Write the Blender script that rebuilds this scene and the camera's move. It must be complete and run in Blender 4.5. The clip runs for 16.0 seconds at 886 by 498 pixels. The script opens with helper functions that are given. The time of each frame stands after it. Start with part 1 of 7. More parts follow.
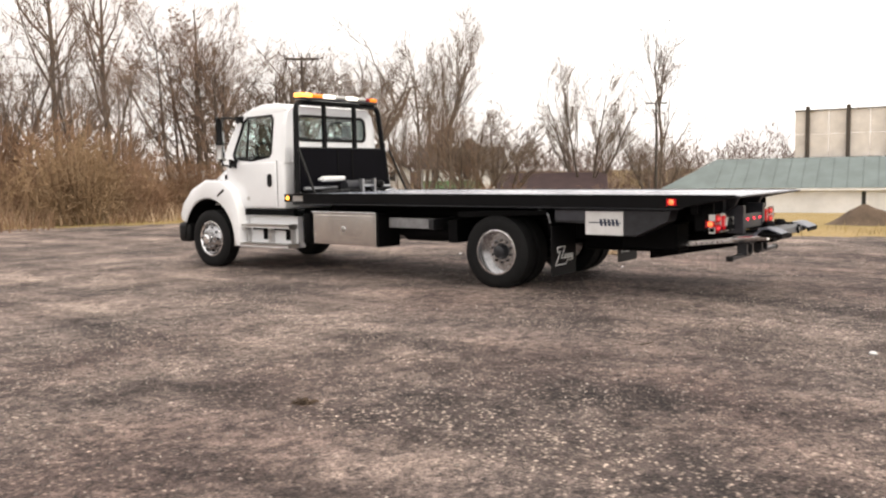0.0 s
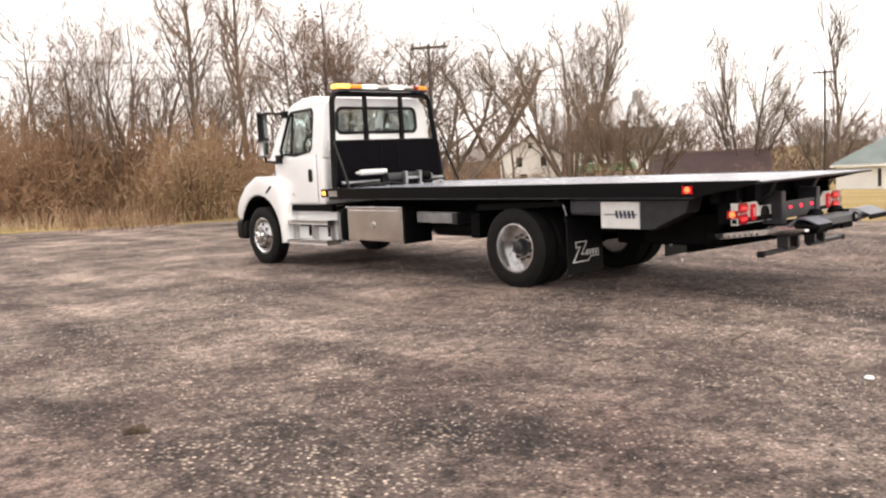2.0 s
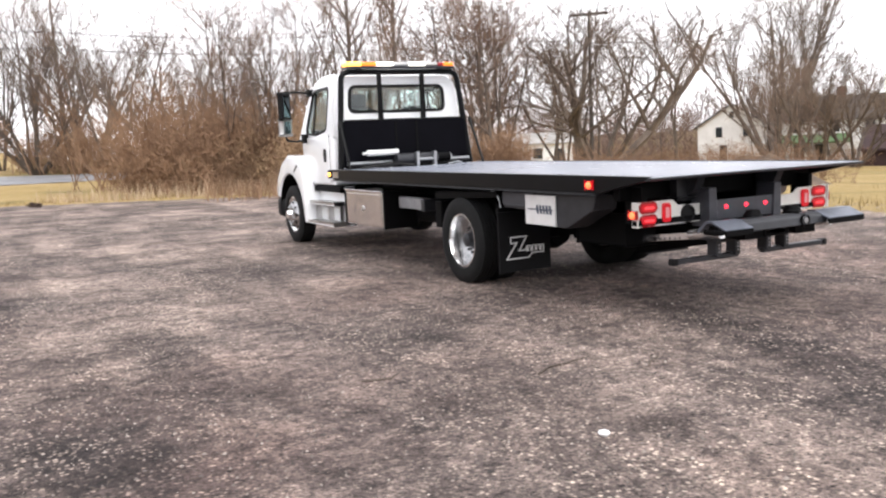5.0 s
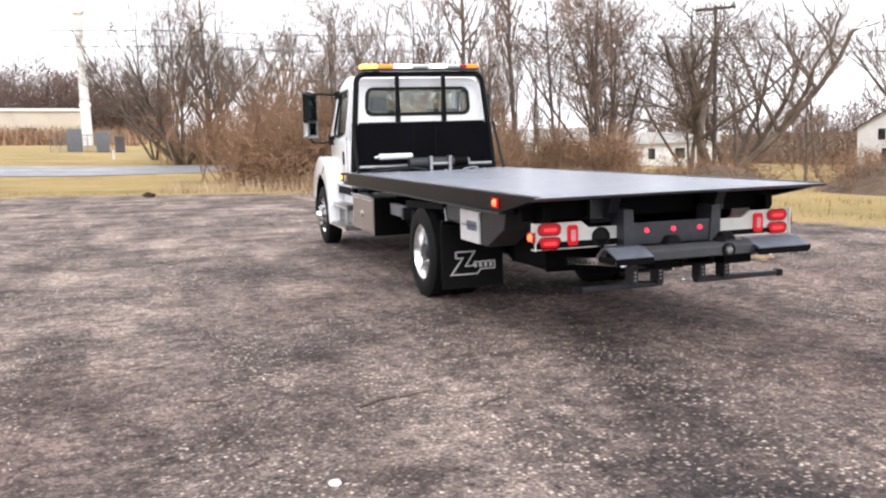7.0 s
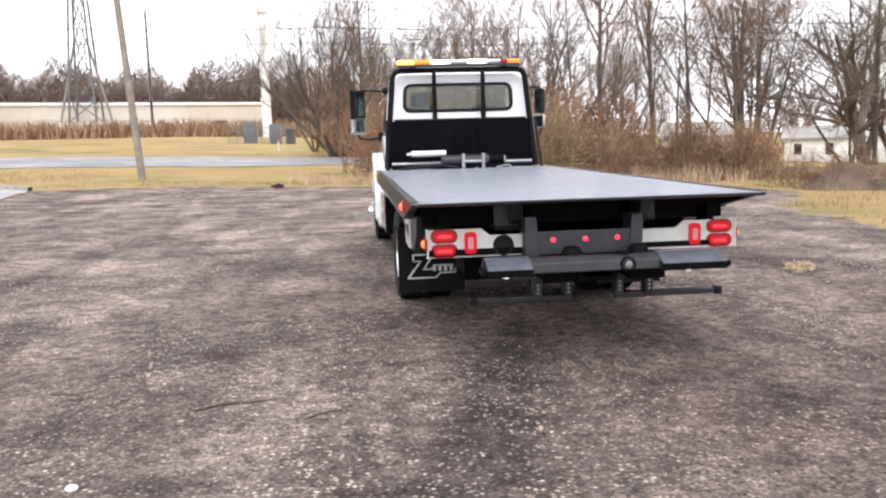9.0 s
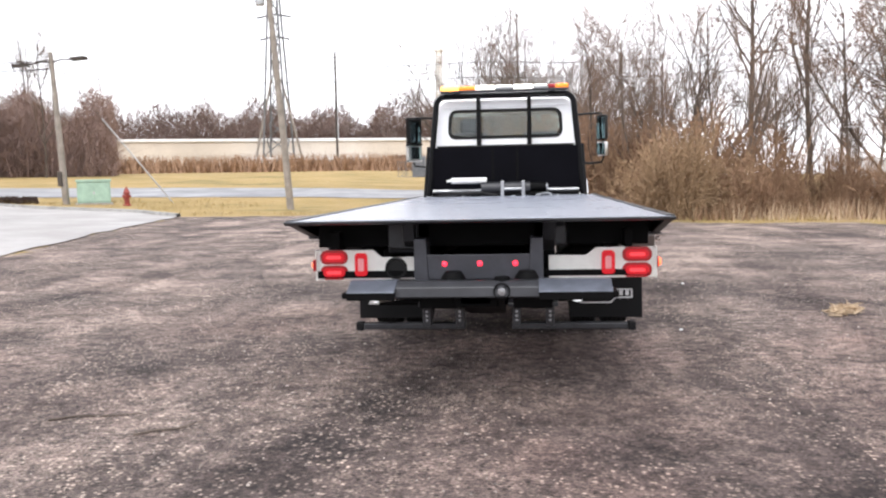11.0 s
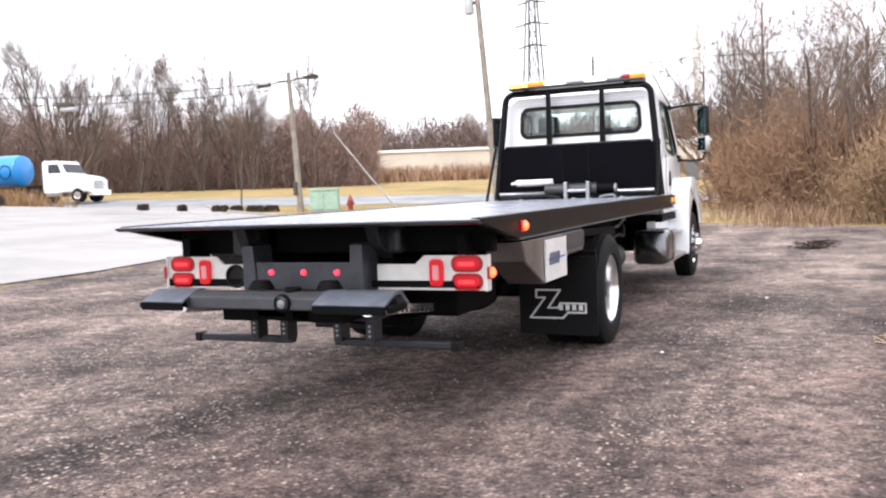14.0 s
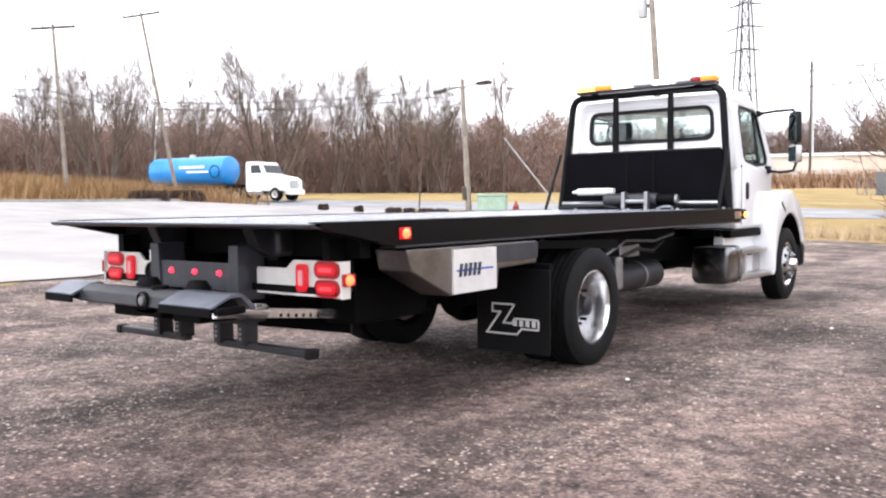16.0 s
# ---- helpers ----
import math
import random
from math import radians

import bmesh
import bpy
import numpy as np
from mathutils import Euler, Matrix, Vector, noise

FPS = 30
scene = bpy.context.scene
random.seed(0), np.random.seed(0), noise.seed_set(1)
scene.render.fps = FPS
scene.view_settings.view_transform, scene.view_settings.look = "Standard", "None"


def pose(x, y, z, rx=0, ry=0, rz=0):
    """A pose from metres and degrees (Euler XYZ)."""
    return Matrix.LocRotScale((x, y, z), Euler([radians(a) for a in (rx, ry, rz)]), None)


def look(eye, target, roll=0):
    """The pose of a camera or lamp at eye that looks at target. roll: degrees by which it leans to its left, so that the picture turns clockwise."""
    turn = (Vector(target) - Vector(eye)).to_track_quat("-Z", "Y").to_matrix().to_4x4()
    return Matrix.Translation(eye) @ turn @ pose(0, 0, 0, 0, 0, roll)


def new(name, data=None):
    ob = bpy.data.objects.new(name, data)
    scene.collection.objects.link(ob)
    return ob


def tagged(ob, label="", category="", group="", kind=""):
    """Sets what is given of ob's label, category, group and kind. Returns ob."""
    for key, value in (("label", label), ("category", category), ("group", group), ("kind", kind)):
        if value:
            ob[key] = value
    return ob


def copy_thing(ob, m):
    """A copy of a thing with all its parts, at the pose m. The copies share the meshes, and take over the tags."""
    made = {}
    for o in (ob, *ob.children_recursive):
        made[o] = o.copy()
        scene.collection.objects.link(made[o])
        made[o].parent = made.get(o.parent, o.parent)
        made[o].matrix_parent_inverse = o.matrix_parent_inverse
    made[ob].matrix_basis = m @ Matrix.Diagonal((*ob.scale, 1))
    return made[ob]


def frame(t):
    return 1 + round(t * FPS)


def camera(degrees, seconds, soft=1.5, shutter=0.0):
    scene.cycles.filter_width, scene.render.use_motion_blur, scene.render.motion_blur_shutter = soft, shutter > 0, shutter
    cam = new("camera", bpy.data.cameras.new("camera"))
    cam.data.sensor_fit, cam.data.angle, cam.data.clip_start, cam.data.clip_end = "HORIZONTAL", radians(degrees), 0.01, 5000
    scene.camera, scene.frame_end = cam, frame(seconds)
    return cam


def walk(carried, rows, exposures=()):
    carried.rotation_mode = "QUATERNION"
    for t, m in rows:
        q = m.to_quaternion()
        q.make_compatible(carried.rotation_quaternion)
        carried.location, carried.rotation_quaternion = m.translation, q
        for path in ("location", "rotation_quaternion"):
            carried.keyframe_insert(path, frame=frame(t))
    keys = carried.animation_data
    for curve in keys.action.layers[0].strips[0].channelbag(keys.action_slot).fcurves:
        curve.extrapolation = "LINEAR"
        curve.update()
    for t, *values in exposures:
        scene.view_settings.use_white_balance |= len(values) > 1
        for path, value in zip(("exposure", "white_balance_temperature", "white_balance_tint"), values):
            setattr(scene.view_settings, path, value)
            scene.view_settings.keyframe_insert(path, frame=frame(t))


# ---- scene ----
cam = camera(54.6, 16.0, soft=2.2)

PATH = [
    (0, (-10.237, -5.220, 1.481), (-8.631, -4.041, 1.301), -1.0),
    (0.5, (-9.711, -5.444, 1.472), (-8.149, -4.207, 1.300), -0.7),
    (1, (-9.291, -5.705, 1.476), (-7.797, -4.389, 1.292), -1.6),
    (1.5, (-8.890, -5.964, 1.484), (-7.470, -4.568, 1.293), -2.4),
    (2, (-8.416, -6.121, 1.487), (-7.075, -4.650, 1.286), -3.0),
    (2.5, (-8.006, -6.388, 1.513), (-6.727, -4.865, 1.307), -2.9),
    (3, (-7.521, -6.617, 1.528), (-6.294, -5.053, 1.308), -2.6),
    (3.2, (-7.330, -6.746, 1.502), (-6.127, -5.164, 1.284), -3.0),
    (5.3, (-5.308, -7.434, 1.536), (-4.423, -5.658, 1.289), -2.4),
    (5.5, (-5.093, -7.481, 1.546), (-4.236, -5.690, 1.304), -2.2),
    (6, (-4.594, -7.625, 1.562), (-3.821, -5.796, 1.323), -1.9),
    (6.5, (-4.149, -7.758, 1.576), (-3.461, -5.896, 1.328), -1.9),
    (7, (-3.629, -7.843, 1.579), (-3.024, -5.953, 1.332), -1.8),
    (7.5, (-3.114, -7.940, 1.556), (-2.589, -6.025, 1.316), -1.7),
    (8, (-2.637, -7.974, 1.564), (-2.171, -6.045, 1.317), -1.4),
    (8.5, (-2.128, -8.067, 1.579), (-1.778, -6.114, 1.331), -1.1),
    (9, (-1.618, -8.044, 1.590), (-1.407, -6.071, 1.337), -1.6),
    (9.2, (-1.405, -7.987, 1.585), (-1.248, -6.009, 1.334), -2.0),
    (11.3, (0.561, -7.665, 1.417), (0.303, -5.687, 1.263), -1.4),
    (11.5, (0.696, -7.581, 1.424), (0.401, -5.609, 1.272), -1.7),
    (12, (1.087, -7.433, 1.402), (0.703, -5.476, 1.256), -1.6),
    (12.5, (1.502, -7.174, 1.349), (1.023, -5.237, 1.205), -1.1),
    (13, (1.904, -6.982, 1.343), (1.306, -5.079, 1.200), -1.7),
    (13.5, (2.367, -6.804, 1.339), (1.665, -4.936, 1.203), -2.1),
    (14, (2.826, -6.562, 1.319), (2.026, -4.734, 1.188), -2.2),
    (14.5, (3.349, -6.463, 1.323), (2.452, -4.680, 1.199), -1.5),
    (15, (3.690, -6.109, 1.317), (2.672, -4.392, 1.202), -1.0),
    (15.5, (3.954, -5.723, 1.285), (2.850, -4.059, 1.174), -0.8),
    (16, (4.310, -5.437, 1.269), (3.108, -3.842, 1.164), -0.5),
]
walk(cam, [(t, look(eye, target, roll)) for t, eye, target, roll in PATH],
     exposures=[(0.0, -0.25, 7000, 9), (2.5, -0.02, 7100, 11), (5.5, 0.04, 6250, 9), (9.0, 0.03, 6230, 9), (12.5, 0.13, 6200, 10), (16.0, 0.31, 6170, 11)])

# ---- world and light: a white overcast sky ----
world = bpy.data.worlds.new("overcast_sky")
scene.world = world
world.use_nodes = True
wn, wl = world.node_tree.nodes, world.node_tree.links
wn.clear()
w_out = wn.new("ShaderNodeOutputWorld")
w_bg = wn.new("ShaderNodeBackground")
w_sky = wn.new("ShaderNodeTexSky")
w_sky.sky_type = "NISHITA"
w_sky.sun_disc = False
w_sky.sun_elevation, w_sky.sun_rotation = radians(50), radians(192)
w_sky.dust_density = 4.0
w_mix = wn.new("ShaderNodeMix")
w_mix.data_type = "RGBA"
w_mix.inputs[0].default_value = 0.93
w_mix.inputs[7].default_value = (16.3, 15.9, 16.2, 1)
wl.new(w_sky.outputs[0], w_mix.inputs[6])
wl.new(w_mix.outputs[2], w_bg.inputs[0])
w_bg.inputs[1].default_value = 0.123
wl.new(w_bg.outputs[0], w_out.inputs[0])

sun = new("sun", bpy.data.lights.new("sun", "SUN"))
sun.data.energy, sun.data.angle, sun.data.color = 1.9, radians(28), (1.0, 0.95, 0.88)
sun.matrix_world = look((-5, -24, 30), (0, 0, 0))


# ---- materials ----
def nodes_of(name):
    m = bpy.data.materials.new(name)
    m.use_nodes = True
    t = m.node_tree
    return m, t.nodes, t.links, t.nodes["Principled BSDF"]


def add(nodes, kind, **values):
    n = nodes.new(kind)
    for k, v in values.items():
        n.inputs[k].default_value = v
    return n


def noise_ramp(nodes, links, scale, stops, detail=6.0, rough=0.6, coord=None):
    """A noise through a colour ramp."""
    tex = add(nodes, "ShaderNodeTexNoise", Scale=scale, Detail=detail, Roughness=rough)
    ramp = nodes.new("ShaderNodeValToRGB")
    e = ramp.color_ramp.elements
    while len(e) < len(stops):
        e.new(0.5)
    for el, (p, c) in zip(e, stops):
        el.position, el.color = p, (*c, 1)
    if coord is not None:
        links.new(coord, tex.inputs["Vector"])
    links.new(tex.outputs["Fac"], ramp.inputs["Fac"])
    return ramp


def mixed(nodes, links, fac, a, b, mode="MIX"):
    m = nodes.new("ShaderNodeMix")
    m.data_type, m.blend_type = "RGBA", mode
    for sock, v in ((m.inputs[0], fac), (m.inputs[6], a), (m.inputs[7], b)):
        if hasattr(v, "is_linked"):
            links.new(v, sock)
        elif isinstance(v, tuple):
            sock.default_value = (*v, 1)
        else:
            sock.default_value = v
    return m.outputs[2]


def bump(nodes, links, bsdf, height, strength=0.3, distance=0.01):
    b = add(nodes, "ShaderNodeBump", Strength=strength, Distance=distance)
    links.new(height, b.inputs["Height"])
    links.new(b.outputs[0], bsdf.inputs["Normal"])


def simple(name, colour, rough=0.5, metal=0.0, grime=0.25, scale=6.0, coat=0.0, relief=0.0, spec=0.5):
    """Paint, metal, rubber or plastic with grime at two scales."""
    m, n, l, b = nodes_of(name)
    co = n.new("ShaderNodeTexCoord").outputs["Object"]
    dirt = noise_ramp(n, l, scale, [(0.35, (1 - grime,) * 3), (0.65, (1.0, 1.0, 1.0))], coord=co)
    fine = noise_ramp(n, l, scale * 12, [(0.3, (1 - grime * 0.5,) * 3), (0.7, (1.0, 1.0, 1.0))], coord=co)
    c = mixed(n, l, 1.0, tuple(colour), dirt.outputs[0], "MULTIPLY")
    c = mixed(n, l, 1.0, c, fine.outputs[0], "MULTIPLY")
    l.new(c, b.inputs["Base Color"])
    b.inputs["Roughness"].default_value = rough
    b.inputs["Metallic"].default_value = metal
    b.inputs["Coat Weight"].default_value = coat
    b.inputs["Specular IOR Level"].default_value = spec
    if relief:
        bump(n, l, b, fine.outputs[0], relief, 0.004)
    return m


def glow(name, colour, strength, base=None):
    m, n, l, b = nodes_of(name)
    b.inputs["Base Color"].default_value = (*(base or colour), 1)
    b.inputs["Emission Color"].default_value = (*colour, 1)
    b.inputs["Emission Strength"].default_value = strength
    b.inputs["Roughness"].default_value = 0.25
    return m


WHITE = simple("white_cab_paint", (0.87, 0.88, 0.90), 0.22, grime=0.04, scale=2, coat=0.6)
BLACK = simple("black_steel_paint", (0.004, 0.004, 0.005), 0.34, grime=0.4, scale=5, spec=0.13)
FRAME = simple("black_chassis_paint", (0.003, 0.003, 0.0035), 0.65, grime=0.4, scale=7, spec=0.09)
GREY = simple("dark_grey_steel", (0.035, 0.036, 0.042), 0.4, metal=0.3, grime=0.35, scale=9)
GREYBEAM = simple("pale_grey_channel_paint", (0.36, 0.36, 0.37), 0.45, grime=0.3, scale=9)
LIGHTGREY = simple("worn_bright_steel", (0.42, 0.43, 0.45), 0.33, metal=0.85, grime=0.3, scale=8)
ALU = simple("polished_aluminium", (0.92, 0.92, 0.93), 0.2, metal=0.95, grime=0.15, scale=5)
TANKMETAL = simple("dark_chromed_tank", (0.30, 0.30, 0.31), 0.16, metal=1.0, grime=0.3, scale=3)
POLISH = simple("mirror_polished_metal", (0.86, 0.83, 0.80), 0.16, metal=1.0, grime=0.25, scale=3)
TRAY = simple("dull_tray_metal", (0.36, 0.345, 0.34), 0.28, metal=1.0, grime=0.3, scale=4)
STAINLESS = simple("brushed_stainless", (0.62, 0.61, 0.60), 0.3, metal=1.0, grime=0.15, scale=4)
TYRE = simple("tyre_rubber", (0.006, 0.006, 0.0065), 0.75, grime=0.4, scale=9, relief=0.3, spec=0.25)
RUBBER = simple("mudflap_rubber", (0.004, 0.004, 0.005), 0.55, grime=0.3, scale=6, spec=0.2)
PLASTIC = simple("black_plastic", (0.006, 0.006, 0.0065), 0.5, grime=0.3, scale=6, spec=0.25)
INTERIOR = simple("grey_seat_cloth", (0.06, 0.06, 0.065), 0.85, grime=0.3, scale=10)
MARK = simple("white_print", (0.75, 0.75, 0.75), 0.6, grime=0.1)
LABELW = simple("white_label_plate", (0.86, 0.86, 0.86), 0.2, metal=0.25, grime=0.12, scale=7)
DARKINK = simple("dark_print", (0.02, 0.03, 0.06), 0.6, grime=0.1)
BLUEINK = simple("blue_print", (0.03, 0.07, 0.35), 0.6, grime=0.1)
REDLENS = glow("red_lamp_lens", (1.0, 0.008, 0.022), 0.42, (0.22, 0.004, 0.008))
REDSTRIP = glow("red_lamp_diodes", (1.0, 0.06, 0.08), 0.95, (0.4, 0.02, 0.02))
REDDIODE = glow("red_diode", (1.0, 0.03, 0.06), 2.4)
REDCORE = glow("red_lamp_core", (1.0, 0.15, 0.05), 2.2)
AMBERLENS = glow("amber_lamp_lens", (1.0, 0.26, 0.02), 0.9, (0.8, 0.2, 0.02))
AMBERHOT = glow("amber_beacon", (1.0, 0.40, 0.06), 5.0)
DISC = simple("dull_aluminium_disc", (0.50, 0.50, 0.51), 0.22, metal=0.95, grime=0.35, scale=14)
TAILBOARD = simple("pale_tail_board", (0.78, 0.77, 0.74), 0.3, metal=0.25, grime=0.12, scale=8)
WHITELAMP = glow("white_lamp", (1.0, 0.93, 0.84), 2.6)
PINKLENS = simple("pale_pink_lens", (0.80, 0.30, 0.32), 0.2, grime=0.1, scale=30)
# weak emission added for the red glow round the lamp cores
DULLRED = glow("faint_glow_red_lens", (0.6, 0.02, 0.03), 0.12, (0.25, 0.012, 0.015))


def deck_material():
    """Black painted steel bed with scuffs, glossy; its pale blue-grey colour paints in the sky's sheen."""
    m, n, l, b = nodes_of("bed_plate_sky_sheen")
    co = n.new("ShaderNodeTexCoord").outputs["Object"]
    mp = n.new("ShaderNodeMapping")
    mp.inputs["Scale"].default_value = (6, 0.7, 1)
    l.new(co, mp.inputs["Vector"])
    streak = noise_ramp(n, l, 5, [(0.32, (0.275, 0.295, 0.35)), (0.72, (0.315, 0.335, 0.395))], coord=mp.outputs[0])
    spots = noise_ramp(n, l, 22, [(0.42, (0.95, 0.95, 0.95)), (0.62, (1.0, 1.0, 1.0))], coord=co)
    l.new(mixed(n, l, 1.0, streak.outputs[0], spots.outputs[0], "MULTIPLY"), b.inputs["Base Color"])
    r = noise_ramp(n, l, 3, [(0.3, (0.22,) * 3), (0.7, (0.26,) * 3)], coord=co)
    l.new(r.outputs[0], b.inputs["Roughness"])
    bump(n, l, b, spots.outputs[0], 0.04, 0.002)
    return m


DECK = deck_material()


def glass_material(name, tint, rough=0.02):
    """Thin sheet glass: see-through with a little gloss."""
    m = bpy.data.materials.new(name)
    m.use_nodes = True
    n, l = m.node_tree.nodes, m.node_tree.links
    n.clear()
    out = n.new("ShaderNodeOutputMaterial")
    clear = n.new("ShaderNodeBsdfTransparent")
    clear.inputs[0].default_value = (*tint, 1)
    gloss = n.new("ShaderNodeBsdfGlossy")
    gloss.inputs["Roughness"].default_value = rough
    mix = n.new("ShaderNodeMixShader")
    mix.inputs[0].default_value = 0.045
    l.new(clear.outputs[0], mix.inputs[1])
    l.new(gloss.outputs[0], mix.inputs[2])
    l.new(mix.outputs[0], out.inputs[0])
    return m


GLASS = glass_material("tinted_cab_glass", (0.90, 0.95, 0.94))
MIRROR = simple("mirror_glass", (0.10, 0.125, 0.135), 0.03, metal=1.0, grime=0.04)


# ---- mesh helpers ----
def mesh_from(name, verts, faces, smooth=False):
    me = bpy.data.meshes.new(name)
    me.from_pydata(verts, [], faces)
    me.update()
    if smooth:
        me.polygons.foreach_set("use_smooth", [True] * len(me.polygons))
    return me


def part(name, bm, material, parent, label="", smooth=False):
    """Links a bmesh as one mesh object under a thing or a part."""
    me = bpy.data.meshes.new(name)
    bmesh.ops.recalc_face_normals(bm, faces=bm.faces)
    bm.to_mesh(me)
    bm.free()
    me.materials.append(material)
    if smooth:
        me.polygons.foreach_set("use_smooth", [True] * len(me.polygons))
        me.set_sharp_from_angle(angle=radians(38))
    ob = new(name, me)
    ob.parent = parent
    if label:
        tagged(ob, label)
    return ob


def thing(name, label, category, m=None, group="", kind=""):
    ob = new(name)
    if m is not None:
        ob.matrix_basis = m
    return tagged(ob, label, category, group, kind)


def bevelled(bm, size, segments=2, geom=None):
    edges = geom if geom is not None else [e for e in bm.edges if len(e.link_faces) == 2 and e.calc_face_angle(0) > 0.5]
    if size > 0 and edges:
        bmesh.ops.bevel(bm, geom=edges, offset=size, segments=segments, profile=0.5, affect="EDGES", clamp_overlap=True)
    return bm


def box(x0, x1, y0, y1, z0, z1, bevel=0.01, segments=2):
    bm = bmesh.new()
    bmesh.ops.create_cube(bm, size=1.0)
    for v in bm.verts:
        v.co = Vector((x0 + (v.co.x + 0.5) * (x1 - x0), y0 + (v.co.y + 0.5) * (y1 - y0), z0 + (v.co.z + 0.5) * (z1 - z0)))
    return bevelled(bm, bevel, segments)


def extruded(outline, axis, a, b, bevel=0.0, segments=2):
    """A closed outline of (u, v) pairs pushed along an axis from a to b. axis x: (y, z); y: (x, z); z: (x, y)."""
    bm = bmesh.new()
    def at(u, v, w):
        return {"x": (w, u, v), "y": (u, w, v), "z": (u, v, w)}[axis]
    lo = [bm.verts.new(at(u, v, a)) for u, v in outline]
    hi = [bm.verts.new(at(u, v, b)) for u, v in outline]
    n = len(outline)
    bm.faces.new(lo)
    bm.faces.new(hi[::-1])
    for i in range(n):
        bm.faces.new((lo[i], hi[i], hi[(i + 1) % n], lo[(i + 1) % n]))
    bmesh.ops.recalc_face_normals(bm, faces=bm.faces)
    return bevelled(bm, bevel, segments)


def tube(points, radius, sides=10, closed_ends=True):
    """A round bar along points; radius is a number or one for each point."""
    bm = bmesh.new()
    pts = [Vector(p) for p in points]
    rings = []
    ref = Vector((0, 0, 1))
    for i, p in enumerate(pts):
        d = (pts[min(i + 1, len(pts) - 1)] - pts[max(i - 1, 0)]).normalized()
        if abs(d.dot(ref)) > 0.95:
            ref = Vector((1, 0, 0))
        u = d.cross(ref).normalized()
        v = d.cross(u)
        r = radius[i] if isinstance(radius, (list, tuple)) else radius
        rings.append([bm.verts.new(p + (u * math.cos(2 * math.pi * k / sides) + v * math.sin(2 * math.pi * k / sides)) * r) for k in range(sides)])
        ref = ref if abs(d.dot(ref)) <= 0.95 else Vector((0, 1, 0))
    for a, b in zip(rings, rings[1:]):
        for k in range(sides):
            bm.faces.new((a[k], a[(k + 1) % sides], b[(k + 1) % sides], b[k]))
    if closed_ends:
        bm.faces.new(rings[0])
        bm.faces.new(rings[-1][::-1])
    return bm


def lathe(profile, axis="x", sides=40, centre=(0, 0, 0), caps=True):
    """Spins (radius, along) pairs round an axis."""
    bm = bmesh.new()
    rings = []
    for r, w in profile:
        ring = []
        for k in range(sides):
            c, s = r * math.cos(2 * math.pi * k / sides), r * math.sin(2 * math.pi * k / sides)
            p = {"x": (w, c, s), "y": (c, w, s), "z": (c, s, w)}[axis]
            ring.append(bm.verts.new(Vector(p) + Vector(centre)))
        rings.append(ring)
    for a, b in zip(rings, rings[1:]):
        for k in range(sides):
            bm.faces.new((a[k], a[(k + 1) % sides], b[(k + 1) % sides], b[k]))
    if caps and profile[0][0] > 1e-4:
        bm.faces.new(rings[0])
    if caps and profile[-1][0] > 1e-4:
        bm.faces.new(rings[-1][::-1])
    bmesh.ops.remove_doubles(bm, verts=bm.verts, dist=1e-5)
    return bm


def merged(*bms):
    """One bmesh out of several."""
    out = bms[0]
    for other in bms[1:]:
        me = bpy.data.meshes.new("tmp")
        other.to_mesh(me)
        other.free()
        out.from_mesh(me)
        bpy.data.meshes.remove(me)
    return out


# ---- the lie of the land ----
def height(x, y):
    """Ground height: level under the truck, climbing to the west and north-west, falling to the east."""
    w = max(0.0, -x - 2.0)
    h = min(0.029 * w * min(1.0, w / 10.0), 2.9)
    e = max(0.0, x - 8.0)
    h -= min(0.042 * e * min(1.0, e / 12.0), 4.0)
    if y > 36.0 and x < 20.0:
        k = max(0.4, min(1.0, 1.0 - (-x - 30.0) / 120.0)) * min(1.0, max(0.0, (20.0 - x) / 25.0))
        h += min(0.045 * (y - 36.0), 0.60 + 0.020 * (y - 49.0), 6.0) * k
    if x < -24.0 and y < 36.0:
        h += 0.85 * min(1.6, (-24.0 - x) / 20.0) * min(1.0, (36.0 - y) / 14.0)
    far = max(0.0, math.hypot(x, y) - 26.0)
    return h + 0.07 * noise.noise((x * 0.09, y * 0.09, 0.0)) * min(1.0, far / 10.0)


# ---- the tow truck ----
truck = thing("tow_truck", "white day-cab tow truck with long black flatbed parked on gravel", "truck", pose(0, 0, 0))


def rounded_rect(cx, cz, w, h, r, steps=5):
    out = []
    for sx, sz, a0 in ((1, 1, 0), (-1, 1, 90), (-1, -1, 180), (1, -1, 270)):
        for k in range(steps + 1):
            a = radians(a0 + 90 * k / steps)
            out.append((cx + sx * (w / 2 - r) + r * math.cos(a), cz + sz * (h / 2 - r) + r * math.sin(a)))
    return out


def cast(outline, c, a):
    """Where a ray from c at angle a leaves a closed outline."""
    d = (math.cos(a), math.sin(a))
    best = 1e9
    for (x0, y0), (x1, y1) in zip(outline, outline[1:] + outline[:1]):
        ex, ey = x1 - x0, y1 - y0
        den = d[0] * ey - d[1] * ex
        if abs(den) < 1e-12:
            continue
        s = ((x0 - c[0]) * ey - (y0 - c[1]) * ex) / den
        u = ((x0 - c[0]) * d[1] - (y0 - c[1]) * d[0]) / den
        if s > 0 and -1e-9 <= u <= 1 + 1e-9:
            best = min(best, s)
    return (c[0] + d[0] * best, c[1] + d[1] * best)


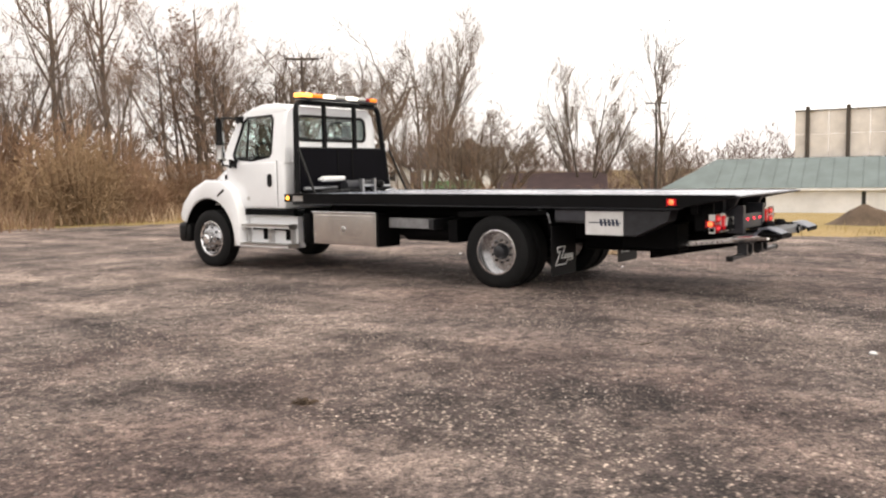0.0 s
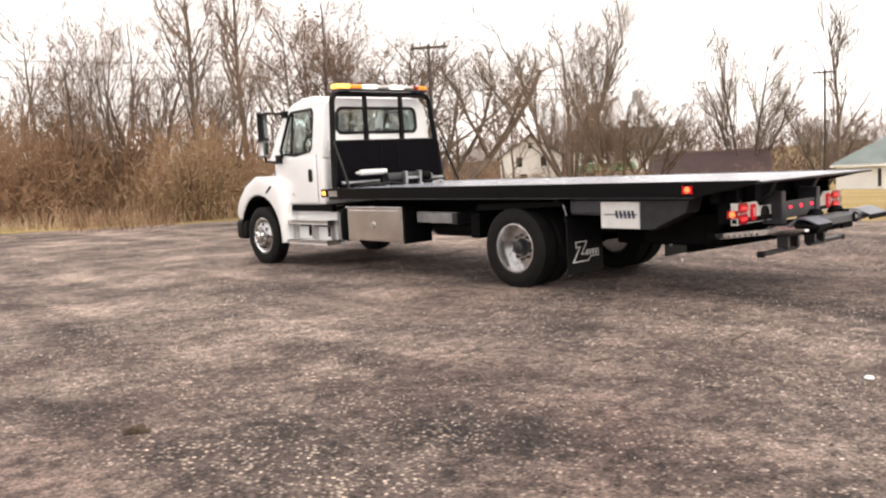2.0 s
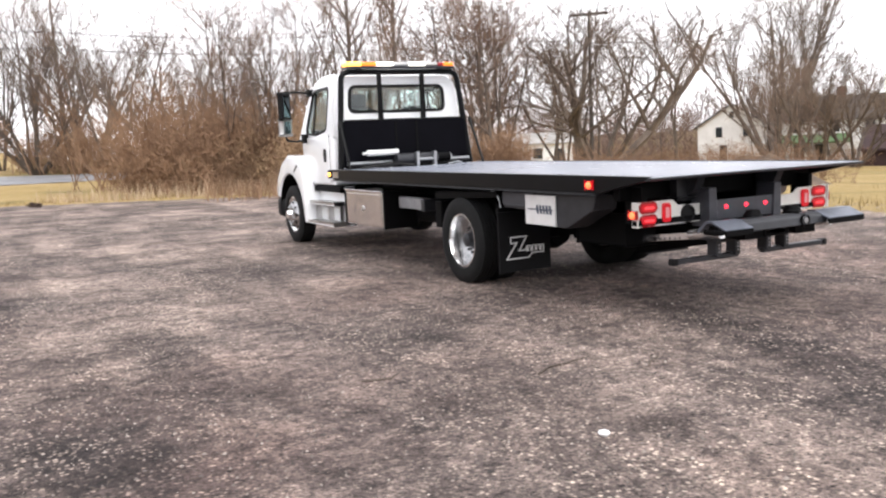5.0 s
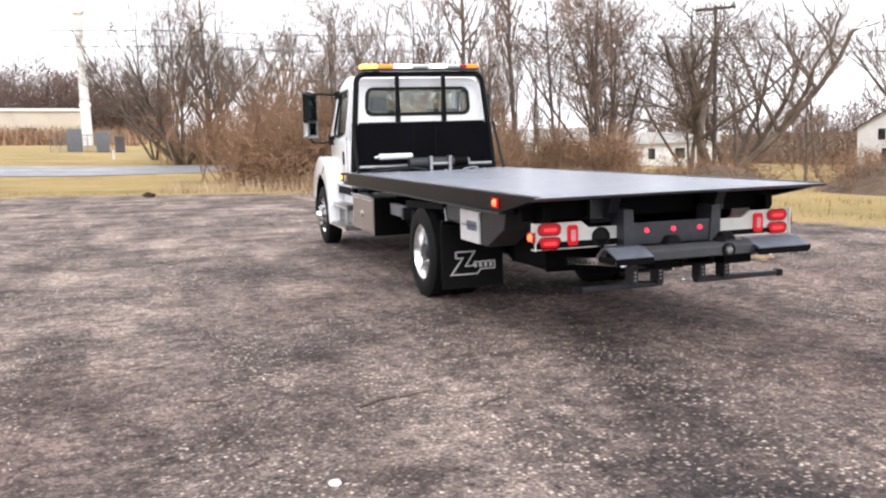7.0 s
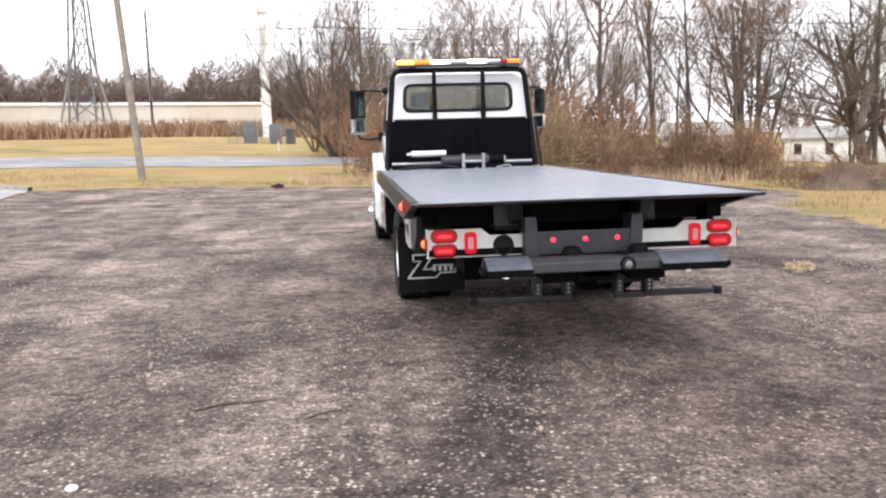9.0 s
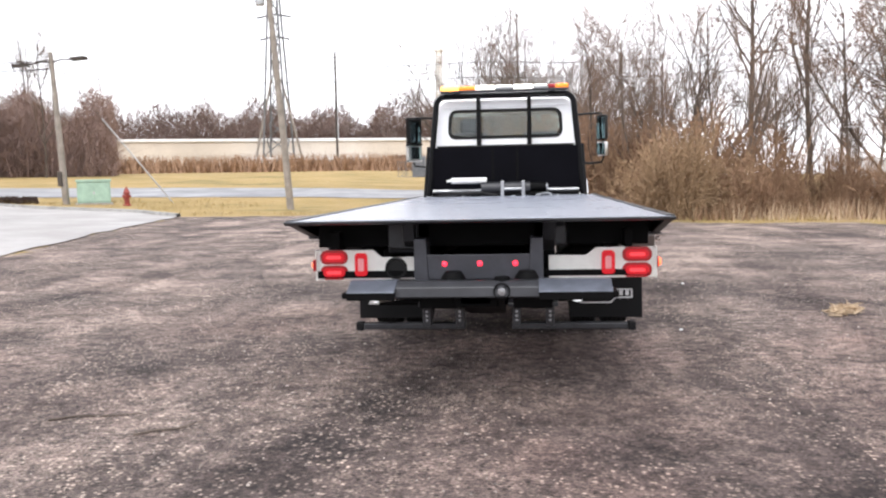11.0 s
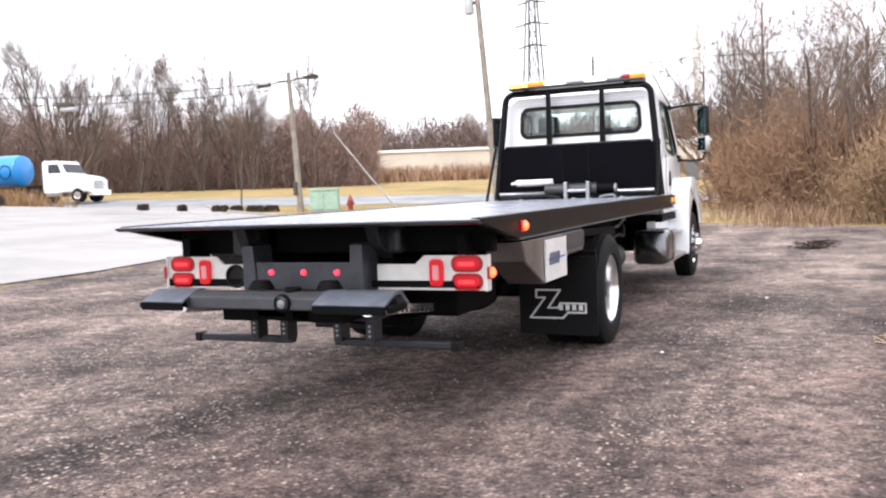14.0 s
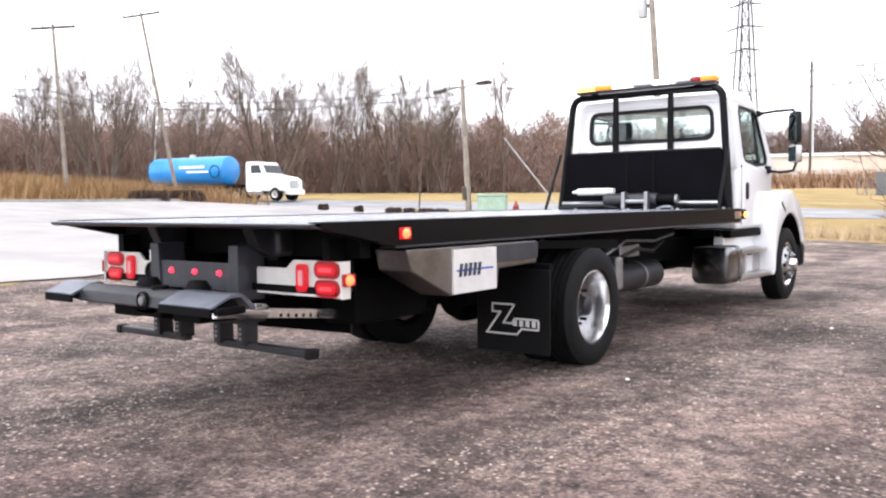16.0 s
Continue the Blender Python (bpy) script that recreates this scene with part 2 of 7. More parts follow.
def holed(outer, inner, axis, a, b):
    """A thick plate with an opening: outer and inner outlines, pushed from a to b."""
    n = len(inner)
    cx, cz = sum(p[0] for p in inner) / n, sum(p[1] for p in inner) / n
    angs = sorted({round(math.atan2(p[1] - cz, p[0] - cx), 5) for p in inner + outer})
    bm = bmesh.new()
    def at(p, w):
        return {"x": (w, p[0], p[1]), "y": (p[0], w, p[1]), "z": (p[0], p[1], w)}[axis]
    rings = []
    for w in (a, b):
        rings.append(([bm.verts.new(at(cast(outer, (cx, cz), t), w)) for t in angs], [bm.verts.new(at(cast(inner, (cx, cz), t), w)) for t in angs]))
    m = len(angs)
    (oa, ia), (ob, ib) = rings
    for k in range(m):
        j = (k + 1) % m
        for q in ((oa[k], oa[j], ia[j], ia[k]), (ob[j], ob[k], ib[k], ib[j]), (oa[j], oa[k], ob[k], ob[j]), (ia[k], ia[j], ib[j], ib[k])):
            bm.faces.new(q)
    return bm


def tumble(bm, lean=0.11, z0=1.6):
    """Leans the cab's upper sides inwards."""
    for v in bm.verts:
        if v.co.z > z0:
            v.co.x *= 1 - lean * (v.co.z - z0) / 0.9
    return bm


def loft(sections, smooth_ends=True):
    """Skin through sections, lists of as many points each."""
    bm = bmesh.new()
    rings = [[bm.verts.new(p) for p in s] for s in sections]
    n = len(rings[0])
    for a, b in zip(rings, rings[1:]):
        for k in range(n):
            bm.faces.new((a[k], a[(k + 1) % n], b[(k + 1) % n], b[k]))
    bm.faces.new(rings[0])
    bm.faces.new(rings[-1][::-1])
    return bm


# wheels
def make_wheel(parent, x, y, side, front):
    """One wheel with its outer face towards side (+1 or -1); x is the outer face of the tyre."""
    w = new("wheel")
    w.parent = parent
    R, W, z = 0.462, 0.25, 0.455
    def X(d):
        return x - side * d
    prof = [(0.285, X(0.025)), (0.30, X(0.008)), (0.37, X(0.0)), (0.425, X(0.012)), (0.452, X(0.03))]
    for k in range(5):
        g = 0.04 + 0.17 * k / 4
        prof += [(R, X(g - 0.006)), (R, X(g + 0.02)), (R - 0.012, X(g + 0.023)), (R - 0.012, X(g + 0.03))]
    prof += [(0.452, X(W - 0.02)), (0.425, X(W - 0.008)), (0.37, X(W)), (0.30, X(W - 0.01)), (0.285, X(W - 0.025)), (0.26, X(W / 2)), (0.285, X(0.025))]
    part("tyre", lathe(prof, "x", 48, (0, y, z), False), TYRE, w, "black truck tyre with ribbed tread", True)
    if front:
        rim = [(0.287, X(0.022)), (0.272, X(0.02)), (0.25, X(0.045)), (0.235, X(0.06)), (0.22, X(0.10)), (0.25, X(0.12)), (0.287, X(0.1))]
        disc = [(0.237, X(0.065)), (0.225, X(0.03)), (0.20, X(0.0)), (0.13, X(-0.03)), (0.0, X(-0.03)), (0.0, X(0.04)), (0.2, X(0.08))]
    else:
        rim = [(0.287, X(0.022)), (0.272, X(0.02)), (0.262, X(0.05)), (0.25, X(0.10)), (0.245, X(0.165)), (0.25, X(0.20)), (0.287, X(0.1))]
        disc = [(0.247, X(0.16)), (0.215, X(0.172)), (0.13, X(0.17)), (0.0, X(0.17)), (0.0, X(0.21)), (0.24, X(0.2))]
    part("rim", lathe(rim, "x", 48, (0, y, z), False), ALU, w, "polished aluminium rim", True)
    part("wheel_disc", lathe(disc, "x", 40, (0, y, z)), DISC, w, "dull metal wheel disc", True)
    hub = [(0.0, X(-0.10)), (0.05, X(-0.10)), (0.075, X(-0.08)), (0.085, X(0.0)), (0.1, X(0.02))] if front else [(0.0, X(0.06)), (0.05, X(0.06)), (0.075, X(0.075)), (0.082, X(0.13)), (0.11, X(0.165))]
    part("hub", lathe(hub, "x", 24, (0, y, z)), ALU if front else GREY, w, "chrome hub cover" if front else "dull steel hub", True)
    f = -0.012 if front else 0.164
    for k in range(10):
        a = 2 * math.pi * k / 10
        c = (0, y + 0.185 * math.cos(a), z + 0.185 * math.sin(a))
        part("hand_hole", lathe([(0.0, X(f + 0.002)), (0.027, X(f + 0.003)), (0.030, X(f + 0.03))], "x", 12, c), FRAME, w)
        c2 = (0, y + 0.140 * math.cos(a + 0.3), z + 0.140 * math.sin(a + 0.3))
        n0 = -0.045 if front else 0.135
        part("lug_nut", lathe([(0.0, X(n0 - 0.01)), (0.013, X(n0)), (0.016, X(n0 + 0.045))], "x", 6, c2), LIGHTGREY if front else FRAME, w)
    return w


for s in (-1, 1):
    make_wheel(truck, s * 1.215, 6.11, s, True)
    make_wheel(truck, s * 1.175 + (0.07 if s > 0 else 0), 0.62, s, False)
    make_wheel(truck, s * 0.885 + (0.07 if s > 0 else 0), 0.62, s, False)

# chassis: two long rails, axles, cross members
for s in (-1, 1):
    part("chassis_rail", box(s * 0.38, s * 0.46, -1.5, 6.5, 0.62, 0.86, 0.006), FRAME, truck)
    part("subframe_rail", box(s * 0.38, s * 0.50, -2.0, 3.9, 0.865, 1.02, 0.006), FRAME, truck)
    part("spring_pack", box(s * 0.40, s * 0.50, -0.1, 1.4, 0.50, 0.60, 0.01), FRAME, truck)
    part("spring_pack", box(s * 0.40, s * 0.50, 5.2, 6.55, 0.46, 0.54, 0.01), FRAME, truck)
part("rear_axle", merged(tube([(-0.8, 0.62, 0.455), (0.8, 0.62, 0.455)], 0.075), lathe([(0.0, 0.40), (0.14, 0.42), (0.2, 0.55), (0.2, 0.68), (0.12, 0.82), (0.0, 0.84)], "y", 20, (0, 0, 0.455))), FRAME, truck, "black rear axle with differential", True)
part("front_axle", box(-0.95, 0.95, 5.82, 5.94, 0.36, 0.46, 0.02), FRAME, truck)
part("drive_shaft", tube([(0, 0.9, 0.5), (0, 4.4, 0.62)], 0.05), FRAME, truck)
part("gearbox", box(-0.25, 0.25, 4.2, 5.6, 0.45, 0.95, 0.05), FRAME, truck)
for y in (-1.3, -0.6, 1.4, 2.2, 3.0, 3.7):
    part("cross_member", box(-0.38, 0.38, y, y + 0.08, 0.66, 0.84, 0.006), FRAME, truck)

# flat bed
deck_side = [(-2.41, 1.172), (-2.41, 1.196), (3.98, 1.196), (3.98, 1.150), (-1.80, 1.150)]
part("bed_plate", extruded(deck_side, "x", -1.20, 1.20, 0.004, 1), DECK, truck, "dark painted steel bed, sky sheen put into its pale colour")
rail_side = [(-2.41, 1.178), (-2.39, 1.203), (4.0, 1.203), (4.0, 1.055), (-1.79, 1.055)]
for s in (-1, 1):
    part("side_rail", extruded(rail_side, "x", s * 1.165, s * 1.222, 0.006, 2), BLACK, truck, "glossy black bed side rail")
    part("rail_lip", box(s * 1.10, s * 1.232, -1.78, 4.0, 1.043, 1.056, 0.003, 1), GREY, truck, "bright lower lip of the side rail")
    part("inner_rail", box(s * 0.36, s * 0.50, -1.95, 3.95, 1.022, 1.148, 0.008), FRAME, truck)
    part("rail_end_cap", box(s * 1.165, s * 1.226, 3.78, 4.0, 1.09, 1.17, 0.004), STAINLESS, truck, "plain metal plate at the rail's front end")
for k in range(15):
    y = -1.75 + k * 0.40
    part("bed_cross_member", box(-1.16, 1.16, y, y + 0.07, 1.06, 1.148, 0.004, 1), FRAME, truck)
part("tail_edge", extruded([(-2.44, 1.180), (-2.41, 1.168), (-2.36, 1.168), (-2.36, 1.1965), (-2.44, 1.192)], "x", -1.222, 1.222, 0.002, 1), GREY, truck, "worn tail edge of the bed")
# lower tail gussets under the bed
for s in (-1, 1):
    part("tail_gusset", extruded([(-1.60, 1.15), (-1.60, 0.94), (-1.98, 0.955), (-2.14, 1.04), (-2.20, 1.16)], "x", s * 0.42, s * 0.50, 0.008), GREY, truck)
part("tail_beam", box(-1.12, 1.12, -1.95, -1.87, 0.99, 1.15, 0.008), FRAME, truck)

# marker lamps on the rails
def marker(parent, x, y, z, side, lens, core, name, label):
    lamp = part(name, box(x, x + side * 0.012, y - 0.05, y + 0.05, z - 0.034, z + 0.034, 0.005), lens, parent, label)
    part("lens", lathe([(0.0, x + side * 0.036), (0.017, x + side * 0.033), (0.028, x + side * 0.02), (0.030, x + side * 0.010)], "x", 16, (0, y, z)), core, lamp)
    return lamp


for s in (-1, 1):
    marker(truck, s * 1.222, -1.70, 1.125, s, REDLENS, REDCORE, "side_marker_lamp", "lit red side marker lamp")
    part("lamp_bracket", box(s * 1.15, s * 1.222, 4.003, 4.16, 1.08, 1.19, 0.006), PLASTIC, truck)
    marker(truck, s * 1.222, 4.10, 1.135, s, PLASTIC, AMBERHOT, "amber_marker_lamp", "lit amber marker lamp")

# headboard behind the cab
PANELBLACK = simple("matt_black_panel", (0.003, 0.003, 0.005), 0.5, grime=0.3, scale=3, spec=0.045)
HB = 4.06
def hb(x, z):
    """A place on the headboard, which narrows upwards."""
    k = (z - 1.2) / 1.38
    return (x * (1 - 0.10 * k), HB + 0.10 * k, z)


frame_pts = [hb(-1.07, 1.2), hb(-1.06, 1.9), hb(-1.05, 2.42)]
for k in range(6):
    a = radians(180 - 18 * (k + 0))
    frame_pts.append(hb(-0.93 + 0.12 * math.cos(a), 2.46 + 0.12 * math.sin(a)))
frame_pts += [(-p[0], p[1], p[2]) for p in frame_pts[::-1]]
part("headboard_frame", tube(frame_pts, 0.042, 12), BLACK, truck, "bent black tube frame of the headboard", True)
part("headboard_panel", extruded([(-1.05, 1.22), (1.05, 1.22), (0.99, 1.87), (-0.99, 1.87)], "y", HB + 0.0, HB + 0.03, 0.004), PANELBLACK, truck, "black steel headboard panel")
for x in (-0.17, 0.17):
    part("panel_seam", box(x - 0.016, x + 0.016, HB - 0.008, HB + 0.002, 1.235, 1.86, 0.002), FRAME, truck, "upright seam of the headboard panel")
part("headboard_rail", tube([hb(-1.0, 1.88), hb(1.0, 1.88)], 0.02, 8), BLACK, truck)
for x in (-0.36, 0.34):
    part("headboard_bar", extruded([(x - 0.035, 1.86), (x + 0.035, 1.86), (x + 0.028, 2.57), (x - 0.028, 2.57)], "y", HB + 0.055, HB + 0.105, 0.006), BLACK, truck, "upright black guard bar")
for s in (-1, 1):
    part("headboard_brace", tube([(s * 1.06, HB - 0.03, 1.88), (s * 1.08, 3.66, 1.20)], 0.02, 8), BLACK, truck, "slanting brace of the headboard", True)
    part("stake_tube", tube([(s * 0.30, HB - 0.08, 1.265), (s * 1.0, HB - 0.08, 1.265)], 0.03, 12), LIGHTGREY, truck, "bright round tube at the foot of the headboard", True)
    part("tube_cradle", box(s * 0.32, s * 1.0, HB - 0.16, HB - 0.02, 1.198, 1.242, 0.006), FRAME, truck)

# winch and its guide
part("winch_drum", tube([(-0.32, 3.78, 1.30), (0.34, 3.78, 1.30)], [0.085, 0.085], 20), GREY, truck, "dark winch drum", True)
part("winch_cover", tube([(-0.80, 3.86, 1.405), (-0.74, 3.86, 1.41), (-0.73, 3.86, 1.41), (-0.25, 3.86, 1.41)], [0.018, 0.018, 0.042, 0.042], 14), MARK, truck, "white air cylinder lying over the winch", True)
for x in (-0.03, 0.25):
    part("guide_post", box(x - 0.022, x + 0.022, 3.62, 3.70, 1.197, 1.40, 0.006), LIGHTGREY, truck, "bright winch guide post")
part("guide_roller", tube([(-0.03, 3.66, 1.29), (0.25, 3.66, 1.29)], 0.024, 12), LIGHTGREY, truck, "bright winch guide roller", True)
part("winch_motor", tube([(0.34, 3.78, 1.31), (0.56, 3.78, 1.31)], 0.06, 16), FRAME, truck, "", True)
part("motor_cap", lathe([(0.0, 0.585), (0.05, 0.58), (0.062, 0.555)], "x", 16, (0, 3.78, 1.31)), LIGHTGREY, truck)
part("winch_base", box(-0.45, 0.6, 3.66, 3.98, 1.197, 1.232, 0.006), FRAME, truck)
part("hose_bundle", tube([(-0.9, 3.7, 1.21), (-0.6, 3.6, 1.235), (-0.3, 3.68, 1.24), (-0.1, 3.62, 1.21)], 0.02, 8), PLASTIC, truck)
part("chain_hook", tube([(0.42, 3.55, 1.205), (0.50, 3.50, 1.225), (0.58, 3.54, 1.23), (0.62, 3.5, 1.21)], 0.014, 8), LIGHTGREY, truck)
for x in (-0.55, 0.12, 0.7):
    part("bed_bolt", lathe([(0.0, 1.212), (0.018, 1.212), (0.02, 1.1965)], "z", 8, (x, 3.45, 0)), LIGHTGREY, truck)

# light bar
bar = part("light_bar", box(-0.88, 0.88, HB + 0.03, HB + 0.27, 2.625, 2.66, 0.012), GREY, truck, "low light bar over the headboard, amber end lit")
for s in (-1, 1):
    part("bar_foot", box(s * 0.62, s * 0.70, HB + 0.09, HB + 0.14, 2.56, 2.63, 0.005), FRAME, bar)
cells = [(-0.88, -0.64, AMBERHOT, "lit amber beacon"), (-0.635, -0.40, AMBERLENS, "lit amber lens"), (-0.395, -0.13, WHITELAMP, "lit white lens"), (-0.125, 0.125, STAINLESS, "clear middle cover"), (0.13, 0.395, WHITELAMP, "lit white lens"), (0.40, 0.60, STAINLESS, "clear lens, unlit"), (0.605, 0.70, DULLRED, "red lens"), (0.705, 0.88, AMBERLENS, "amber lens")]
for x0, x1, mat, lab in cells:
    part("light_cell", box(x0, x1, HB + 0.035, HB + 0.265, 2.661, 2.72, 0.018), mat, bar, lab)

# tail boards with lamps
def oval(cx, cz, w, h, y, depth):
    return extruded(rounded_rect(cx, cz, w, h, h / 2 - 0.001, 6), "y", y - depth, y + 0.005, 0.004, 1)


left_board = [(-1.115, 0.785), (-1.115, 0.985), (-0.735, 0.985), (-0.675, 0.935), (-0.43, 0.935), (-0.43, 0.785)]
for s in (-1, 1):
    pts = [(p[0] if s < 0 else -p[0], p[1]) for p in left_board]
    board = part("tail_board", extruded(pts, "y", -2.15, -2.13, 0.003), TAILBOARD, truck, "bright tail light board")
    board.location = (0.025, 0.03, 0)
    part("board_edge", extruded(rounded_rect(s * 1.118, 0.885, 0.012, 0.204, 0.004, 2), "y", -2.165, -2.10, 0.0), TAILBOARD, board)
    for z in (0.937, 0.835):
        lamp = part("tail_lamp", oval(s * 1.0, z, 0.150, 0.060, -2.15, 0.018), REDLENS, board, "lit oval red tail lamp")
    for z in (0.937, 0.835):
        part("diode_strip", extruded(rounded_rect(s * 1.0, z, 0.10, 0.022, 0.010, 4), "y", -2.171, -2.167, 0.0), REDSTRIP, board)
    for z in (0.937, 0.835):
        part("lamp_ring", extruded(rounded_rect(s * 1.0, z, 0.19, 0.096, 0.045, 6), "y", -2.157, -2.148, 0.0), DULLRED, board)
    part("brake_lamp", extruded(rounded_rect(s * 0.815, 0.887, 0.085, 0.155, 0.025, 4), "y", -2.17, -2.15, 0.004), REDLENS, board, "lit red upright lamp with a clear middle")
    part("reverse_lens", extruded(rounded_rect(s * 0.815, 0.887, 0.04, 0.085, 0.01, 3), "y", -2.176, -2.17, 0.002), PINKLENS, board, "pale pink lens in the lamp")
    marker(board, s * 1.124, -2.12, 0.885, s, DULLRED, REDCORE, "end_marker_lamp", "lit red end marker lamp")
    if s < 0:
        part("work_lamp", lathe([(0.0, -2.152), (0.055, -2.152), (0.06, -2.165), (0.072, -2.165), (0.075, -2.15)], "y", 26, (-0.58, 0, 0.86)), PLASTIC, board, "round black work lamp")
    part("board_bracket", box(s * 0.42, s * 1.1, -2.128, -2.08, 0.80, 0.84, 0.004), FRAME, truck)
    part("board_arm", box(s * 0.95, s * 1.0, -2.08, -1.88, 0.80, 1.10, 0.006), FRAME, truck)

# rear cross member with uprights and three red lamps
PLATEGREY = simple("grey_painted_steel", (0.060, 0.062, 0.075), 0.4, metal=0.3, grime=0.3, scale=9)
part("rear_cross_plate", box(-0.40, 0.40, -2.215, -2.18, 0.79, 0.955, 0.006), PLATEGREY, truck, "grey rear cross plate")
for s in (-1, 1):
    part("rear_upright", extruded([(s * 0.32, 0.74), (s * 0.42, 0.74), (s * 0.42, 1.06), (s * 0.34, 1.06)], "y", -2.23, -2.03, 0.006), PLATEGREY, truck, "grey rear upright")
    part("pivot_block", box(s * 0.44, s * 0.58, -2.06, -1.86, 0.99, 1.15, 0.03, 3), GREY, truck)
for x in (-0.22, 0.01, 0.24):
    lamp = part("cluster_lamp", lathe([(0.0, -2.232), (0.013, -2.230), (0.018, -2.214)], "y", 14, (x, 0, 0.895)), REDDIODE, truck, "small lit red lamp")

# wheel lift: boom, cross bar, forks
part("lift_boom", extruded([(-1.0, 0.36), (-1.0, 0.62), (-2.55, 0.80), (-2.55, 0.66)], "x", -0.14, 0.14, 0.01), FRAME, truck, "black wheel-lift boom")
part("boom_inner", box(-0.10, 0.10, -2.55, -2.40, 0.67, 0.79, 0.01), GREY, truck)
WINGGREY = simple("blue_grey_steel", (0.16, 0.175, 0.215), 0.34, metal=0.6, grime=0.3, scale=9)
bar_side = [(-2.52, 0.735), (-2.52, 0.795), (-2.57, 0.828), (-2.64, 0.828), (-2.70, 0.800), (-2.712, 0.735)]
cross = part("lift_cross_bar", extruded(bar_side, "x", -0.52, 0.42, 0.008), GREY, truck, "dark grey wheel-lift cross bar")
cross.location = (0.015, 0.03, 0)
wing_side = [(-2.47, 0.742), (-2.475, 0.765), (-2.56, 0.835), (-2.63, 0.835), (-2.765, 0.778), (-2.760, 0.765), (-2.63, 0.816), (-2.57, 0.816), (-2.49, 0.742)]
for s in (-1, 1):
    x0, x1 = (0.37, 0.80) if s > 0 else (-0.49, -0.78)
    part("bar_wing", extruded(wing_side, "x", x0, x1, 0.002, 1), WINGGREY, cross, "blue-grey bent steel wing of the cross bar")
    part("wing_rib", extruded([(-2.53, 0.735), (-2.57, 0.795), (-2.63, 0.795), (-2.72, 0.745)], "x", x0, x1 - s * 0.03, 0.004), FRAME, cross)
    part("wing_lip", box(min(x0, x1), max(x0, x1), -2.768, -2.752, 0.728, 0.772, 0.003), FRAME, cross, "dark turned-down lip of the wing")
    part("wing_toe", box(min(x1, x1 + s * 0.035), max(x1, x1 + s * 0.035), -2.75, -2.56, 0.735, 0.775, 0.012), FRAME, cross)
part("pivot_pin", lathe([(0.0, 0.848), (0.045, 0.848), (0.05, 0.82)], "z", 20, (0.15, -2.60, 0)), FRAME, cross)
part("pin_cap", lathe([(0.0, -2.728), (0.024, -2.726), (0.028, -2.70)], "y", 16, (0.15, 0, 0.772)), LIGHTGREY, cross, "bright pin cap")
part("boss_ring", lathe([(0.042, -2.722), (0.05, -2.720), (0.052, -2.70)], "y", 20, (0.15, 0, 0.772), False), FRAME, cross)
for x in (-0.16, 0.30):
    part("chain_socket", lathe([(0.0, 0.875), (0.05, 0.87), (0.075, 0.83), (0.08, 0.80)], "z", 16, (x, -2.46, 0)), FRAME, cross, "", True)
for s in (-1, 1):
    x_in, x_out = (0.155, 0.90) if s > 0 else (-0.145, -0.82)
    lo, hi = min(x_in, x_out), max(x_in, x_out)
    fork = part("lift_fork", box(lo, hi, -2.275, -2.215, 0.455, 0.50, 0.008), GREY, truck, "dark square tube fork of the wheel lift")
    fork.location = (0.055, 0.045, 0)
    for off in (0.035, 0.25):
        c = x_in + s * off
        part("fork_post", box(c - 0.028, c + 0.028, -2.30, -2.19, 0.48, 0.625, 0.008), GREY, fork)
        for z in (0.525, 0.555, 0.585):
            part("pin_hole", lathe([(0.0, -2.303), (0.009, -2.303), (0.010, -2.296)], "y", 10, (c, 0, z)), LIGHTGREY, fork)
    part("fork_plate", box(min(x_in - s * 0.02, x_in + s * 0.30), max(x_in - s * 0.02, x_in + s * 0.30), -2.34, -2.15, 0.622, 0.648, 0.006), GREY, fork)
    part("fork_head", box(min(x_in + s * 0.02, x_in + s * 0.26), max(x_in + s * 0.02, x_in + s * 0.26), -2.58, -2.18, 0.648, 0.74, 0.008), FRAME, fork)
    part("rubber_end", box(min(x_out, x_out + s * 0.05), max(x_out, x_out + s * 0.05), -2.28, -2.21, 0.448, 0.507, 0.008), RUBBER, fork)
    # sliding side arms beside the boom
    arm = part("grid_arm", tube([(s * 0.62, -2.56, 0.735), (s * 0.60, -2.42, 0.72), (s * 0.58, -2.18, 0.69)], 0.044, 14), ALU, truck, "bright round side arm of the lift", True)
    part("arm_strap", extruded([(-2.22, 0.655), (-2.22, 0.715), (-1.40, 0.62), (-1.40, 0.56)], "x", s * 0.55, s * 0.575, 0.004), ALU, arm, "bright strap with a row of holes")
    part("arm_ear", extruded([(-2.52, 0.74), (-2.44, 0.74), (-2.45, 0.82), (-2.50, 0.82)], "x", s * 0.58, s * 0.62, 0.006), LIGHTGREY, arm)
    for k in range(6):
        y = -2.05 + k * 0.06
        part("strap_hole", lathe([(0.0, s * 0.578), (0.010, s * 0.578), (0.011, s * 0.572)], "x", 8, (0, y, 0.652 - 0.104 * (y + 2.05))), FRAME, arm)
    part("side_box", box(s * 0.45, s * 0.75, -1.6, -0.9, 0.55, 0.85, 0.02), FRAME, truck)

# added black box: stands for shade below the bed, hides the far flap
part("lift_housing", box(-0.30, 0.30, -1.25, -0.2, 0.47, 0.86, 0.03), FRAME, truck, "black box added for the dark open space below the bed")

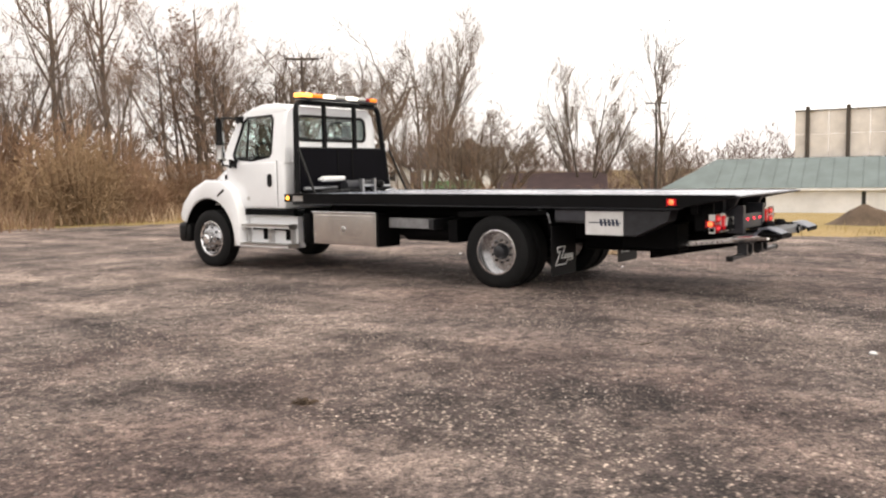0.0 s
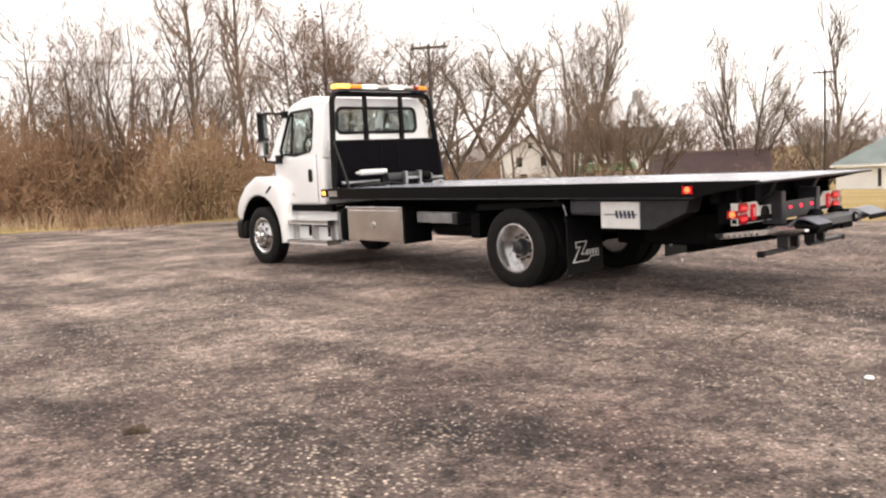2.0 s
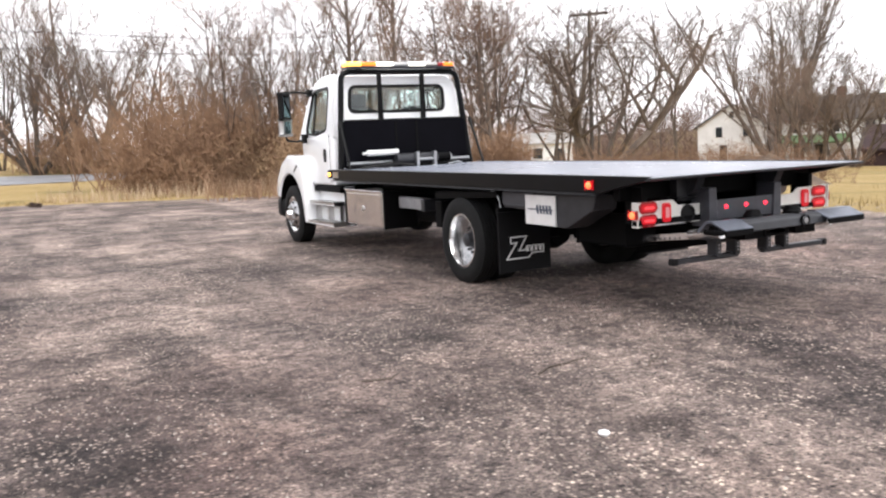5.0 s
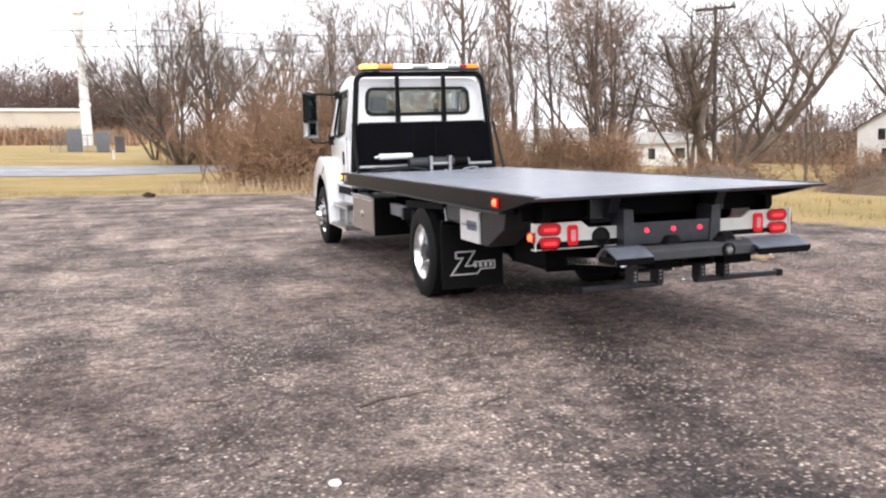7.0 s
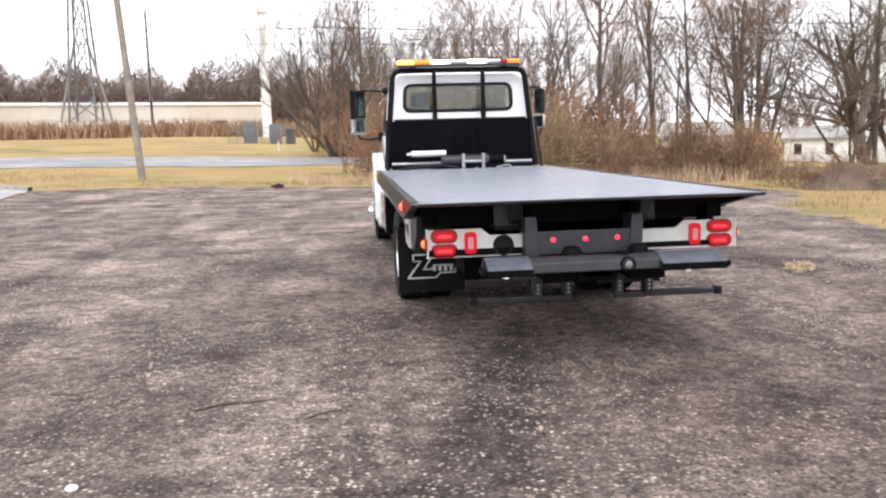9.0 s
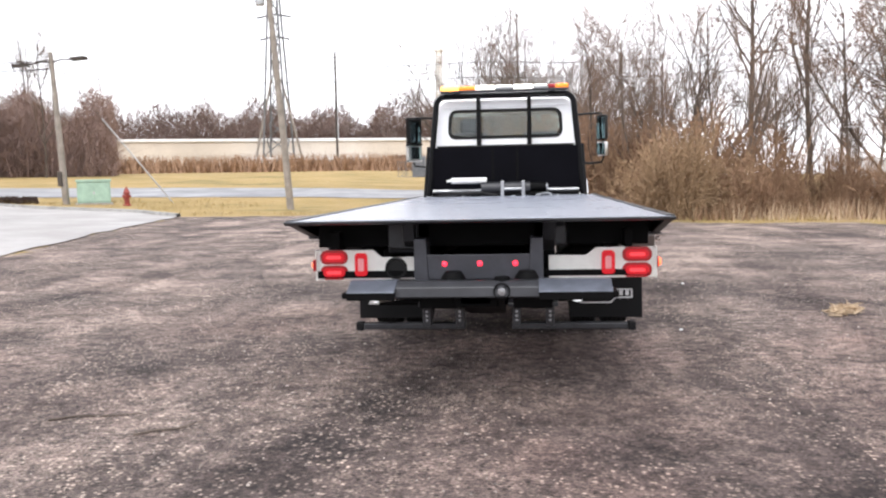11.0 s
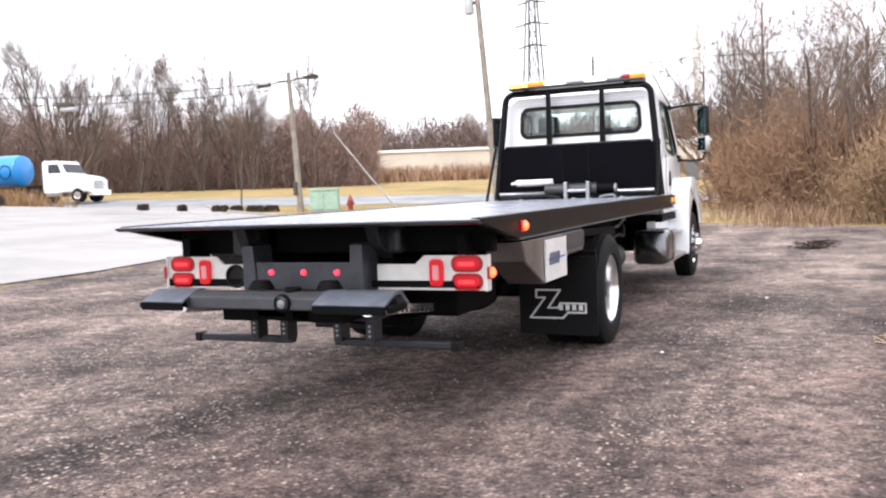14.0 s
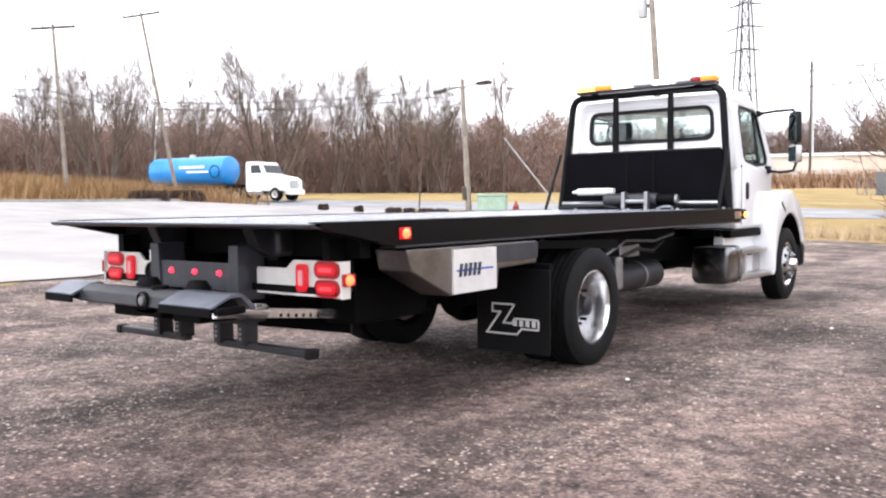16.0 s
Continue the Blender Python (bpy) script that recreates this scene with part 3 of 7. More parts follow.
# mud flaps
def outline_strip(pts, y, width, parent, name):
    bms = []
    for (x0, z0), (x1, z1) in zip(pts, pts[1:] + pts[:1]):
        d = Vector((x1 - x0, 0, z1 - z0))
        n = Vector((-d.z, 0, d.x)).normalized() * width / 2
        e = d.normalized() * width / 2
        a, b = Vector((x0, y, z0)) - e, Vector((x1, y, z1)) + e
        bm = bmesh.new()
        v = [bm.verts.new(p) for p in (a - n, b - n, b + n, a + n)]
        w = [bm.verts.new(p.co + Vector((0, -0.004, 0))) for p in v]
        bm.faces.new(v)
        bm.faces.new(w[::-1])
        for k in range(4):
            bm.faces.new((v[k], w[k], w[(k + 1) % 4], v[(k + 1) % 4]))
        bms.append(bm)
    return part(name, merged(*bms), MARK, parent, "white outlined mark")


for s in (-1, 1):
    cx = -0.90 if s < 0 else 0.98
    flap = part("mud_flap", box(cx - 0.30, cx + 0.32, -0.205, -0.19, 0.19, 0.82, 0.004), RUBBER, truck, "black rubber mud flap with a white outlined mark")
    zx = [(-0.19, 0.56), (0.0, 0.56), (-0.095, 0.385), (-0.02, 0.385), (0.0, 0.43), (0.20, 0.43), (0.20, 0.34), (0.06, 0.34), (0.02, 0.285), (-0.24, 0.285), (-0.12, 0.485), (-0.19, 0.485)]
    outline_strip([(cx + 0.03 + u, 0.325 + (v - 0.285) * 0.84) for u, v in zx], -0.206, 0.014, flap, "flap_mark")
    for k in range(4):
        part("mark_bar", box(cx + 0.02 + k * 0.052, cx + 0.05 + k * 0.052, -0.211, -0.2055, 0.39, 0.436, 0.0), MARK, flap)
    part("flap_hanger", box(cx - 0.28, cx + 0.31, -0.19, -0.14, 0.80, 0.86, 0.005), FRAME, truck)
    # wheel-end bracket plate and side light tray
    # the left tray takes a darker material than the right
    tray = part("side_tray", extruded([(-0.22, 1.03), (-0.22, 0.87), (-0.70, 0.86), (-0.72, 0.735), (-1.24, 0.725), (-1.62, 0.90), (-1.66, 1.03)], "x", s * 0.88, s * 1.13, 0.01), TRAY if s > 0 else GREY, truck, "dull metal tray with tapered end under the bed" if s > 0 else "dark tray with tapered end under the bed")
    tray.location.x = 0.075 if s > 0 else 0
    p0 = -1.235 if s > 0 else -1.10
    plate = part("tray_plate", box(min(s * 1.131, s * 1.15), max(s * 1.131, s * 1.15), p0, p0 + 0.475, 0.735, 1.01, 0.004), LABELW, tray, "white plate with dark print bars")
    part("tray_bracket", box(s * 1.10, s * 1.14, -0.77, -0.22, 0.90, 1.02, 0.006), PLATEGREY, tray, "grey bracket between tray and wheel")
    for k in range(5):
        part("print_bar", extruded([(p0 + 0.05 + k * 0.05, 0.84), (p0 + 0.08 + k * 0.05, 0.84), (p0 + 0.095 + k * 0.05, 0.92), (p0 + 0.065 + k * 0.05, 0.92)], "x", s * 1.150, s * 1.153), DARKINK, plate)
    part("print_line", box(s * 1.150, s * 1.1525, p0 + 0.03, p0 + 0.43, 0.872, 0.884, 0.0), BLUEINK if s > 0 else DARKINK, plate)
    part("fender_bracket", tube([(s * 1.12, 0.02, 1.02), (s * 1.12, -0.08, 1.0), (s * 1.12, -0.12, 0.94), (s * 1.12, -0.14, 0.84)], 0.012, 8), LIGHTGREY, truck, "bright bent fender bracket", True)
    part("inner_fender", extruded([(1.20, 0.90), (1.20, 0.98), (-0.10, 1.02), (-0.10, 0.96)], "x", s * 0.60, s * 1.14, 0.006), FRAME, truck)

# left tool box
tb = part("tool_box", box(-1.19, -0.72, 2.44, 3.60, 0.465, 0.925, 0.012), POLISH, truck, "polished aluminium tool box")
part("box_door", box(-1.198, -1.188, 2.475, 3.565, 0.495, 0.895, 0.006), POLISH, tb, "polished box door")
part("box_latch", lathe([(0.0, -1.212), (0.03, -1.210), (0.042, -1.198)], "x", 16, (0, 3.02, 0.70)), STAINLESS, tb, "round latch")
part("box_lip", box(-1.215, -1.18, 2.43, 3.61, 0.925, 0.945, 0.004), ALU, tb)
part("box_end_plate", box(-1.19, -0.72, 2.395, 2.43, 0.45, 0.93, 0.006), FRAME, truck)
part("side_canister", lathe([(0.0, 0.44), (0.10, 0.44), (0.115, 0.47), (0.115, 0.86), (0.10, 0.90), (0.0, 0.905)], "z", 20, (-1.0, 3.86, 0)), FRAME, truck, "black upright canister behind the steps", True)
part("bed_channel", box(-0.99, -0.91, 1.66, 2.38, 0.725, 0.865, 0.008), GREYBEAM, truck, "pale grey channel beam under the bed")
part("box_hanger", box(-0.75, -0.46, 2.6, 3.5, 0.75, 0.86, 0.006), FRAME, truck)
part("air_tank", tube([(-0.70, 1.35, 0.66), (-0.70, 1.40, 0.66), (-0.70, 2.25, 0.66), (-0.70, 2.30, 0.66)], [0.05, 0.13, 0.13, 0.05], 18), FRAME, truck, "black air tank", True)
part("hydraulic_bracket", box(-1.05, -0.46, 1.62, 1.70, 0.72, 0.86, 0.006), GREY, truck)
part("valve_block", box(-1.02, -0.55, 1.28, 1.42, 0.55, 0.86, 0.012), FRAME, truck)

# right side: fuel tank, exhaust can
tank = part("fuel_tank", extruded(rounded_rect(1.0, 0.575, 0.42, 0.42, 0.085, 6), "y", 3.62, 4.12, 0.03), TANKMETAL, truck, "dark chromed fuel tank", True)
for y in (3.98,):
    part("tank_strap", extruded(rounded_rect(1.0, 0.575, 0.43, 0.43, 0.09, 6), "y", y, y + 0.05, 0.003), TANKMETAL, tank)
part("exhaust_can", tube([(0.78, 1.35, 0.56), (0.78, 1.42, 0.57), (0.78, 2.60, 0.57), (0.78, 2.68, 0.56)], [0.07, 0.14, 0.14, 0.08], 20), GREY, truck, "dull metal exhaust can", True)
part("exhaust_pipe", tube([(0.78, 1.40, 0.56), (0.82, 1.2, 0.52), (0.93, 1.08, 0.46)], 0.05, 12), LIGHTGREY, truck, "bright exhaust outlet", True)
for y in (1.55, 2.2):
    part("exhaust_band", tube([(0.78, y, 0.57), (0.78, y + 0.04, 0.57)], 0.146, 20), LIGHTGREY, truck, "", True)
part("bracket_block", box(0.52, 0.80, 1.9, 2.3, 0.76, 0.88, 0.01), LIGHTGREY, truck)
part("valve_block", box(0.62, 0.98, 1.50, 1.62, 0.50, 0.80, 0.02), LIGHTGREY, truck, "bright valve block beside the exhaust can")
part("hose_loop", tube([(0.95, 1.56, 0.78), (1.02, 1.8, 0.86), (0.98, 2.2, 0.82), (0.90, 2.6, 0.90)], 0.018, 8), PLASTIC, truck, "black hose", True)
part("hose_loop", tube([(0.80, 1.60, 0.80), (0.86, 1.9, 0.93), (0.86, 2.5, 0.90), (0.80, 3.1, 0.95)], 0.014, 8), LIGHTGREY, truck, "bright pipe", True)

# steps under the doors
for s in (-1, 1):
    step = part("step_panel", box(s * 0.86, s * 0.98, 4.14, 5.36, 0.37, 0.94, 0.015), WHITE, truck, "pale step panel below the door")
    part("upper_tread", box(s * 0.96, s * 1.15, 4.16, 5.30, 0.665, 0.72, 0.012), STAINLESS, step, "bright upper step tread")
    part("lower_tread", box(s * 0.96, s * 1.19, 4.14, 5.34, 0.365, 0.42, 0.012), STAINLESS, step, "bright lower step tread")
    for y in (4.22, 4.70, 5.18):
        part("tread_post", box(s * 0.98, s * 1.06, y, y + 0.05, 0.42, 0.67, 0.005), STAINLESS, step)
    part("step_recess", box(s * 0.981, s * 0.986, 4.3, 5.15, 0.62, 0.655, 0.0), FRAME, step)
    for y in (4.40, 4.84):
        part("step_slot", box(s * 0.981, s * 0.987, y, y + 0.09, 0.47, 0.64, 0.0), FRAME, step)
    # black bar puts the gap's shade below the cab
    part("cab_sill", box(s * 0.6, s * 1.06, 4.14, 5.36, 0.86, 0.95, 0.01), FRAME, truck, "black bar standing for the shaded gap under the cab")

# cab
CR = 4.42
side_low = [(CR, 0.95), (CR - 0.01, 1.70), (5.62, 1.70), (5.62, 1.2), (5.40, 0.95)]
part("cab_lower_body", extruded(side_low, "x", -1.07, 1.07, 0.05, 4), WHITE, truck, "white lower cab body", True)
side_up = [(CR - 0.01, 1.66), (CR, 2.1), (CR + 0.04, 2.44), (CR + 0.12, 2.50), (5.34, 2.43), (5.52, 2.14), (5.74, 1.66)]
win = [(4.70, 1.76), (4.66, 1.82), (4.66, 2.33), (4.71, 2.40), (5.20, 2.385), (5.28, 2.31), (5.46, 1.82), (5.42, 1.745), (5.05, 1.71)]
for s in (-1, 1):
    wall = tumble(holed(side_up, win, "x", s * 1.0, s * 1.07))
    pillar = part("cab_side", wall, WHITE, truck, "white cab side with window opening", True)
    ring = [(5.04 + (u - 5.04) * 1.035, 2.04 + (v - 2.04) * 1.045) for u, v in win]
    part("window_seal", tumble(holed(ring, [(5.04 + (u - 5.04) * 0.955, 2.04 + (v - 2.04) * 0.95) for u, v in win], "x", s * 1.045, s * 1.076)), PLASTIC, pillar, "black window seal")
    part("side_glass", tumble(extruded([(5.04 + (u - 5.04) * 0.99, 2.04 + (v - 2.04) * 0.985) for u, v in win], "x", s * 1.052, s * 1.056)), GLASS, pillar, "tinted side window")
    part("vent_post", tumble(box(s * 1.045, s * 1.07, 5.16, 5.185, 1.74, 2.35, 0.0)), PLASTIC, pillar)
    door = [(4.56, 0.985), (4.56, 1.68), (5.56, 1.68), (5.56, 1.25), (5.36, 0.985)]
    dr = part("cab_door", extruded(door, "x", s * 1.055, s * 1.082, 0.012, 3), WHITE, truck, "white cab door", True)
    part("door_handle", extruded(rounded_rect(4.67, 1.40, 0.085, 0.20, 0.04, 5), "x", s * 1.082, s * 1.095, 0.003), PLASTIC, dr, "black door handle")
    part("door_badge", lathe([(0.0, s * 1.086), (0.03, s * 1.086), (0.032, s * 1.08)], "x", 14, (0, 5.12, 1.12)), STAINLESS, dr)
    part("shut_line", box(s * 1.062, s * 1.072, 4.535, 4.545, 1.0, 1.70, 0.0), PLASTIC, truck)
    # mirror on its arms
    mir = part("mirror_arm", tube([(s * 0.98, 5.33, 2.36), (s * 1.20, 5.30, 2.38), (s * 1.42, 5.27, 2.38), (s * 1.45, 5.27, 2.30), (s * 1.45, 5.27, 1.72), (s * 1.42, 5.27, 1.645), (s * 1.25, 5.32, 1.63), (s * 1.07, 5.40, 1.66)], 0.017, 8), PLASTIC, truck, "black mirror arm", True)
    def turned(bm):
        bmesh.ops.rotate(bm, verts=bm.verts, cent=(s * 1.44, 5.29, 2.0), matrix=Matrix.Rotation(radians(-38 * s), 3, "Z"))
        return bm
    part("mirror_head", turned(box(s * 1.35, s * 1.52, 5.25, 5.33, 1.98, 2.36, 0.03, 3)), PLASTIC, mir, "black mirror head", True)
    part("mirror_glass", turned(box(s * 1.36, s * 1.51, 5.243, 5.251, 2.0, 2.32, 0.003, 1)), MIRROR, mir, "mirror glass")
    part("convex_mirror", turned(box(s * 1.35, s * 1.52, 5.25, 5.34, 1.74, 1.955, 0.03, 3)), STAINLESS, mir, "lower convex mirror", True)
    part("convex_glass", turned(box(s * 1.365, s * 1.505, 5.243, 5.251, 1.76, 1.935, 0.003, 1)), MIRROR, mir)
    part("arm_mount", box(s * 1.05, s * 1.11, 5.35, 5.47, 1.62, 1.72, 0.02), PLASTIC, mir)
    part("arm_mount", box(s * 0.93, s * 1.02, 5.28, 5.38, 2.33, 2.40, 0.02), PLASTIC, mir)

back = [(-1.07, 1.66), (1.07, 1.66), (1.065, 2.25), (1.02, 2.44), (0.88, 2.53), (-0.88, 2.53), (-1.02, 2.44), (-1.065, 2.25)]
rw = rounded_rect(0.0, 2.20, 1.62, 0.37, 0.10, 5)
rear = part("cab_rear_wall", tumble(holed(back, rw, "y", CR - 0.02, CR + 0.05), 0.06), WHITE, truck, "white rear cab wall")
part("rear_window_seal", tumble(holed(rounded_rect(0, 2.20, 1.67, 0.415, 0.12, 5), rounded_rect(0, 2.20, 1.57, 0.325, 0.08, 5), "y", CR - 0.035, CR - 0.01), 0.06), PLASTIC, rear, "black rear window seal")
part("rear_glass", tumble(extruded(rounded_rect(0, 2.20, 1.60, 0.36, 0.09, 5), "y", CR - 0.005, CR - 0.001), 0.06), GLASS, rear, "tinted rear window")
part("rear_moulding", box(-0.86, 0.86, CR - 0.045, CR - 0.02, 2.43, 2.455, 0.008), WHITE, rear)
roof = [(CR + 0.0, 2.46), (CR + 0.05, 2.545), (CR + 0.25, 2.59), (4.95, 2.58), (5.22, 2.50), (5.37, 2.41), (5.30, 2.39), (CR + 0.1, 2.42)]
part("cab_roof", tumble(extruded(roof, "x", -1.05, 1.05, 0.06, 4), 0.09), WHITE, truck, "white rounded cab roof", True)
part("windshield", tumble(extruded([(5.34, 2.42), (5.35, 2.43), (5.75, 1.67), (5.74, 1.66)], "x", -1.0, 1.0)), GLASS, truck, "windshield")
part("cab_floor", box(-1.0, 1.0, CR + 0.06, 5.6, 1.701, 1.72, 0.0), INTERIOR, truck)
part("dashboard", box(-0.98, 0.98, 5.42, 5.68, 1.70, 1.80, 0.04, 3), PLASTIC, truck)
for x in (-0.52, 0.50):
    seat = part("seat_back", box(x - 0.26, x + 0.26, 4.62, 4.78, 1.70, 2.10, 0.06, 3), INTERIOR, truck, "grey cloth seat back", True)
    if x < 0:
        part("head_rest", box(x - 0.14, x + 0.14, 4.63, 4.75, 2.09, 2.30, 0.05, 3), INTERIOR, seat, "", True)
ring_pts = [(-0.52 + 0.21 * math.cos(2 * math.pi * k / 20), 5.25 + 0.08 * math.sin(2 * math.pi * k / 20), 1.82 + 0.19 * math.sin(2 * math.pi * k / 20)) for k in range(21)]
part("steering_wheel", tube(ring_pts, 0.016, 8), PLASTIC, truck, "", True)

# hood, fenders, bumper
LENSGREY = simple("grey_headlamp_lens", (0.30, 0.31, 0.33), 0.12, metal=0.4, grime=0.1, scale=9)
def hood_section(y, hw, top, low, n=20):
    out = []
    for k in range(n):
        a = math.pi * k / (n - 1)
        c, sn = math.cos(a), math.sin(a)
        out.append((hw * math.copysign(abs(c) ** 0.45, c), y, low + (top - low) * abs(sn) ** 0.5))
    return out


part("hood", loft([hood_section(5.60, 1.0, 1.76, 1.0), hood_section(5.72, 0.97, 1.75, 1.0), hood_section(6.05, 0.86, 1.66, 1.0), hood_section(6.35, 0.75, 1.52, 0.98), hood_section(6.56, 0.66, 1.34, 0.85), hood_section(6.66, 0.58, 1.14, 0.74)]), WHITE, truck, "white sloping hood", True)
arch = [(5.93 + 0.61 * math.cos(radians(a)), 0.44 + 0.68 * math.sin(radians(a))) for a in range(0, 181, 12)]
fender = [(5.22, 0.36), (5.22, 0.95), (5.32, 1.24), (5.55, 1.40), (5.95, 1.42), (6.30, 1.27), (6.54, 1.04), (6.62, 0.86), (6.60, 0.74)] + arch[2:] + [(5.28, 0.36)]
for s in (-1, 1):
    f = part("front_fender", extruded(fender, "x", s * 0.80, s * 1.225, 0.03, 3), WHITE, truck, "white flared front fender", True)
    part("fender_liner", extruded([(5.93 + (p[0] - 5.93) * 0.975, 0.44 + (p[1] - 0.44) * 0.975) for p in arch] + [(5.93 + (p[0] - 5.93) * 1.02, 0.44 + (p[1] - 0.44) * 1.02) for p in arch[::-1]], "x", min(s * 0.5, s * 1.20), max(s * 0.5, s * 1.20)), FRAME, f)
    part("inner_panel", box(min(s * 0.48, s * 0.52), max(s * 0.48, s * 0.52), 5.2, 6.55, 0.5, 1.2, 0.0), FRAME, f)
    part("fender_vent", extruded([(5.50, 1.24), (5.66, 1.14), (5.66, 1.175), (5.52, 1.275)], "x", min(s * 1.22, s * 1.231), max(s * 1.22, s * 1.231), 0.002), PLASTIC, f, "dark fender vent")
    part("headlamp", extruded([(6.16, 1.345), (6.27, 1.325), (6.585, 1.00), (6.53, 0.96), (6.2, 1.24)], "x", min(s * 0.80, s * 1.11), max(s * 0.80, s * 1.11), 0.03, 3), LENSGREY, f, "clear grey headlamp lens", True)
for s in (-1, 1):
    part("hood_seam", tube([(s * 1.006, 5.60, 1.30), (s * 0.985, 5.60, 1.52), (s * 0.90, 5.60, 1.70)], 0.006, 6), PLASTIC, truck, "dark seam at the rear of the hood")
    part("hood_latch", box(min(s * 0.985, s * 1.012), max(s * 0.985, s * 1.012), 5.66, 5.72, 1.42, 1.50, 0.006), PLASTIC, truck, "black rubber hood latch")
part("cowl", box(-0.92, 0.92, 5.60, 5.78, 1.715, 1.735, 0.008), PLASTIC, truck, "black cowl below the windshield")
for s in (-1, 1):
    part("wiper", tube([(s * 0.2, 5.72, 1.75), (s * 0.5, 5.66, 1.84), (s * 0.85, 5.62, 1.90)], 0.01, 6), PLASTIC, truck)
part("front_bumper", box(-1.20, 1.20, 6.46, 6.74, 0.38, 0.72, 0.07, 3), PLASTIC, truck, "dark front bumper", True)
part("grille", box(-0.45, 0.45, 6.60, 6.66, 0.76, 1.08, 0.02), ALU, truck)


# the front half stands further forward than the parts above are drawn, and the bed sits a little lower at its tail
DRAWN = [-9.0, 1.0, 2.44, 3.6, 4.06, 4.16, 4.40, 4.67, 5.3, 5.88, 6.74, 9.0]
STANDS = [-9.0, 1.0, 2.57, 3.78, 4.21, 4.33, 4.47, 4.80, 5.50, 6.11, 6.97, 9.23]
for ob in truck.children_recursive:
    if ob.type != "MESH" or ob.name.startswith("wheel") or ob.parent.name.startswith("wheel"):
        continue
    co = np.empty(len(ob.data.vertices) * 3)
    ob.data.vertices.foreach_get("co", co)
    co = co.reshape(-1, 3)
    co[:, 2] -= np.interp(co[:, 1], [0.0, 4.3], [0.020, 0.010]) * np.clip((co[:, 2] - 0.3) / 0.3, 0, 1)
    co[:, 1] = np.interp(co[:, 1], DRAWN, STANDS)
    ob.data.vertices.foreach_set("co", co.ravel())
    ob.data.update()


# ---- the ground: one sheet from the gravel lot to the horizon ----
GRAVEL = [(-34, -60), (-17, -12), (-9.4, -1.5), (-8.7, 0), (-9.0, 5), (-10.6, 12), (-12.2, 21.5), (-8, 25.5), (-4.6, 25), (-1, 22.8), (2, 20.6), (5.8, 17.6), (9.5, 17.0), (10.0, 13), (7.4, 9.0), (6.8, 4.5), (7.8, 1.0), (9.2, -2.2), (12, -8), (22, -60)]


def inside_distance(px, py, poly):
    """Signed distance to a polygon, positive inside, for arrays."""
    best = np.full(px.shape, 1e9)
    odd = np.zeros(px.shape, bool)
    for (x0, y0), (x1, y1) in zip(poly, poly[1:] + poly[:1]):
        dx, dy = x1 - x0, y1 - y0
        t = np.clip(((px - x0) * dx + (py - y0) * dy) / (dx * dx + dy * dy), 0, 1)
        best = np.minimum(best, np.hypot(px - x0 - t * dx, py - y0 - t * dy))
        cross = ((y0 > py) != (y1 > py)) & (px < dx * (py - y0) / (dy if dy else 1e-9) + x0)
        odd ^= cross
    return np.where(odd, best, -best)


def axis_steps(lo, hi, step, far):
    out = list(np.arange(lo, hi + 1e-6, step))
    d = step
    while out[-1] < far:
        d *= 1.35
        out.append(out[-1] + d)
    d = step
    while out[0] > -far:
        d *= 1.35
        out.insert(0, out[0] - d)
    return np.array(out)


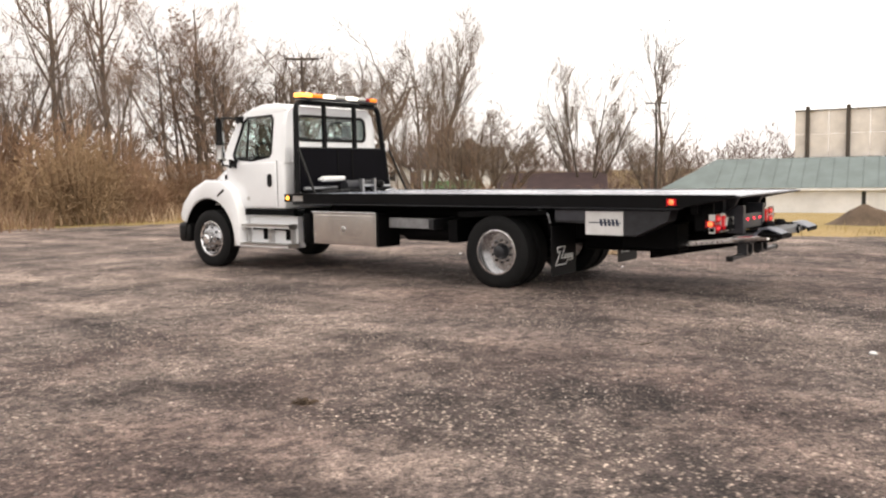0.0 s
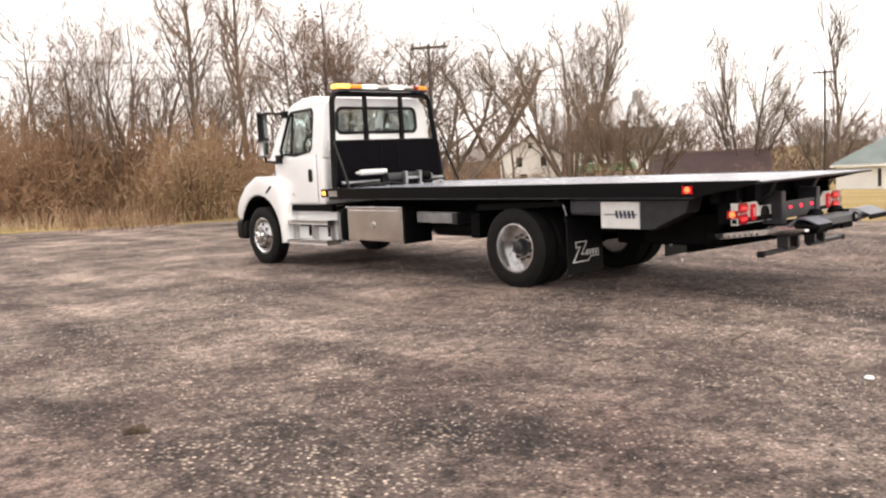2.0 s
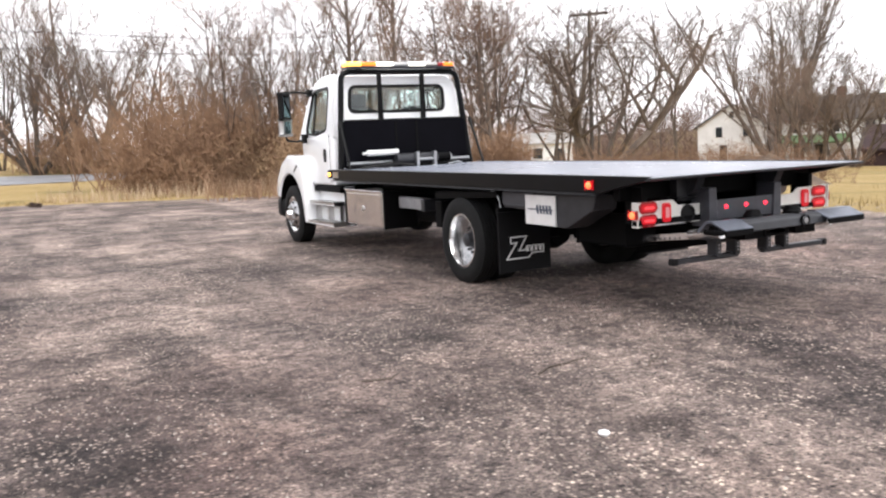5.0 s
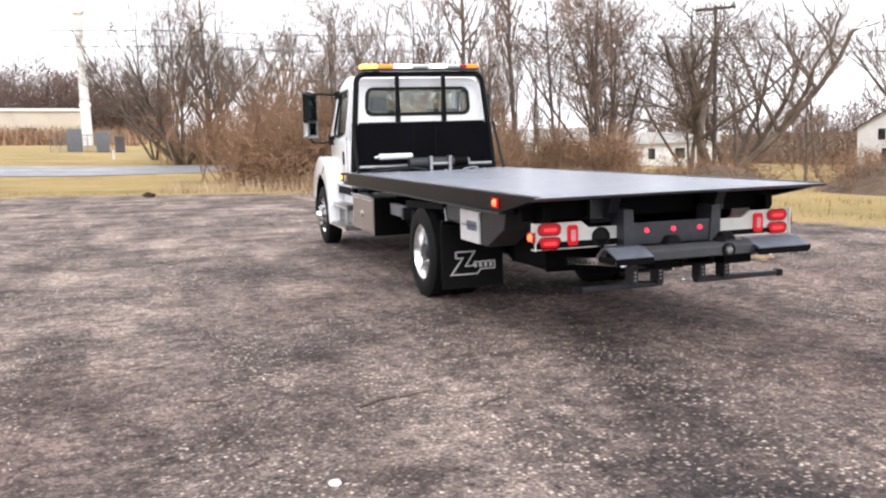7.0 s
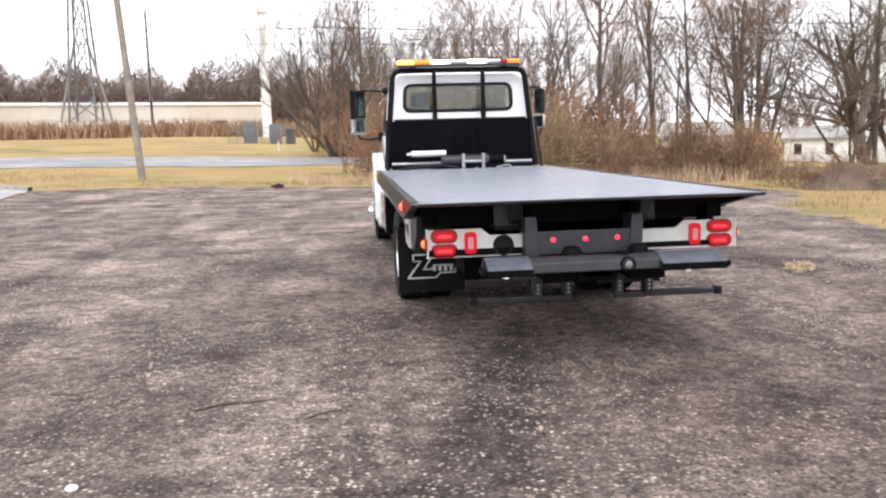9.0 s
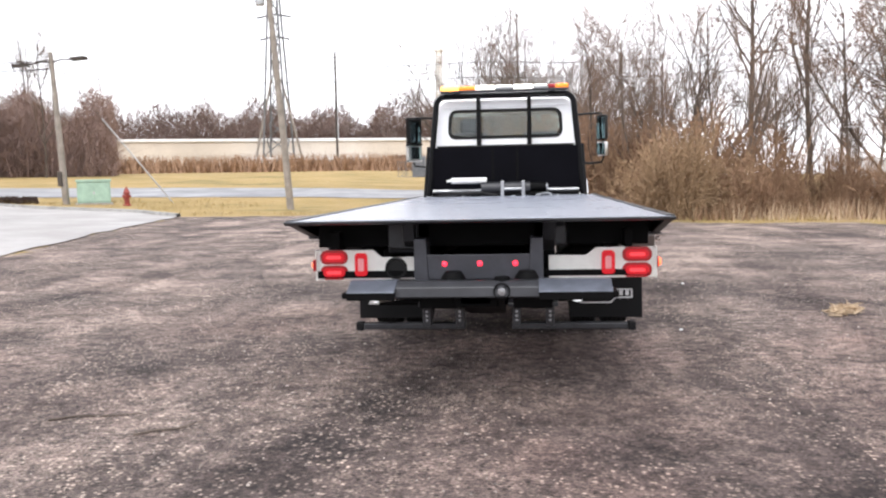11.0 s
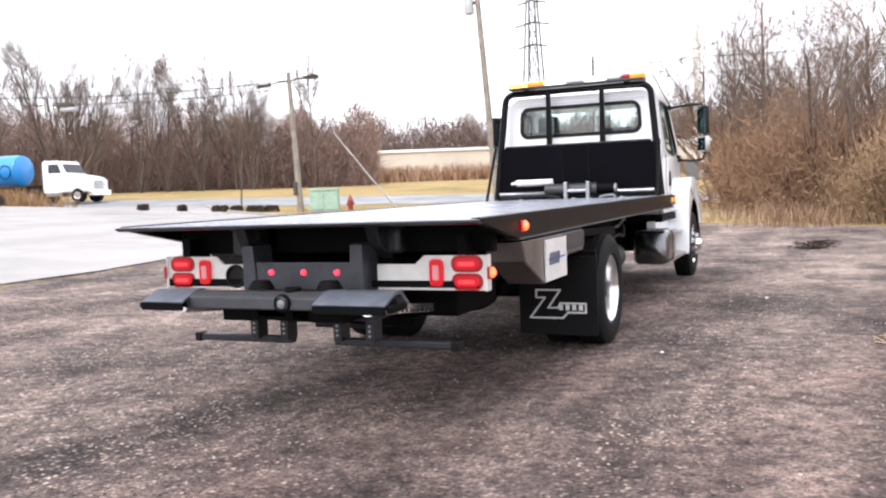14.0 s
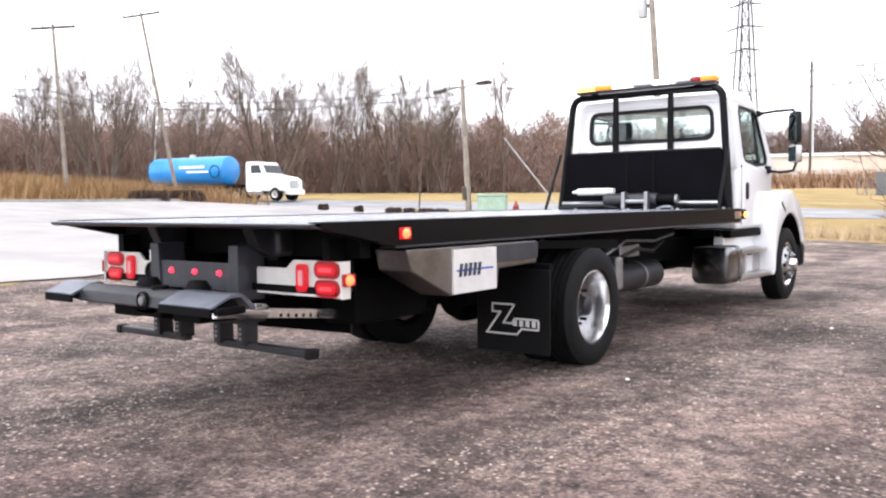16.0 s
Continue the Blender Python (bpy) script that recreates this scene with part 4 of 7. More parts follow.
def ground_material():
    m, n, l, b = nodes_of("gravel_and_dry_grass")
    co = n.new("ShaderNodeNewGeometry").outputs["Position"]
    att = n.new("ShaderNodeAttribute")
    att.attribute_name = "gravel"
    # gravel: packed dirt, pebbles, dark damp patches, painted truck shade, faint wheel tracks
    dirt = noise_ramp(n, l, 0.45, [(0.35, (0.085, 0.071, 0.070)), (0.47, (0.215, 0.176, 0.164)), (0.66, (0.41, 0.335, 0.30))], 9, 0.66, co)
    mp = n.new("ShaderNodeMapping")
    mp.inputs["Scale"].default_value = (1.1, 0.22, 1)
    mp.inputs["Rotation"].default_value = (0, 0, radians(38))
    l.new(co, mp.inputs["Vector"])
    track = noise_ramp(n, l, 0.9, [(0.40, (0.52, 0.51, 0.52)), (0.58, (1.08, 1.08, 1.07))], 6, 0.62, mp.outputs[0])
    base = mixed(n, l, 0.95, dirt.outputs[0], track.outputs[0], "MULTIPLY")
    vor = add(n, "ShaderNodeTexVoronoi", Scale=33.0)
    l.new(co, vor.inputs["Vector"])
    vor.feature = "F1"
    vr = n.new("ShaderNodeValToRGB")
    e = vr.color_ramp.elements
    e[0].position, e[0].color = 0.30, (1, 1, 1, 1)
    e[1].position, e[1].color = 0.50, (0, 0, 0, 1)
    l.new(vor.outputs["Distance"], vr.inputs["Fac"])
    sep = n.new("ShaderNodeSeparateColor")
    l.new(vor.outputs["Color"], sep.inputs[0])
    pick = n.new("ShaderNodeMath")
    pick.operation = "GREATER_THAN"
    pick.inputs[1].default_value = 0.30
    l.new(sep.outputs[0], pick.inputs[0])
    mul = n.new("ShaderNodeMath")
    mul.operation = "MULTIPLY"
    l.new(pick.outputs[0], mul.inputs[0])
    l.new(vr.outputs[0], mul.inputs[1])
    muddy = noise_ramp(n, l, 0.55, [(0.38, (0.10,) * 3), (0.52, (1.0,) * 3)], 7, 0.68, mp.outputs[0])
    mud = n.new("ShaderNodeMath")
    mud.operation = "MULTIPLY"
    l.new(mul.outputs[0], mud.inputs[0])
    l.new(muddy.outputs[0], mud.inputs[1])
    mul = mud
    tone = n.new("ShaderNodeValToRGB")
    tone.color_ramp.elements[0].color, tone.color_ramp.elements[1].color = (0.03, 0.026, 0.025, 1), (0.66, 0.565, 0.49, 1)
    l.new(sep.outputs[1], tone.inputs["Fac"])
    stony = mixed(n, l, mul.outputs[0], base, tone.outputs[0])
    patch = noise_ramp(n, l, 1.15, [(0.36, (0.50, 0.485, 0.49)), (0.50, (1.0, 1.0, 1.0)), (0.64, (1.34, 1.32, 1.29))], 7, 0.62, co)
    stony = mixed(n, l, 1.0, stony, patch.outputs[0], "MULTIPLY")
    mid = noise_ramp(n, l, 9, [(0.38, (0.46, 0.45, 0.46)), (0.60, (1.36, 1.33, 1.30))], 6, 0.72, co)
    stony = mixed(n, l, 1.0, stony, mid.outputs[0], "MULTIPLY")
    grit = noise_ramp(n, l, 42, [(0.38, (0.40, 0.39, 0.395)), (0.62, (1.50, 1.46, 1.42))], 4, 0.8, co)
    gravel = mixed(n, l, 1.0, stony, grit.outputs[0], "MULTIPLY")
    # damp spots plus painted truck shade; the reddish tint stands for tail-lamp glow
    damp_shade = n.new("ShaderNodeAttribute")
    damp_shade.attribute_name = "damp_shade"
    blotchy = noise_ramp(n, l, 1.1, [(0.30, (0.45,) * 3), (0.58, (1.0,) * 3)], 8, 0.7, co)
    damp_shade_fac = n.new("ShaderNodeMath")
    damp_shade_fac.operation = "MULTIPLY"
    l.new(damp_shade.outputs["Fac"], damp_shade_fac.inputs[0])
    l.new(blotchy.outputs[0], damp_shade_fac.inputs[1])
    gravel = mixed(n, l, damp_shade_fac.outputs[0], gravel, mixed(n, l, 1.0, gravel, (0.56, 0.505, 0.515), "MULTIPLY"))
    # dry winter grass
    straw = noise_ramp(n, l, 0.16, [(0.30, (0.17, 0.16, 0.06)), (0.46, (0.38, 0.285, 0.115)), (0.70, (0.50, 0.365, 0.17))], 7, 0.65, co)
    blades = noise_ramp(n, l, 9, [(0.3, (0.55, 0.52, 0.50)), (0.7, (1.15, 1.12, 1.1))], 8, 0.75, co)
    grass = mixed(n, l, 1.0, straw.outputs[0], blades.outputs[0], "MULTIPLY")
    ragged = add(n, "ShaderNodeTexNoise", Scale=1.6, Detail=6.0, Roughness=0.7)
    l.new(co, ragged.inputs["Vector"])
    a1 = n.new("ShaderNodeMath")
    a1.operation = "MULTIPLY_ADD"
    l.new(ragged.outputs["Fac"], a1.inputs[0])
    a1.inputs[1].default_value = 1.4
    a1.inputs[2].default_value = -0.7
    a2 = n.new("ShaderNodeMath")
    a2.operation = "ADD"
    l.new(att.outputs["Fac"], a2.inputs[0])
    l.new(a1.outputs[0], a2.inputs[1])
    a3 = n.new("ShaderNodeMapRange")
    a3.inputs[1].default_value, a3.inputs[2].default_value = 0.42, 0.58
    l.new(a2.outputs[0], a3.inputs[0])
    l.new(mixed(n, l, a3.outputs[0], grass, gravel), b.inputs["Base Color"])
    b.inputs["Roughness"].default_value = 0.85
    b.inputs["Specular IOR Level"].default_value = 0.25
    hgt = mixed(n, l, 0.6, grit.outputs[0], vr.outputs[0])
    bump(n, l, b, hgt, 0.8, 0.02)
    return m


gx = axis_steps(-40, 40, 0.5, 2600)
gy = axis_steps(-14, 60, 0.5, 2600)
GX, GY = np.meshgrid(gx, gy)
mask = np.clip(0.5 + inside_distance(GX, GY, GRAVEL) / 1.6, 0, 1)
verts = [(float(x), float(y), height(float(x), float(y)) + (0.012 * noise.noise((x * 0.8, y * 0.8, 3)) if abs(x) < 45 and abs(y) < 65 else 0)) for x, y in zip(GX.ravel(), GY.ravel())]
nx, ny = len(gx), len(gy)
faces = [(j * nx + i, j * nx + i + 1, (j + 1) * nx + i + 1, (j + 1) * nx + i) for j in range(ny - 1) for i in range(nx - 1)]
gme = mesh_from("ground", verts, faces, True)
layer = gme.attributes.new("gravel", "FLOAT", "POINT")
layer.data.foreach_set("value", mask.ravel().astype(np.float32))
# damp stains on the gravel and painted shade under the truck: x, y, long, wide, turn
stain_shade = np.zeros(GX.shape)
for sx, sy, sl, sw, st_ in ((-6.9, -1.2, 2.0, 0.6, 25), (-8.2, -1.9, 2.2, 1.0, 20), (-6.6, 0.9, 1.6, 0.5, 15), (-4.9, -3.5, 2.2, 0.7, 30), (0.6, -3.3, 1.5, 1.2, 60), (1.3, -4.8, 2.2, 1.2, 50), (0.3, -0.9, 2.0, 1.3, 0), (-2.4, 0.6, 1.2, 0.7, 40), (-4.6, -2.0, 1.2, 0.9, 20), (0.9, -3.7, 1.3, 0.8, 40), (3.3, -0.4, 1.5, 1.0, 60), (2.6, -2.4, 2.0, 0.8, 70), (0.4, 3.2, 2.6, 1.2, 90), (4.4, -2.8, 2.4, 0.9, 60), (3.5, 1.5, 2.5, 0.5, 80)):
    ca, sa = math.cos(radians(st_)), math.sin(radians(st_))
    u, v = ((GX - sx) * ca + (GY - sy) * sa) / sl, (-(GX - sx) * sa + (GY - sy) * ca) / sw
    stain_shade = np.maximum(stain_shade, np.exp(-(u * u + v * v) * 0.9))
damp_shade_layer = gme.attributes.new("damp_shade", "FLOAT", "POINT")
damp_shade_layer.data.foreach_set("value", stain_shade.ravel().astype(np.float32))
gme.materials.append(ground_material())
ground = tagged(new("ground", gme), "brown gravel lot with damp patches and painted shade, running out into dry straw-coloured grass", "ground", kind="structure")


# ---- driveway and road ----
def paving(name, cracks, tone, light):
    m, n, l, b = nodes_of(name)
    co = n.new("ShaderNodeNewGeometry").outputs["Position"]
    big = noise_ramp(n, l, 0.22, [(0.3, tone), (0.7, light)], 7, 0.6, co)
    fine = noise_ramp(n, l, 40, [(0.3, (0.78,) * 3), (0.7, (1.1,) * 3)], 4, 0.7, co)
    l.new(mixed(n, l, 1.0, big.outputs[0], fine.outputs[0], "MULTIPLY"), b.inputs["Base Color"])
    r = noise_ramp(n, l, 0.5, [(0.35, (0.42,) * 3), (0.65, (0.7,) * 3)], 4, 0.6, co)
    l.new(r.outputs[0], b.inputs["Roughness"])
    bump(n, l, b, fine.outputs[0], 0.3, 0.006)
    return m


ASPHALT = paving("pale_worn_asphalt", 0.2, (0.24, 0.226, 0.218), (0.37, 0.35, 0.338))
ROADMAT = paving("grey_road", 0.2, (0.17, 0.17, 0.18), (0.26, 0.26, 0.27))
CONCRETE = simple("kerb_concrete", (0.42, 0.41, 0.39), 0.85, grime=0.35, scale=2.5, relief=0.3)


def draped(name, poly, lift, material, step, label, category, edge=0.0):
    """A sheet over the ground inside a polygon, with its edge cut to the outline."""
    bm = bmesh.new()
    pts = []
    for (x0, y0), (x1, y1) in zip(poly, poly[1:] + poly[:1]):
        n = max(1, int(math.hypot(x1 - x0, y1 - y0) / step))
        pts += [(x0 + (x1 - x0) * k / n, y0 + (y1 - y0) * k / n) for k in range(n)]
    ring = [bm.verts.new((x + random.uniform(-edge, edge), y + random.uniform(-edge, edge), 0)) for x, y in pts]
    bm.faces.new(ring)
    xs, ys = [p[0] for p in pts], [p[1] for p in pts]
    for k in range(int(min(xs)), int(max(xs)) + 1, 2):
        bmesh.ops.bisect_plane(bm, geom=bm.verts[:] + bm.edges[:] + bm.faces[:], plane_co=(k + 0.013, 0, 0), plane_no=(1, 0, 0))
    for k in range(int(min(ys)), int(max(ys)) + 1, 2):
        bmesh.ops.bisect_plane(bm, geom=bm.verts[:] + bm.edges[:] + bm.faces[:], plane_co=(0, k + 0.017, 0), plane_no=(0, 1, 0))
    for v in bm.verts:
        v.co.z = height(v.co.x, v.co.y) + lift
    me = bpy.data.meshes.new(name)
    bm.to_mesh(me)
    bm.free()
    me.materials.append(material)
    return tagged(new(name, me), label, category, kind="structure")


DRIVE = [(-34, -60), (-16.9, -12), (-9.3, -1.5), (-8.6, 0), (-8.9, 5), (-10.5, 12), (-12.0, 21.3), (-15, 24.2), (-19.5, 26.0), (-26, 31.0), (-33.5, 38.4), (-45.5, 36.5), (-41, 31), (-36.5, 22), (-36.5, 10), (-41, -20), (-56, -60)]
draped("driveway", DRIVE, 0.022, ASPHALT, 1.0, "pale worn asphalt driveway meeting the gravel", "driveway", 0.12)


def road_y(x):
    return 46.0 + (x + 10.0) * 0.155


road_poly = [(x, road_y(x) - 4.6) for x in range(-150, 31, 6)] + [(x, road_y(x) + 4.6) for x in range(30, -151, -6)]
draped("road", road_poly, 0.030, ROADMAT, 6.0, "grey two-lane road along the field", "road")


def ribbon(name, pts, width, tall, material, label):
    """A kerb along a line on the ground."""
    verts, faces = [], []
    for i, (x, y) in enumerate(pts):
        x0, y0 = pts[max(i - 1, 0)]
        x1, y1 = pts[min(i + 1, len(pts) - 1)]
        d = math.hypot(x1 - x0, y1 - y0)
        nx_, ny_ = -(y1 - y0) / d * width / 2, (x1 - x0) / d * width / 2
        z = height(x, y)
        verts += [(x - nx_, y - ny_, z - 0.1), (x - nx_ * 0.8, y - ny_ * 0.8, z + tall), (x + nx_ * 0.8, y + ny_ * 0.8, z + tall), (x + nx_, y + ny_, z - 0.1)]
        if i:
            a = 4 * (i - 1)
            for k in range(3):
                faces.append((a + k, a + k + 1, a + k + 5, a + k + 4))
    me = mesh_from(name, verts, faces)
    me.materials.append(material)
    return tagged(new(name, me), label, "kerb", kind="structure")


def line(pts, step=1.0):
    out = []
    for (x0, y0), (x1, y1) in zip(pts, pts[1:]):
        n = max(1, int(math.hypot(x1 - x0, y1 - y0) / step))
        out += [(x0 + (x1 - x0) * k / n, y0 + (y1 - y0) * k / n) for k in range(n)]
    return out + [pts[-1]]


ribbon("kerb_1", line([(-45.5, 36.4), (-41, 31), (-36.5, 22), (-36.5, 10), (-41, -20)]), 0.18, 0.15, CONCRETE, "concrete kerb along the driveway")
ribbon("kerb_2", line([(-12.0, 21.4), (-15, 24.3), (-19.5, 26.1), (-26, 31.1), (-33.3, 38.2)]), 0.18, 0.13, CONCRETE, "concrete kerb beside the grass strip")


# ---- bare winter trees ----
def bark(name, a, b_, c):
    m, n, l, b = nodes_of(name)
    co = n.new("ShaderNodeTexCoord").outputs["Object"]
    info = n.new("ShaderNodeObjectInfo")
    big = noise_ramp(n, l, 1.2, [(0.3, a), (0.5, b_), (0.72, c)], 7, 0.65, co)
    fine = noise_ramp(n, l, 26, [(0.3, (0.7,) * 3), (0.7, (1.2,) * 3)], 4, 0.7, co)
    col = mixed(n, l, 1.0, big.outputs[0], fine.outputs[0], "MULTIPLY")
    var = n.new("ShaderNodeMapRange")
    var.inputs[3].default_value, var.inputs[4].default_value = 0.75, 1.25
    l.new(info.outputs["Random"], var.inputs[0])
    comb = n.new("ShaderNodeCombineColor")
    for k in range(3):
        l.new(var.outputs[0], comb.inputs[k])
    l.new(mixed(n, l, 1.0, col, comb.outputs[0], "MULTIPLY"), b.inputs["Base Color"])
    b.inputs["Roughness"].default_value = 0.9
    b.inputs["Specular IOR Level"].default_value = 0.2
    bump(n, l, b, fine.outputs[0], 0.5, 0.02)
    return m


TRUNK = bark("grey_brown_bark", (0.07, 0.056, 0.047), (0.135, 0.108, 0.09), (0.215, 0.178, 0.152))
TWIG = bark("brown_twigs", (0.14, 0.094, 0.071), (0.235, 0.16, 0.12), (0.33, 0.238, 0.182))
BRUSH = bark("dry_brown_brush", (0.145, 0.086, 0.055), (0.25, 0.155, 0.098), (0.39, 0.26, 0.17))
LEAF = bark("withered_tan_leaves", (0.22, 0.145, 0.085), (0.33, 0.225, 0.135), (0.43, 0.31, 0.195))
TALLGRASS = bark("tall_russet_grass", (0.20, 0.12, 0.058), (0.35, 0.22, 0.11), (0.48, 0.32, 0.175))
PALESTRAW = bark("pale_straw", (0.34, 0.25, 0.16), (0.50, 0.38, 0.26), (0.62, 0.49, 0.35))
STRAW = bark("dry_straw", (0.20, 0.15, 0.07), (0.33, 0.25, 0.12), (0.45, 0.34, 0.18))
WOODS = bark("far_winter_wood", (0.16, 0.112, 0.096), (0.23, 0.162, 0.138), (0.31, 0.225, 0.196))
DARKTWIG = bark("grey_brown_limbs", (0.105, 0.080, 0.064), (0.175, 0.135, 0.108), (0.26, 0.205, 0.165))
RUSSET = bark("russet_oak_leaves", (0.17, 0.095, 0.052), (0.27, 0.155, 0.085), (0.37, 0.23, 0.14))


class Sticks:
    """Gathers tapered sticks into one mesh."""
    def __init__(self):
        self.v, self.f = [], []

    def stick(self, pts, radii, sides):
        base = len(self.v)
        ref = Vector((0.3, 0.9, 0.2))
        d = (pts[-1] - pts[0]).normalized()
        u = d.cross(ref)
        if u.length < 0.1:
            u = d.cross(Vector((1, 0, 0)))
        u.normalize()
        w = d.cross(u)
        for p, r in zip(pts, radii):
            for k in range(sides):
                a = 2 * math.pi * k / sides
                self.v.append(p + (u * math.cos(a) + w * math.sin(a)) * r)
        for i in range(len(pts) - 1):
            for k in range(sides):
                a, b = base + i * sides + k, base + i * sides + (k + 1) % sides
                self.f.append((a, b, b + sides, a + sides))

    def blade(self, p, tip, half):
        base = len(self.v)
        self.v += [p - half, p + half, tip]
        self.f.append((base, base + 1, base + 2))

    def leaf(self, p, a, b):
        base = len(self.v)
        self.v += [p, p + a, p + a + b, p + b]
        self.f.append((base, base + 1, base + 2, base + 3))

    def mesh(self, name, material):
        me = mesh_from(name, [tuple(v) for v in self.v], self.f)
        me.materials.append(material)
        return me


def grow(rng, wood, crown, p, d, length, radius, level, plan, fine):
    """A branch with its side branches. plan: for each level (number of side branches, length ratio, angle)."""
    last = level >= len(plan)
    seg = (6, 5, 3)[level] if level < 3 and not last else 2
    pts, radii = [p.copy()], [radius]
    q, e = p.copy(), d.copy()
    for i in range(seg):
        e = (e + Vector((rng.gauss(0, 0.11), rng.gauss(0, 0.11), rng.gauss(0.05 if level == 0 else 0.075, 0.06))) * (0.6 if level == 0 else 1.3)).normalized()
        q = q + e * length / seg
        pts.append(q.copy())
        radii.append(max(fine, radius * (1 - 0.72 * (i + 1) / seg)))
    target = wood if level <= 1 else crown
    target.stick(pts, radii, 6 if level == 0 else (4 if level == 1 else 3))
    if last:
        return
    count, ratio, angle = plan[level]
    for k in range(count):
        t = rng.uniform(0.28 if level == 0 else 0.2, 1.0)
        i = min(int(t * seg), seg - 1)
        f = t * seg - i
        o = pts[i].lerp(pts[i + 1], f)
        r = radii[i] * (1 - f) + radii[i + 1] * f
        az = rng.uniform(0, 2 * math.pi)
        main = (pts[i + 1] - pts[i]).normalized()
        side = main.orthogonal().normalized()
        side.rotate(Matrix.Rotation(az, 3, main))
        ang = radians(angle * rng.uniform(0.7, 1.3))
        nd = (main * math.cos(ang) + side * math.sin(ang) + Vector((0, 0, 0.10))).normalized()
        grow(rng, wood, crown, o, nd, length * ratio * rng.uniform(0.7, 1.25) * (1.15 - 0.5 * t), max(fine, r * 0.57), level + 1, plan, fine)


def tree_model(name, seed, stems, spread, plan, trunk_r, label, fine=0.0056, bark_mat=None, twig_mat=None, leaves=0):
    """A tree ten metres high, standing at the origin."""
    rng = random.Random(seed)
    wood, crown, foliage = Sticks(), Sticks(), Sticks()
    for s in range(stems):
        az = 2 * math.pi * s / stems + rng.uniform(-0.4, 0.4)
        tilt = spread * rng.uniform(0.6, 1.3) if stems > 1 else spread * 0.2
        d = Vector((math.cos(az) * tilt, math.sin(az) * tilt, 1)).normalized()
        p = Vector((math.cos(az), math.sin(az), 0)) * trunk_r * (0.8 if stems > 1 else 0)
        p.z = -0.15
        grow(rng, wood, crown, p, d, 8.4 * rng.uniform(0.8, 1.05), trunk_r * (1 if stems == 1 else 0.72), 0, plan, fine)
    top = max(v.z for v in crown.v)
    for k in range(leaves):
        c = rng.choice(crown.v) + Vector((rng.gauss(0, 0.12), rng.gauss(0, 0.12), rng.gauss(0, 0.12)))
        u = Vector((rng.gauss(0, 1), rng.gauss(0, 1), rng.gauss(0, 1))).normalized() * rng.uniform(0.07, 0.14)
        foliage.leaf(c, u, u.orthogonal().normalized() * rng.uniform(0.05, 0.1))
    root = thing(name, label, "tree", group="bare winter trees")
    for nm, st, mat in (("trunk", wood, bark_mat or TRUNK), ("crown", crown, twig_mat or TWIG), ("withered_leaves", foliage, RUSSET)):
        if not st.v:
            continue
        st.v = [v * (10.0 / top) for v in st.v]
        o = new(nm, st.mesh(nm, mat))
        o.parent = root
    return root


KINDS = [
    tree_model("bare_tree", 11, 1, 0.3, [(12, 0.50, 50), (8, 0.50, 48), (6, 0.5, 46)], 0.105, "bare brown tree with one straight trunk"),
    tree_model("bare_tree", 23, 4, 0.42, [(7, 0.46, 44), (7, 0.50, 48), (5, 0.52, 48)], 0.11, "bare spreading tree with several stems"),
    tree_model("bare_tree", 37, 7, 0.80, [(9, 0.52, 36), (8, 0.55, 36), (6, 0.52, 38)], 0.25, "bare fan-shaped tree branching from its foot", 0.006, TRUNK, DARKTWIG),
    tree_model("bare_tree", 41, 1, 0.2, [(16, 0.30, 46), (8, 0.48, 50), (5, 0.5, 44)], 0.11, "tall slim bare tree with short branches"),
    tree_model("bare_tree", 59, 3, 0.55, [(9, 0.62, 52), (9, 0.56, 46), (7, 0.5, 44)], 0.27, "gnarled bare tree with long crooked limbs", 0.0056, TRUNK, DARKTWIG),
    tree_model("bare_tree", 71, 1, 0.3, [(12, 0.54, 54), (8, 0.50, 50), (4, 0.5, 46)], 0.13, "bare tree on the edge of the woods", 0.012, WOODS, WOODS),
    tree_model("bare_tree", 83, 3, 0.35, [(7, 0.54, 46), (7, 0.48, 48), (4, 0.5, 46)], 0.13, "bare spreading tree on the edge of the woods", 0.012, WOODS, WOODS),
    tree_model("bare_tree", 91, 6, 0.62, [(9, 0.54, 36), (9, 0.55, 36), (6, 0.52, 38)], 0.21, "large bare tree with several spreading stems", 0.008, TRUNK, DARKTWIG),
    tree_model("bare_tree", 97, 1, 0.3, [(14, 0.44, 44), (9, 0.54, 42), (6, 0.5, 42)], 0.17, "tall bare tree with a bent trunk", 0.009, TRUNK, DARKTWIG),
    tree_model("russet_tree", 103, 2, 0.3, [(9, 0.5, 50), (8, 0.50, 48), (6, 0.5, 46)], 0.12, "tree still hung with withered russet leaves", 0.0056, TRUNK, TWIG, 900),
    tree_model("bare_tree", 111, 4, 0.38, [(9, 0.50, 36), (8, 0.54, 38), (6, 0.52, 40)], 0.15, "tall bare tree standing out of the woods", 0.009, TRUNK, DARKTWIG),
]
used_kinds = set()


def plant(kind, x, y, tall, wide=1.0, turn=None):
    """Stands a tree of that kind on the ground."""
    src = KINDS[kind]
    s = tall / 10.0
    turn = random.uniform(0, 360) if turn is None else turn
    m = Matrix.Translation((x, y, height(x, y))) @ Matrix.Rotation(radians(turn), 4, "Z")
    if kind not in used_kinds:
        used_kinds.add(kind)
        ob = src
        ob.matrix_basis = m @ Matrix.Diagonal((s * wide, s * wide, s, 1))
    else:
        ob = copy_thing(src, m)
        ob.matrix_basis = m @ Matrix.Diagonal((s * wide, s * wide, s, 1))
    return ob


